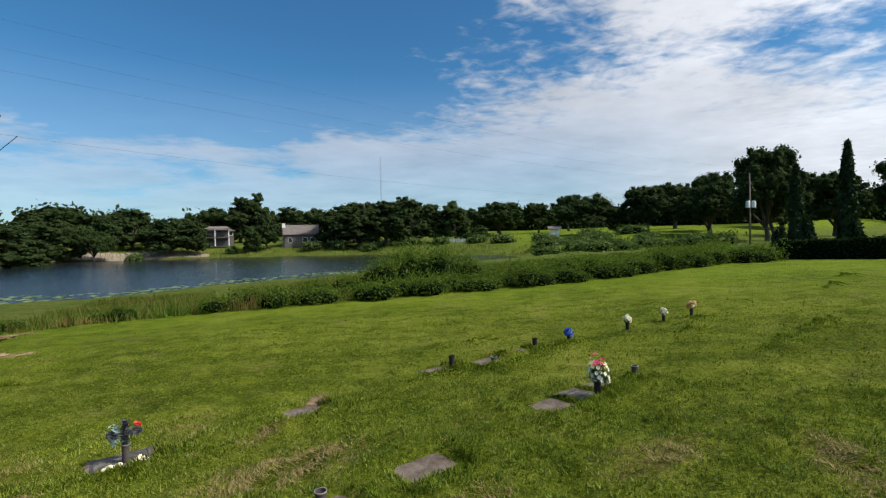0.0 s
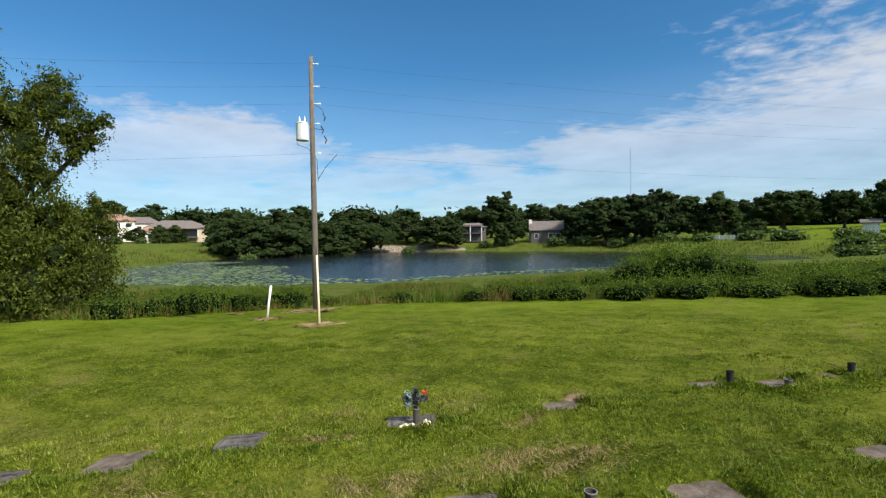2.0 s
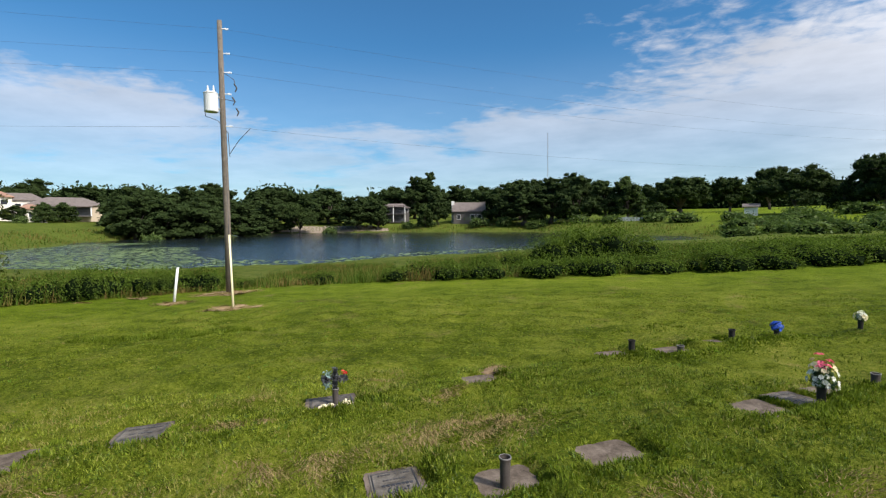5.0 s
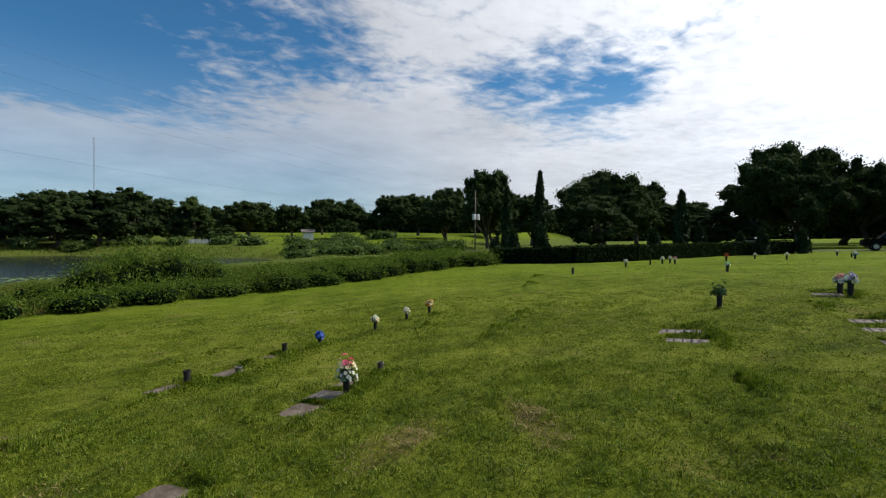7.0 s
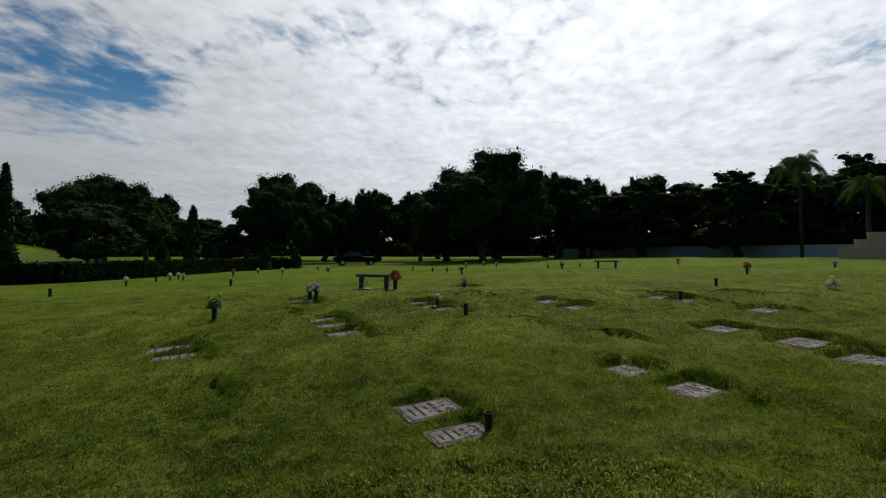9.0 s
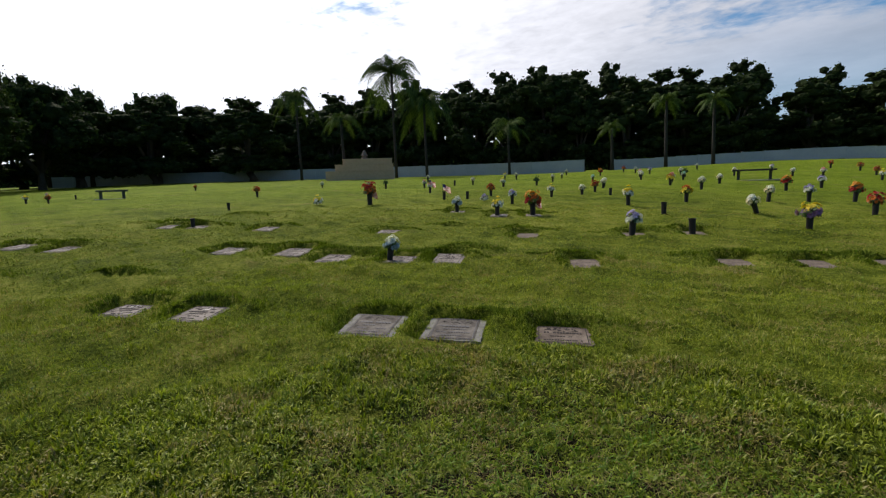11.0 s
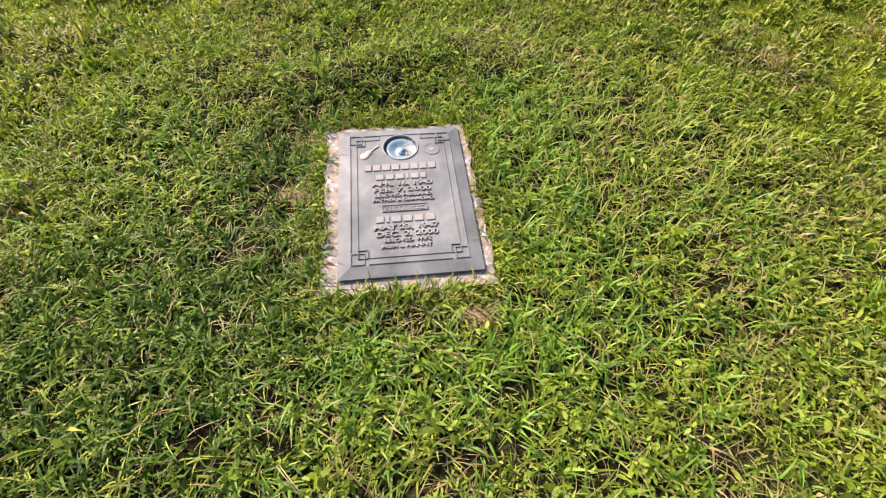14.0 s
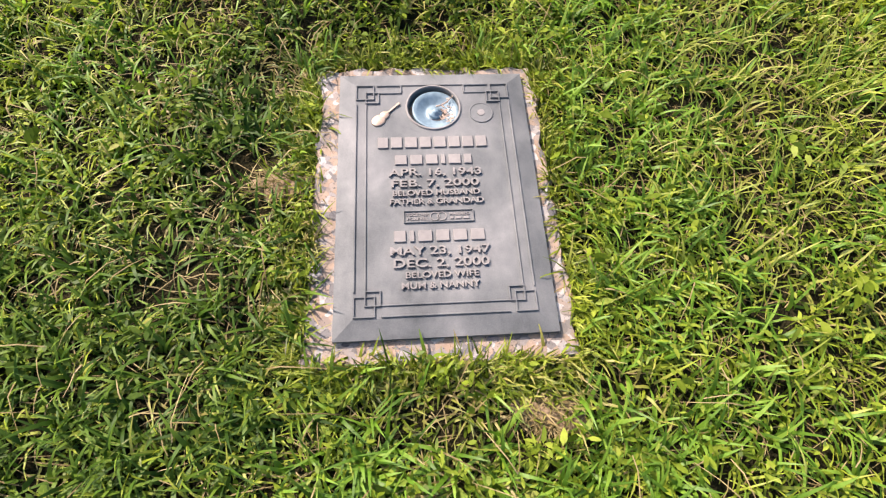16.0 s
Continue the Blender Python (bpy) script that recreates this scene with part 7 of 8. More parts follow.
hedge([(20.2, 31.2), (22.6, 25.2), (27.5, 24.3), (33.0, 24.8), (38.5, 25.2), (43.0, 24.9)], 1.1, 1.15, "long clipped dark green box hedge at the lawn's edge")
hedge([(43.8, 24.4), (46.9, 23.6)], 1.1, 1.2, "short block of clipped dark green hedge")
hedge([(0.1, -74.2), (-4.7, -77.0)], 1.6, 1.2, "low clipped green hedge far across the lawn", "shrub", 0.14)
hedge([(-5.6, -77.3), (-16.0, -77.6)], 2.0, 1.5, "clipped green hedge far across the lawn", "shrub", 0.14)


def palm(x, y, h, spread, label, fronds=15, droop=1.0, mat="palm"):
    rng = np.random.default_rng(int(abs(x * 3 + y * 5)))
    top = empty("palm_tree", on_ground(x, y), label, "palm tree", "palms before the woodland")
    bm = bmesh.new()
    stem = h - spread * 0.25
    add_tube(bm, [(0, 0, -0.3), (0.06, 0, stem * 0.3), (0.10, 0.05, stem * 0.7), (0.10, 0.05, stem)], [0.24, 0.19, 0.17, 0.15], 10)
    part("trunk", bm, M["palm_bark"], top, smooth=True)
    for k in range(fronds):
        a = 2.39996 * k + rng.uniform(-0.2, 0.2)
        lift = rng.uniform(0.15, 1.25)
        ln = spread * rng.uniform(0.85, 1.1)
        t = np.linspace(0, 1, 13)
        out = ln * (t - 0.12 * t * t) * math.cos(lift * 0.75)
        z = stem + ln * (t * math.sin(lift) - droop * (0.55 + 0.35 * (1.3 - lift)) * t ** 2.2)
        mid = np.stack([0.10 + out * math.cos(a), 0.05 + out * math.sin(a), z], 1)
        pieces = []
        side = np.array([-math.sin(a), math.cos(a), 0])
        for j in range(1, 13):
            way = mid[j] - mid[j - 1]
            for sub in (0.0, 0.33, 0.66):
                at = mid[j - 1] + way * sub
                leaf = ln * 0.30 * math.sin(math.pi * min(0.97, (j + sub) / 13 * 0.92 + 0.08)) + 0.08
                for s in (-1, 1):
                    tip = at + s * side * leaf * 0.72 + way * 0.9 + np.array([0, 0, -leaf * 0.55 * rng.uniform(0.7, 1.2)])
                    pieces.append([at - way * 0.10, at + way * 0.16, tip, (at + tip) / 2 - way * 0.08])
        sheet("frond", [np.array(pieces)], None, M[mat], top)


for x, y, h, s in ((54.8, -45.0, 16.4, 6.4), (69, -37.5, 13.5, 4.2), (53.0, -35.2, 8.6, 3.2), (51.5, -48.0, 11.8, 5.4), (44.8, -58.5, 8.0, 4.4), (29.8, -61.0, 6.0, 2.6), (24.2, -64.0, 9.0, 2.8), (19.5, -66.5, 8.5, 2.8)):
    palm(x, y, h, s, "feather palm with a smooth grey trunk before the dark woodland", 26 if h > 11 else 15, 1.25 if h > 11 else 1.0)


# ---------------------------------------------------------------- shrubs and marsh between the lawn and the water
def shrub_kind(seed, w, h, leaf, size, n, label, upright=0.0):
    rng = np.random.default_rng(seed)
    top = empty("shrub", Matrix(), label, "shrub", "lakeside shrubs")
    faces, heart = [], bmesh.new()
    for k in range(7):
        a, f = 2.4 * k, math.sqrt(k / 7)
        c = np.array([w * 0.30 * f * math.cos(a), w * 0.30 * f * math.sin(a), h * (0.52 - 0.2 * f + rng.uniform(-0.08, 0.1))])
        s = np.array([w * 0.26, w * 0.26, h * 0.46]) * rng.uniform(0.8, 1.15)
        d = rng.normal(size=(n // 7, 3))
        d /= np.linalg.norm(d, axis=1, keepdims=True)
        p = c + d * s * rng.uniform(0.78, 1.10, (len(d), 1))
        p[:, 2] = np.maximum(p[:, 2], 0.02)
        faces.append(rhombs(p, size, rng, 1.0 + upright, -upright * 2, facing=d * 0.7 + (0, 0, 0.3)))
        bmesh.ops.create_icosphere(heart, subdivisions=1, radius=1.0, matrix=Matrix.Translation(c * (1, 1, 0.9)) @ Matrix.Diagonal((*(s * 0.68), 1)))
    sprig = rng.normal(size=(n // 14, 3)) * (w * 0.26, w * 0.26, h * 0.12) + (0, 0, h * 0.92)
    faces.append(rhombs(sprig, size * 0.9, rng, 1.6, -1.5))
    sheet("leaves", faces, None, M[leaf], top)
    # near-black core in place of the shade inside the bush
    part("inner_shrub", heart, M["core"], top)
    return top


SHRUBS = {
    "vine": (shrub_kind(1, 3.2, 1.8, "shrub", 0.052, 3300, "dense mound of vines and shrubs at the lawn's edge"), 3.2, 1.8),
    "tall": (shrub_kind(2, 3.4, 2.8, "shrub", 0.046, 4600, "tall feathery green shrub by the water", 0.6), 3.4, 2.8),
    "low": (shrub_kind(3, 2.6, 1.1, "shrub", 0.042, 2600, "low leafy bush in the lakeside growth", 0.2), 2.6, 1.1),
    "far": (shrub_kind(4, 4.0, 1.8, "willow", 0.19, 1100, "rounded bush on the far shore"), 4.0, 1.8),
}


def grow(kind, x, y, w, h):
    ob, kw, kh = SHRUBS[kind]
    m = Matrix.Translation((x, y, ground_z(x, y) - 0.05)) @ Matrix.Rotation(placed.uniform(0, 6.28), 4, "Z") @ Matrix.Diagonal((w / kw, w / kw, h / kh, 1))
    copy_thing(ob, m)


EDGE = [(-60, -8), (-36, 4.0), (-29.4, 6.1), (-21.2, 9.4), (-15.9, 15.0), (-10.2, 17.8), (-4.1, 19.6), (2.0, 21.5), (9.5, 25.6), (18.5, 30.2), (19.6, 36.0)]


def along(a, b, rows, kind, w, h, gap, first):
    """Plants along the lawn's edge from EDGE[a] to EDGE[b], in rows towards the water."""
    for (px, py), (qx, qy) in zip(EDGE[a:b], EDGE[a + 1:b + 1]):
        run = math.hypot(qx - px, qy - py)
        n = max(1, int(run / gap))
        for r in range(rows):
            for k in range(n):
                f = (k + 0.5 * (r % 2) + placed.uniform(-0.2, 0.2)) / n
                o = first + r * w * 0.62 + placed.uniform(-0.2, 0.3)
                x, y = px + (qx - px) * f - (qy - py) / run * o, py + (qy - py) * f + (qx - px) / run * o
                grow(kind, x, y, w * placed.uniform(0.85, 1.2), h * placed.uniform(0.8, 1.2))


along(3, 4, 2, "low", 2.0, 1.0, 1.5, 1.0)
along(4, 5, 1, "low", 1.6, 0.45, 2.2, 1.4)
along(5, 6, 2, "low", 2.0, 0.75, 1.7, 0.4)
along(6, 7, 3, "low", 2.2, 0.85, 1.7, -0.4)
along(7, 9, 4, "vine", 2.6, 0.98, 2.0, -0.9)
for x, y, w, h in ((-4.4, 22.4, 2.6, 1.9), (-3.0, 23.0, 2.8, 2.35), (-1.6, 23.4, 2.8, 2.3), (-6.0, 22.2, 2.0, 1.2), (-0.2, 24.0, 2.4, 1.8), (-3.4, 24.6, 2.8, 2.3), (16.0, 31.8, 3.0, 1.5), (17.8, 33.6, 2.8, 1.4), (12.4, 30.4, 3.0, 1.35), (-19.6, 11.5, 1.5, 1.35), (-18.3, 13.3, 1.6, 1.0), (-8.6, 19.7, 1.8, 0.95), (-7.0, 20.4, 1.9, 1.15), (-13.4, 17.4, 1.4, 0.7)):
    grow("tall", x, y, w, h)
for k in range(20):
    f = placed.random()
    grow("vine", 3 + 17 * f + placed.uniform(-2, 2), 29 + 14 * f + placed.uniform(0, 7), placed.uniform(2.6, 4.2), placed.uniform(0.3, 0.45))
for k in range(30):
    grow("far", placed.uniform(14, 42), placed.uniform(62, 118), placed.uniform(3.5, 7.0), placed.uniform(1.0, 1.9))
for x, y, w, h in ((-82, 121, 5, 2.4), (-64, 137, 4, 2.0), (-58, 139, 5, 1.8), (-42, 140, 6, 2.4), (-34, 139, 5, 2.6), (-24, 139, 6, 2.4), (-12, 137, 6, 2.4), (-4, 134, 6, 2.0), (6, 128, 6, 2.0), (12, 124, 7, 2.2), (22, 122, 6, 1.8), (-95, 108, 5, 2.0), (-101, 96, 5, 2.4), (-98, 86, 5, 2.6), (-92, 72, 5, 2.2), (-128, 62, 4, 1.8), (-131, 70, 3, 1.6), (34, 121, 8, 2), (42, 116, 8, 2)):
    grow("far", x, y, w, h)
for ob, *_ in SHRUBS.values():
    for o in (*ob.children_recursive, ob):
        bpy.data.objects.remove(o)


def combed(x, y, rng):
    """Headings that swirl from tuft to tuft."""
    return 4.2 * (np.sin(3.1 * x + 1.9 * np.sin(2.3 * y)) + np.sin(2.7 * y - 1.6 * np.sin(3.4 * x + 1.0))) + rng.normal(size=len(x)) * 0.9


def spikes(x, y, z, height, width, rng, bend=0.6, flatten=0.15):
    """Blades of one leaning triangle each: (n, 3, 3)."""
    a = combed(x, y, rng)
    lean = np.clip(np.abs(rng.normal(size=len(x))) * bend + flatten, 0, 1.3)
    t = a + rng.uniform(-0.9, 0.9, len(x)) + np.pi / 2
    u = np.stack([np.cos(t), np.sin(t), 0 * t], 1) * (np.asarray(width) * 0.5 + 0 * t)[:, None]
    root = np.stack([x, y, z], 1)
    tip = root + np.stack([np.cos(a) * np.sin(lean), np.sin(a) * np.sin(lean), np.cos(lean)], 1) * height[:, None]
    return np.stack([root - u, root + u, tip], 1)


def ribbons(x, y, z, height, width, rng, bend=0.5, segments=2, flatten=0.0, wild=False, heading=None):
    """Blades rooted at x, y, z: (n, segments + 1, 2, 3), narrowing to a tip and bending over."""
    n = len(x)
    a = heading if heading is not None else rng.uniform(0, 2 * np.pi, n) if wild else combed(x, y, rng)
    lean = np.abs(rng.normal(size=n)) * bend + flatten
    turn = a + rng.uniform(-0.9, 0.9, n) + np.pi / 2
    rails = np.empty((n, segments + 1, 2, 3))
    for k in range(segments + 1):
        t = k / segments
        ang = np.clip(lean * (0.35 + 1.1 * t), 0, 1.75)
        out, up_ = height * t * np.sin(ang), height * t * np.cos(ang)
        half = width * 0.5 * (1 - t) ** 0.6 * (1.0 if k else 0.7) + 0.0004
        cx, cy, cz = x + out * np.cos(a), y + out * np.sin(a), z + np.maximum(up_, 0.004)
        rails[:, k, 0] = np.stack([cx - half * np.cos(turn), cy - half * np.sin(turn), cz], 1)
        rails[:, k, 1] = np.stack([cx + half * np.cos(turn), cy + half * np.sin(turn), cz], 1)
    return rails


rng = np.random.default_rng(77)


def band(count, inner, outer, a, b):
    """Random points between two distances beyond the lawn's edge."""
    seg = rng.integers(a, b, count)
    p, q = np.array(EDGE)[seg], np.array(EDGE)[seg + 1]
    f, o = rng.uniform(0, 1, count)[:, None], rng.uniform(inner, outer, count)[:, None]
    d = q - p
    d /= np.linalg.norm(d, axis=1, keepdims=True)
    at = p + (q - p) * f + np.stack([-d[:, 1], d[:, 0]], 1) * o
    return at[:, 0], at[:, 1]


x, y = band(80000, 0.0, 15.0, 2, 9)
keep = lake_distance(x, y) > -0.6
x, y = x[keep], y[keep]
tall = 0.30 + 0.42 * np.clip(0.5 + 0.5 * np.sin(0.5 * x + 0.8 * np.sin(0.6 * y)), 0, 1)
tall *= np.clip(lake_distance(x, y) / 15.0, 0.40, 1.0)
tagged(sheet("marsh_grass", [spikes(x, y, land(x, y), tall * rng.uniform(0.6, 1.3, len(x)), 0.035, rng, 0.5, 0.1)], None, M["marsh"]), "tall green marsh grass and reeds along the shore", "marsh grass", kind="stuff")
# far banks of the lake
ring = []
for (ax, ay), (bx, by) in zip(LAKE, LAKE[1:] + LAKE[:1]):
    n = int(math.hypot(bx - ax, by - ay) * 26)
    f, o = rng.uniform(0, 1, n), rng.uniform(-0.5, 9.0, n)
    ln = math.hypot(bx - ax, by - ay)
    ring.append(np.stack([ax + (bx - ax) * f + (by - ay) / ln * o, ay + (by - ay) * f - (bx - ax) / ln * o], 1))
ring = np.concatenate(ring)
keep = (lake_distance(ring[:, 0], ring[:, 1]) > -0.8) & (np.hypot(ring[:, 0], ring[:, 1]) > 50) & ~((ring[:, 0] > -40) & (ring[:, 1] < 92))
ring = ring[keep]
tagged(strips("shore_grass", ribbons(ring[:, 0], ring[:, 1], land(ring[:, 0], ring[:, 1]), rng.uniform(0.4, 1.0, len(ring)), 0.16, rng, 0.35, 1), M["marsh"]), "rough green grass along the far shore", "marsh grass", kind="stuff")


def lily_pads():
    """Floating round leaves, each with a notch, thick by the near shore and to the west."""
    n = 12000
    west = rng.random(n) < 0.72
    px = np.where(west, rng.uniform(-86, -36, n), rng.uniform(-46, -6, n))
    py = np.where(west, rng.uniform(22, 66, n), rng.uniform(24, 66, n))
    d = lake_distance(px, py)
    open_w = 0.5 + 0.5 * np.sin(0.21 * px + 1.3 * np.sin(0.17 * py))
    keep = (d < 0.2) & np.where(west, (py < 34 + 0.42 * (-36 - px) + 8 * open_w) & (rng.random(n) < 0.45 + 0.5 * open_w), d > -8.0 + 3.5 * open_w)
    px, py = px[keep], py[keep]
    r = rng.uniform(0.12, 0.30, len(px))
    a0 = rng.uniform(0, 6.28, len(px))
    pts = []
    for k in range(8):
        a = a0 + 0.25 + k * (5.8 / 7)
        pts.append(np.stack([px + r * np.cos(a), py + r * np.sin(a), np.full(len(px), WATER + 0.012) + rng.uniform(0, 0.02, len(px))], 1))
    return tagged(sheet("lily_pads", [np.stack(pts, 1)], None, M["lily"]), "green lily pads floating on the lake", "lily pads", kind="stuff")


lily_pads()


def bare_patch(x, y, w, l, turn, mat, label):
    r = random.Random(int(abs(x * 9 + y * 5)))
    f, v = [r.uniform(0, 6.28) for _ in range(3)], [(0, 0)]
    for k in range(44):
        a = 2 * math.pi * k / 44
        s = 0.80 + 0.10 * math.sin(2 * a + f[0]) + 0.06 * math.sin(5 * a + f[1]) + 0.05 * math.sin(9 * a + f[2]) + r.uniform(-0.08, 0.08)
        v.append(((w / 2) * math.cos(a) * s, (l / 2) * math.sin(a) * s))
    t = radians(turn)
    pts = [(x + px * math.cos(t) - py * math.sin(t), y + px * math.sin(t) + py * math.cos(t)) for px, py in v]
    ob = mesh_object("bare_patch", [(px, py, ground_z(px, py) + (0.016 if k == 0 else 0.008)) for k, (px, py) in enumerate(pts)], [(0, k, k % 44 + 1) for k in range(1, 45)], mat)
    return tagged(ob, label, "bare patch", kind="structure")


BARE = [(-2.4, 3.5, 1.7, 0.9, 40, "straw_soil"), (-3.4, 2.5, 1.3, 0.6, 25, "straw_soil"), (-0.9, 2.6, 1.0, 0.6, 60, "straw_soil"), (0.5, 3.3, 1.3, 0.6, 30, "straw_soil"), (-4.7, 1.6, 1.5, 0.5, 20, "straw_soil"), (1.7, 3.0, 1.2, 0.5, 70, "straw_soil"), (-15.2, 13.7, 2.6, 2.0, 30, "tan_soil"), (-11.4, 10.1, 1.7, 1.4, 35, "tan_soil"), (-14.4, 10.85, 1.4, 1.2, 30, "straw_soil"), (-4.55, 3.05, 1.0, 0.22, 20, "straw_soil"), (-2.9, 4.35, 0.7, 0.25, 60, "straw_soil"), (-2.62, 5.35, 0.4, 0.3, 20, "soil"), (-17.6, 12.0, 0.9, 0.5, 10, "tan_soil"), (-14.6, 10.8, 0.9, 0.6, 10, "tan_soil"), (-18.4, 10.6, 0.8, 0.35, 10, "straw_soil"), (-0.035, -2.165, 0.15, 0.10, 40, "soil"), (-0.70, -2.06, 0.16, 0.08, 30, "soil")]
for x, y, w, l, turn, mat in BARE:
    if mat != "straw_soil":
        bare_patch(x, y, w, l, turn, M[mat], "patch of bare brown soil and dead grass in the lawn")


# ---------------------------------------------------------------- the lawn's blades, thick underfoot and thinning outwards
def clear_of_stones(x, y, margin=0.0):
    ok = np.ones(len(x), bool)
    for sx, sy, hw, hl, turn in STONES:
        near = np.hypot(x - sx, y - sy) < hw + hl + 0.2
        if near.any():
            t = radians(turn)
            u, v = (x - sx) * math.cos(t) + (y - sy) * math.sin(t), -(x - sx) * math.sin(t) + (y - sy) * math.cos(t)
            ok &= ~((np.abs(u) < hw + margin) & (np.abs(v) < hl + margin))
    return ok


STONES.append((-0.306, -2.321, 0.246, 0.340, TURN))


def on_lawn(x, y):
    """Inside the mown lawn: on the near side of its edge."""
    e = np.array(EDGE)
    ok = np.ones(len(x), bool)
    for (ax, ay), (bx, by) in zip(e, e[1:]):
        span = (x >= min(ax, bx)) & (x < max(ax, bx))
        f = (x - ax) / (bx - ax)
        ok &= ~(span & (y > ay + (by - ay) * f))
    return ok


def scatter(count, r0, r1, centre=CENTRE):
    r = np.sqrt(rng.uniform(r0 * r0, r1 * r1, count))
    a = rng.uniform(0, 2 * np.pi, count)
    x, y = centre[0] + r * np.cos(a), centre[1] + r * np.sin(a)
    ok = clear_of_stones(x, y, -0.012) & on_lawn(x, y)
    for bx, by, w, l, turn, _ in BARE:
        t = radians(turn)
        u, v = (x - bx) * math.cos(t) + (y - by) * math.sin(t), -(x - bx) * math.sin(t) + (y - by) * math.cos(t)
        ok &= ~(((u / (w / 2)) ** 2 + (v / (l / 2)) ** 2 < 0.8) & (rng.random(count) < 0.72))
    return x[ok], y[ok]


def clumpy(x, y, s):
    """A patchy measure from 0 to 1."""
    v = np.sin(x * s + 1.7 * np.sin(y * s * 0.7)) * np.sin(y * s * 1.13 + 1.3 * np.sin(x * s * 0.6 + 2.0)) + 0.5 * np.sin(2.7 * s * x - 1.9 * s * y)
    return np.clip(0.5 + 0.36 * v, 0, 1)


HERO = (-0.35, -2.35)


def turf_height(x, y):
    """How long the turf has grown: tufted at several scales."""
    return 0.20 + 0.7 * clumpy(x, y, 2.1) * clumpy(x + 1.7, y - 0.6, 6.3) + 0.7 * clumpy(x, y, 13.0) * clumpy(x + 0.9, y + 1.1, 5.1) + 0.9 * np.clip(clumpy(x - 4.0, y + 2.0, 1.1) - 0.62, 0, 1)


def memorial_frame(x, y):
    """Across and along the memorial, as one reads it."""
    t = radians(TURN)
    return (x + 0.302) * math.cos(t) + (y + 2.318) * math.sin(t), -(x + 0.302) * math.sin(t) + (y + 2.318) * math.cos(t)


def ovals(centres, length, rng, ratio=0.5, tilt=0.6, heading=None):
    """Small oval leaves, each a six-cornered piece that lies more or less flat: (n, 6, 3)."""
    n = len(centres)
    up_ = np.stack([rng.normal(size=n) * tilt, rng.normal(size=n) * tilt, np.ones(n)], 1)
    up_ /= np.linalg.norm(up_, axis=1, keepdims=True)
    h = rng.uniform(0, 2 * np.pi, n) if heading is None else heading
    b = np.stack([np.cos(h), np.sin(h), 0 * h], 1)
    b -= (b * up_).sum(1, keepdims=True) * up_
    b /= np.linalg.norm(b, axis=1, keepdims=True)
    c = np.cross(up_, b)
    ln = (length * rng.uniform(0.6, 1.35, n) * 0.5)[:, None]
    w = ln * ratio * rng.uniform(0.8, 1.2, (n, 1))
    droop = np.array((0, 0, 1.0)) * ln * 0.35
    return np.stack([centres - b * ln - droop * 0.4, centres - b * ln * 0.40 + c * w, centres + b * ln * 0.35 + c * w * 0.85, centres + b * ln - droop, centres + b * ln * 0.35 - c * w * 0.85, centres - b * ln * 0.40 - c * w], 1)


def rich_in(u, v, spots):
    """How far a place lies inside soft patches, given as (u, v, half width, half length, weight)."""
    return sum(k * np.exp(-((u - a) / p) ** 2 - ((v - b) / q) ** 2) for a, b, p, q, k in spots)


# soil shows through in these places round the memorial
GAPS = ((-0.395, 0.058, 0.055, 0.035, 1.0), (-0.47, -0.16, 0.075, 0.050, 1.0), (-0.33, -0.22, 0.05, 0.04, 0.7), (0.00, 0.445, 0.12, 0.030, 0.9), (-0.016, -0.435, 0.055, 0.030, 1.1), (0.275, -0.05, 0.020, 0.20, 0.7), (0.10, -0.385, 0.10, 0.020, 0.7), (-0.60, 0.10, 0.06, 0.03, 0.6), (0.62, 0.22, 0.05, 0.03, 0.6), (0.80, -0.15, 0.06, 0.03, 0.5))
# SHADY: dark-leaved growth, whose dark colour also stands for shade in the hollows
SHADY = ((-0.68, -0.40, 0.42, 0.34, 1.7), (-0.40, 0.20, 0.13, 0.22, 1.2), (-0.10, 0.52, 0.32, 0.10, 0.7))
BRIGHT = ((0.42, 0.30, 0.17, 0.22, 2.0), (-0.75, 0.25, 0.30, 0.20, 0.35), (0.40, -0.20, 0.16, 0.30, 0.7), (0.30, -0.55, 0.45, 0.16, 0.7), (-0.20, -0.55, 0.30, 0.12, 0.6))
COMBED = ((-0.95, 0.45, 0.40, 0.30, 0.45), (0.78, 0.32, 0.34, 0.30, 1.0), (0.62, -0.05, 0.20, 0.25, 0.6), (1.15, 0.0, 0.4, 0.5, 0.5))


def sward(count, r0, r1, thin=0.0):
    """Random places round the memorial that no stone and no gap takes up, with their place on it and their height in the turf."""
    x, y = scatter(count, r0, r1, HERO)
    u, v = memorial_frame(x, y)
    open_ = rng.random(len(x)) > 1.15 * rich_in(u, v, GAPS) + thin * np.clip(1.25 - 2.2 * clumpy(x + 0.3, y, 17.0) * (0.6 + clumpy(x, y + 0.7, 7.0)), 0, 1)
    r = np.hypot(x - HERO[0], y - HERO[1])
    open_ &= rng.random(len(x)) < np.clip((r1 - r) / (0.35 * r1), 0, 1)
    return x[open_], y[open_], u[open_], v[open_]


def mound(x, y):
    """The lumpy top of the growth, in metres over the soil."""
    return 0.008 + 0.050 * clumpy(x, y, 17.0) * clumpy(x + 1.1, y - 0.4, 8.0) ** 0.5 + 0.026 * clumpy(x - 0.7, y + 0.2, 31.0)


# dead thatch on the soil
x, y = scatter(9000, 0.0, 1.7, HERO)
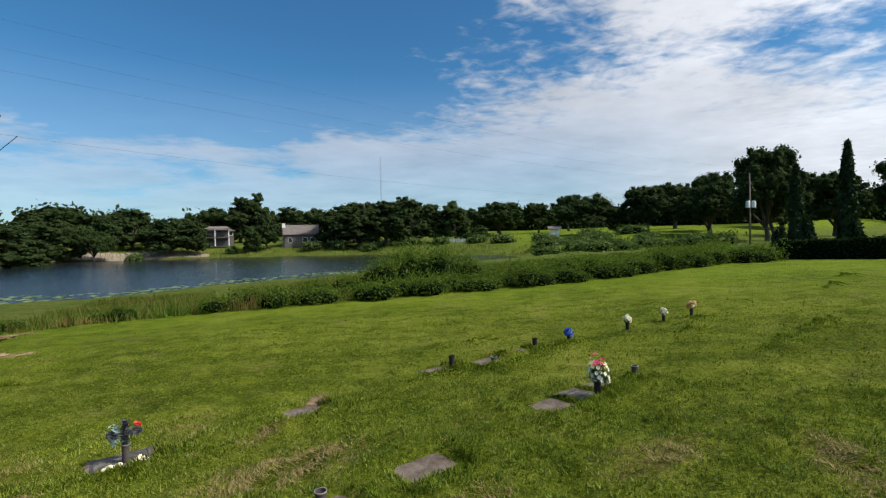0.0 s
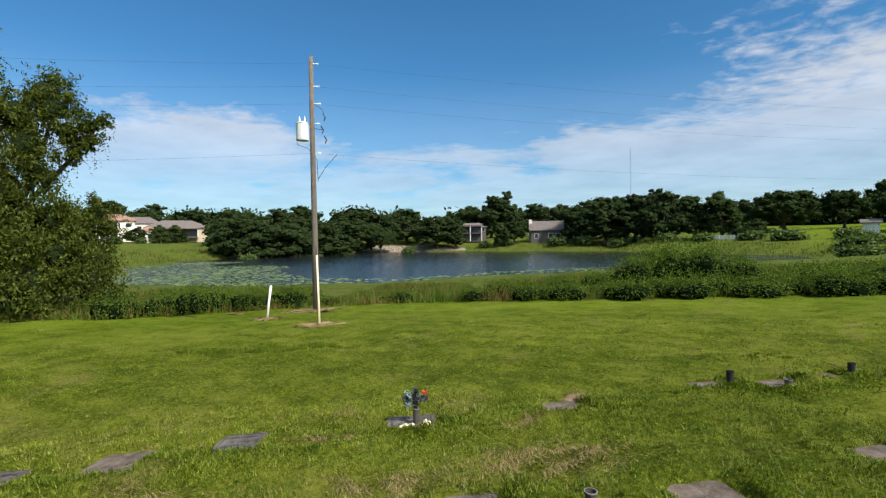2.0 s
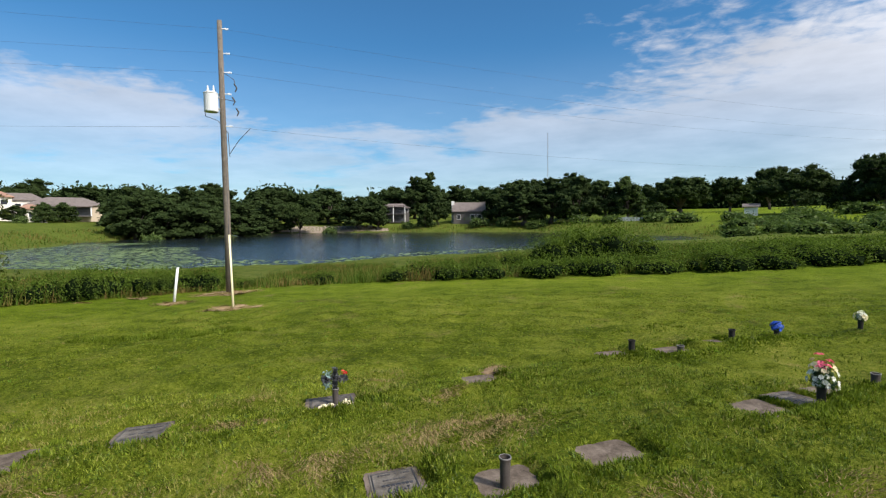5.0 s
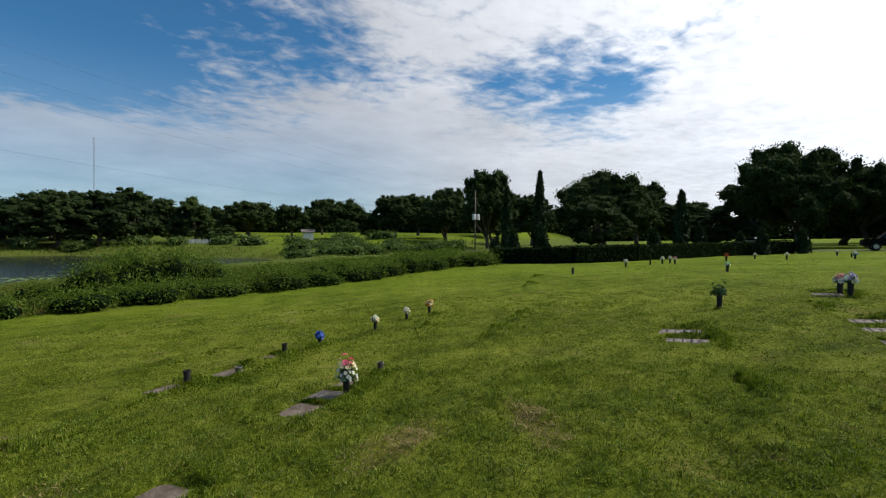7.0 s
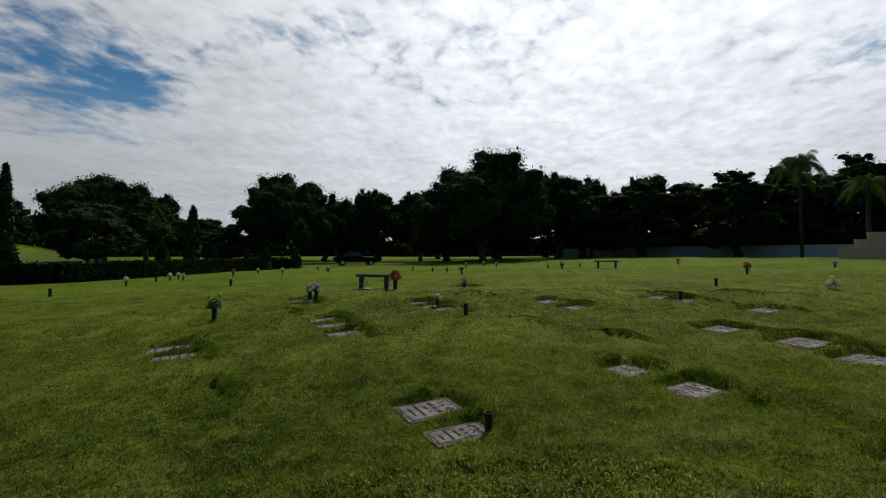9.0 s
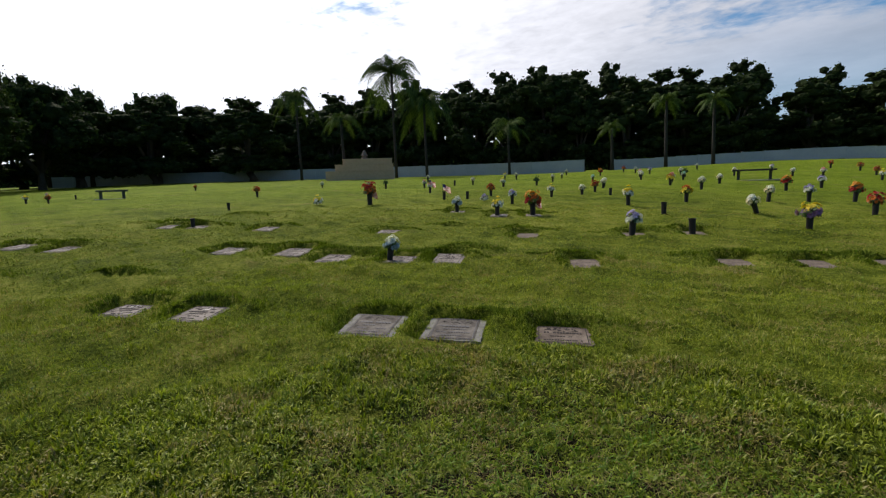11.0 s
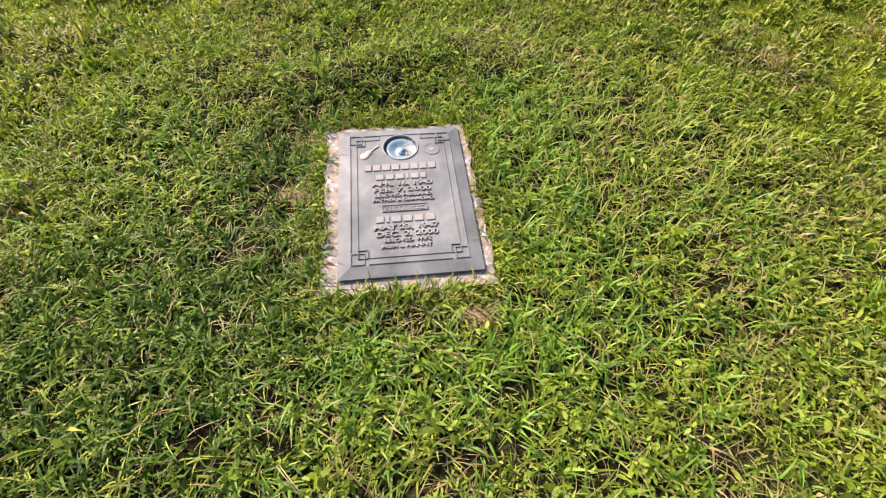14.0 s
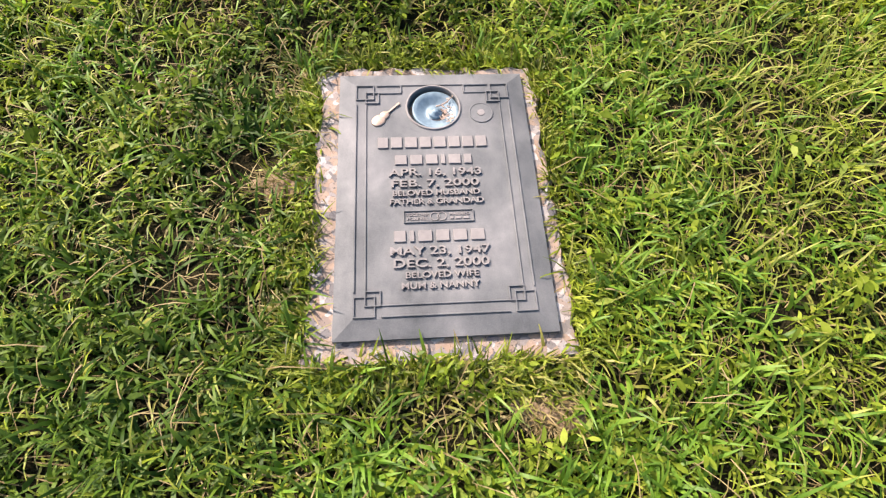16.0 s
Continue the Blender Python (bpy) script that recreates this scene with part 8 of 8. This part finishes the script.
tagged(strips("dry_grass", ribbons(x, y, turf(x, y) + 0.003, rng.uniform(0.03, 0.09, len(x)), 0.0022, rng, 0.25, 2, 1.15, True), M["dry"]), "dead straw-coloured thatch lying on the soil", "grass", kind="stuff")
# sprigs of small-leaved weeds, the mass of the turf
x, y, u, v = sward(19000, 0.0, 1.75, 0.95)
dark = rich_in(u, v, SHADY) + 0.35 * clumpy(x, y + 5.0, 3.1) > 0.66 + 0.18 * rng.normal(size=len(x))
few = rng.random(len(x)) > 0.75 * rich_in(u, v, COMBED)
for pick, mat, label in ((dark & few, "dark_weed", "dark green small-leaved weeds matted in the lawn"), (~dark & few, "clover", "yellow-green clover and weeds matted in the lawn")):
    each = 5
    cx, cy = np.repeat(x[pick], each), np.repeat(y[pick], each)
    top_ = np.repeat(mound(x[pick], y[pick]) * rng.uniform(0.35, 1.12, pick.sum()), each)
    h = np.tile(np.arange(each) * 2 * np.pi / each, pick.sum()) + np.repeat(rng.uniform(0, 6.28, pick.sum()), each) + rng.normal(size=len(cx)) * 0.4
    size = np.repeat(np.where(rng.random(pick.sum()) < 0.18, 0.026, 0.0145) * rng.uniform(0.75, 1.25, pick.sum()), each)
    out = size * rng.uniform(0.35, 0.95, len(cx))
    px, py = cx + out * np.cos(h), cy + out * np.sin(h)
    z = turf(px, py) + top_ + rng.normal(size=len(cx)) * 0.005
    ok = clear_of_stones(px, py, -0.004)
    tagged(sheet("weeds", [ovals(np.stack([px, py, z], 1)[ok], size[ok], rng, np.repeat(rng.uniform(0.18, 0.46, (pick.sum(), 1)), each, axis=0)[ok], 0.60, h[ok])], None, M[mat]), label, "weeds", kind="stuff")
# fine short grass threaded through the weeds
x, y, u, v = sward(40000, 0.0, 1.8, 0.85)
tagged(strips("lawn_grass", ribbons(x, y, turf(x, y) - 0.002, (0.016 + 0.85 * mound(x, y)) * rng.uniform(0.6, 1.5, len(x)), rng.uniform(0.0034, 0.0070, len(x)), rng, 0.6, 3, 0.50, True), M["blade"]), "mixed green and yellowing lawn grass round the memorial", "grass", kind="stuff")
# crowns of broad strap leaves that arch out of one root
x, y, u, v = sward(8200, 0.0, 1.7, 0.5)
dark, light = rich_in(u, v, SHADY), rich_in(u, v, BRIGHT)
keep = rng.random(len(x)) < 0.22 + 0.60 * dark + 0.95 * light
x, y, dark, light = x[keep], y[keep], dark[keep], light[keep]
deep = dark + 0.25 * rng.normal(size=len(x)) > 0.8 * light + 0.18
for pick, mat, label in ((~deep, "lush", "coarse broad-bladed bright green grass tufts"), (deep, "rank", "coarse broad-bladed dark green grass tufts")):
    each = 6
    px, py = np.repeat(x[pick], each) + rng.normal(size=each * pick.sum()) * 0.008, np.repeat(y[pick], each) + rng.normal(size=each * pick.sum()) * 0.008
    ok = clear_of_stones(px, py, 0.004)
    px, py = px[ok], py[ok]
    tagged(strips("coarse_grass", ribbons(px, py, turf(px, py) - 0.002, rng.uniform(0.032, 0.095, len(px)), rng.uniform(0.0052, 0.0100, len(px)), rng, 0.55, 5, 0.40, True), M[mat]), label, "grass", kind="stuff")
# long fine grass combed over by the mower
x, y, u, v = sward(15000, 0.0, 1.9, 0.35)
keep = rng.random(len(x)) < rich_in(u, v, COMBED)
x, y, u, v = x[keep], y[keep], u[keep], v[keep]
way = 0.55 + 0.55 * np.sin(3.0 * u + 2.0 * v) + rng.normal(size=len(x)) * 0.75 + radians(TURN)
tagged(strips("combed_grass", ribbons(x, y, turf(x, y) + 0.004, rng.uniform(0.04, 0.11, len(x)), rng.uniform(0.0024, 0.0055, len(x)), rng, 0.4, 5, 0.62, heading=way), M["sedge"]), "long pale fine grass combed over in swathes", "grass", kind="stuff")
# loose dead stalks on top
x, y, u, v = sward(900, 0.0, 1.6)
tagged(strips("dead_stalks", ribbons(x, y, turf(x, y) + mound(x, y), rng.uniform(0.03, 0.12, len(x)), 0.0020, rng, 0.15, 3, 1.1, True), M["dry"]), "dead straw stalks lying on the turf", "grass", kind="stuff")


def tufted(count, each, r0, r1, height, width, loose, bent=False):
    """Turf as one sees it: little tufts whose blades fan out from the middle."""
    cx, cy = scatter(count, r0, r1)
    grown = (0.55 + 0.55 * turf_height(cx, cy)) * rng.uniform(0.65, 1.3, len(cx))
    x, y, grown = np.repeat(cx, each), np.repeat(cy, each), np.repeat(grown, each)
    a = rng.uniform(0, 2 * np.pi, len(x))
    o = np.abs(rng.normal(size=len(x)))
    x, y = x + loose * o * np.cos(a), y + loose * o * np.sin(a)
    keep = clear_of_stones(x, y, 0.012) & (np.hypot(x - HERO[0], y - HERO[1]) > 0.85 + 0.6 * rng.random(len(x)))
    x, y, a, o, grown = x[keep], y[keep], a[keep], o[keep], grown[keep]
    tall = height * grown * rng.uniform(0.6, 1.25, len(x)) * np.clip(1.15 - 0.22 * o, 0.5, 1.15)
    lean = np.clip(0.62 + 0.28 * o + 0.38 * rng.normal(size=len(x)), 0.1, 1.42)
    a = a + rng.normal(size=len(x)) * 0.7
    turn = a + rng.uniform(-0.9, 0.9, len(x)) + np.pi / 2
    side = np.stack([np.cos(turn), np.sin(turn), 0 * turn], 1) * width * 0.5
    root = np.stack([x, y, turf(x, y) - 0.004], 1)

    def reach(k, bow):
        t = np.clip(lean * bow, 0, 1.7)
        return root + np.stack([np.cos(a) * np.sin(t), np.sin(a) * np.sin(t), np.cos(t)], 1) * (tall * k)[:, None]

    if not bent:
        return np.stack([root - side, root + side, reach(1.0, 1.0)], 1)
    mid = reach(0.58, 0.75)
    tip = reach(1.0, 1.15)
    return np.stack([np.stack([root - side * 0.8, root + side * 0.8], 1), np.stack([mid - side, mid + side], 1), np.stack([tip - side * 0.06, tip + side * 0.06], 1)], 1)


def bearing(x, y, way):
    """How nearly a place lies that way from the middle of the lawn, 1 straight on and -1 behind."""
    dx, dy = x + 0.95, y + 0.9
    return (dx * math.cos(radians(way)) + dy * math.sin(radians(way))) / (np.hypot(dx, dy) + 1e-6)


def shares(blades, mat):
    """Lawn light and shade by bearing, put into colour: yellower south, darker north-east."""
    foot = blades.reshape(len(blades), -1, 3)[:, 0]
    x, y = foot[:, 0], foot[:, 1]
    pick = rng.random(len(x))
    # dry picks the sunlit tone, deep the shaded one
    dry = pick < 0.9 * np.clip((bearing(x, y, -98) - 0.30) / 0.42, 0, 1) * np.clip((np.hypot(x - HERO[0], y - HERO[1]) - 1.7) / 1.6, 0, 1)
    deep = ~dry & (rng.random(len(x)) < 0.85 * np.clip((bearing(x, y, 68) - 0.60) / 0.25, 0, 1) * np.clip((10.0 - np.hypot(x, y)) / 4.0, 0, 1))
    return ((dry, "lit_tone_blade", "yellower mown lawn grass in a sunlit tone"), (deep, "shade_tone_blade", "mown lawn grass in a shaded tone"), (~dry & ~deep, mat, "mown lawn grass with yellowing patches"))


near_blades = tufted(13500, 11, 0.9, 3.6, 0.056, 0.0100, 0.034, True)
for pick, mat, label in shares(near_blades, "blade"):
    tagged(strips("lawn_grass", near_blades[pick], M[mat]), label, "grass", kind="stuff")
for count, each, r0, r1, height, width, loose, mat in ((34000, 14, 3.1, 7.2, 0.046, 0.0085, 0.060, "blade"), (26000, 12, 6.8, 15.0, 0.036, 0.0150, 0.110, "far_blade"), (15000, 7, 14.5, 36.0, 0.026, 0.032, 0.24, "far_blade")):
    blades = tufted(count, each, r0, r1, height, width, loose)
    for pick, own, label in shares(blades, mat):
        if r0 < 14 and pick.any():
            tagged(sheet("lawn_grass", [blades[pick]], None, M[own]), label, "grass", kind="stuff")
    if r0 > 14:
        tagged(sheet("lawn_grass", [blades], None, M[mat]), "mown lawn grass with yellowing patches", "grass", kind="stuff")
# weeds matted through the nearer lawn
for mat, shift, label in (("clover", 0.0, "yellow-green clover and weeds matted in the lawn"), ("dark_weed", 7.0, "dark green small-leaved weeds matted in the lawn")):
    cx, cy = scatter(15000, 1.1, 6.0)
    sunny = np.clip((-0.6 - cy) / 1.6, -1, 1) * (1 if mat == "clover" else -1)
    keep = clumpy(cx + shift, cy - shift, 1.9) * 0.7 + clumpy(cx, cy + shift, 6.1) * 0.5 + 0.2 * rng.random(len(cx)) + 0.26 * sunny > 0.66
    cx, cy = cx[keep], cy[keep]
    each = 5
    top_ = np.repeat(rng.uniform(0.012, 0.050, len(cx)), each)
    cx, cy = np.repeat(cx, each), np.repeat(cy, each)
    px, py = cx + rng.normal(size=len(cx)) * 0.014, cy + rng.normal(size=len(cx)) * 0.014
    ok = clear_of_stones(px, py, 0.0) & (np.hypot(px - HERO[0], py - HERO[1]) > 1.1)
    px, py, top_ = px[ok], py[ok], top_[ok]
    tagged(sheet("weeds", [ovals(np.stack([px, py, turf(px, py) + top_], 1), 0.013 * (1 + 0.10 * np.hypot(px - CENTRE[0], py - CENTRE[1])), rng, 0.36, 0.6)], None, M[mat]), label, "weeds", kind="stuff")
# separate tufts that stand up out of the mown turf
for r0, r1, count, each, height, width in ((1.2, 3.4, 900, 10, 0.052, 0.0080), (3.2, 7.4, 1100, 8, 0.040, 0.010), (7.2, 15.5, 1500, 6, 0.034, 0.018)):
    x, y = scatter(count, r0, r1)
    keep = clumpy(x, y, 1.4) + 0.3 * rng.random(len(x)) > 0.55
    x, y = np.repeat(x[keep], each), np.repeat(y[keep], each)
    a, o = rng.uniform(0, 2 * np.pi, len(x)), np.abs(rng.normal(size=len(x))) * 0.05
    x, y = x + o * np.cos(a), y + o * np.sin(a)
    ok = clear_of_stones(x, y, 0.0) & (np.hypot(x - HERO[0], y - HERO[1]) > 0.6)
    x, y = x[ok], y[ok]
    tagged(sheet("grass_tufts", [spikes(x, y, turf(x, y) - 0.004, height * rng.uniform(0.6, 1.5, len(x)), width, rng, 0.6, 0.6)], None, M["lush"]), "darker green grass tufts standing out of the lawn", "grass", kind="stuff")
# dead straw where the turf has worn thin
tx, ty = [], []
for bx, by, w, l, turn, mat in BARE:
    n, t = int(1500 * w * l) + 150, radians(turn)
    e, a = np.sqrt(rng.random(n)) * rng.uniform(0.5, 1.15, n), rng.uniform(0, 2 * np.pi, n)
    u, v = e * w / 2 * np.cos(a), e * l / 2 * np.sin(a)
    tx.append(bx + u * math.cos(t) - v * math.sin(t))
    ty.append(by + u * math.sin(t) + v * math.cos(t))
x, y = np.concatenate(tx), np.concatenate(ty)
tagged(sheet("dry_grass", [spikes(x, y, turf(x, y) + 0.004, rng.uniform(0.025, 0.06, len(x)), np.clip(0.002 + 0.0011 * np.hypot(x - CENTRE[0], y - CENTRE[1]), 0.005, 0.016), rng, 0.4, 0.8)], None, M["dry"]), "dead straw-coloured grass in worn patches of lawn", "grass", kind="stuff")
# rank grass in banks behind markers and vases, beyond the mower, darkened for the banks' shade
tx, ty, th = [], [], []
for sx, sy, hw, hl, turn in BANKS:
    dist = math.hypot(sx - CENTRE[0], sy - CENTRE[1])
    if dist > 30:
        continue
    n = int((3000 if dist < 9 else 1600) * (hw + hl + 0.15))
    t = radians(turn)
    # a lens-shaped bank along the far edge, thinner along one flank
    flank = rng.random(n) < 0.25
    e = rng.uniform(-1, 1, n)
    o = np.abs(rng.normal(size=n)) * 0.27 * np.sqrt(1 - 0.7 * e * e)
    u = np.where(flank, -hw - 0.5 * o, e * np.abs(e) ** 0.3 * (hw + 0.52) - 0.10)
    v = np.where(flank, e * hl, hl + o - 0.01)
    tx.append(sx + u * math.cos(t) - v * math.sin(t))
    ty.append(sy + u * math.sin(t) + v * math.cos(t))
    th.append(np.where(flank, 0.045, 0.042 * np.sqrt(np.clip(1 - 0.8 * e * e, 0, 1)) * np.exp(-(o / 0.30) ** 2) + 0.02))
x, y, tall = np.concatenate(tx), np.concatenate(ty), np.concatenate(th)
keep = clear_of_stones(x, y, -0.015) & (clumpy(x, y, 3.3) * 0.6 + clumpy(x + 2.0, y, 9.0) * 0.4 + 0.14 * rng.random(len(x)) > 0.44)
x, y, tall = x[keep], y[keep], tall[keep]
far = np.hypot(x - CENTRE[0], y - CENTRE[1])
tagged(sheet("rank_grass", [spikes(x, y, turf(x, y) - 0.004, tall * rng.uniform(0.6, 1.25, len(x)), np.clip(0.005 + 0.0018 * far, 0.006, 0.030), rng, 0.5, 0.15)], None, M["bank"]), "longer untrimmed grass round the markers", "grass", kind="stuff")
# a stretch of longer, darker grass below the pole
n, t = 4200, radians(34)
e, a = np.sqrt(rng.random(n)), rng.uniform(0, 2 * np.pi, n)
u, v = 1.7 * e * np.cos(a), (0.34 + 0.12 * np.sin(5 * a)) * e * np.sin(a)
x, y = -9.5 + u * math.cos(t) - v * math.sin(t), 6.45 + u * math.sin(t) + v * math.cos(t)
tagged(sheet("rank_grass", [spikes(x, y, turf(x, y) - 0.004, rng.uniform(0.04, 0.11, n), 0.013, rng, 0.5, 0.15)], None, M["bank"]), "stretch of longer dark grass below the pole", "grass", kind="stuff")
# a few blades lean in over the markers' edges
tx, ty = [], []
for sx, sy, hw, hl, turn in STONES[:-1]:
    if math.hypot(sx - CENTRE[0], sy - CENTRE[1]) > 14:
        continue
    n, t = 900, radians(turn)
    pick, e, o = rng.random(n) < 0.5, rng.uniform(-1, 1, n), rng.normal(size=n) * 0.026
    s = np.where(rng.random(n) < 0.5, -1, 1)
    u, v = np.where(pick, s * (hw + o), e * hw), np.where(pick, e * hl, s * (hl + o))
    tx.append(sx + u * math.cos(t) - v * math.sin(t))
    ty.append(sy + u * math.sin(t) + v * math.cos(t))
x, y = np.concatenate(tx), np.concatenate(ty)
keep = clumpy(x, y, 7.0) > 0.48
x, y = x[keep], y[keep]
tagged(sheet("edge_grass", [spikes(x, y, turf(x, y) - 0.004, rng.uniform(0.025, 0.06, len(x)), 0.009, rng, 0.6, 0.3)], None, M["blade"]), "grass creeping over the edges of the markers", "grass", kind="stuff")
# short grass creeping over the memorial's edge
n = 5200
side = rng.integers(0, 4, n)
f, o = rng.uniform(-1, 1, n), np.abs(rng.normal(size=n)) * 0.045 - 0.010
u = np.where(side == 0, -0.256 - o, np.where(side == 1, 0.243 + o, 0.25 * f))
v = np.where(side == 2, 0.342 + o, np.where(side == 3, -0.354 - o, 0.36 * f))
t = radians(TURN)
x, y = -0.306 + u * math.cos(t) - v * math.sin(t), -2.321 + u * math.sin(t) + v * math.cos(t)
tagged(strips("edge_grass", ribbons(x, y, turf(x, y) - 0.002, rng.uniform(0.018, 0.058, n), 0.0048, rng, 0.7, 3, 0.2), M["blade"]), "short grass creeping over the slab's edge", "grass", kind="stuff")
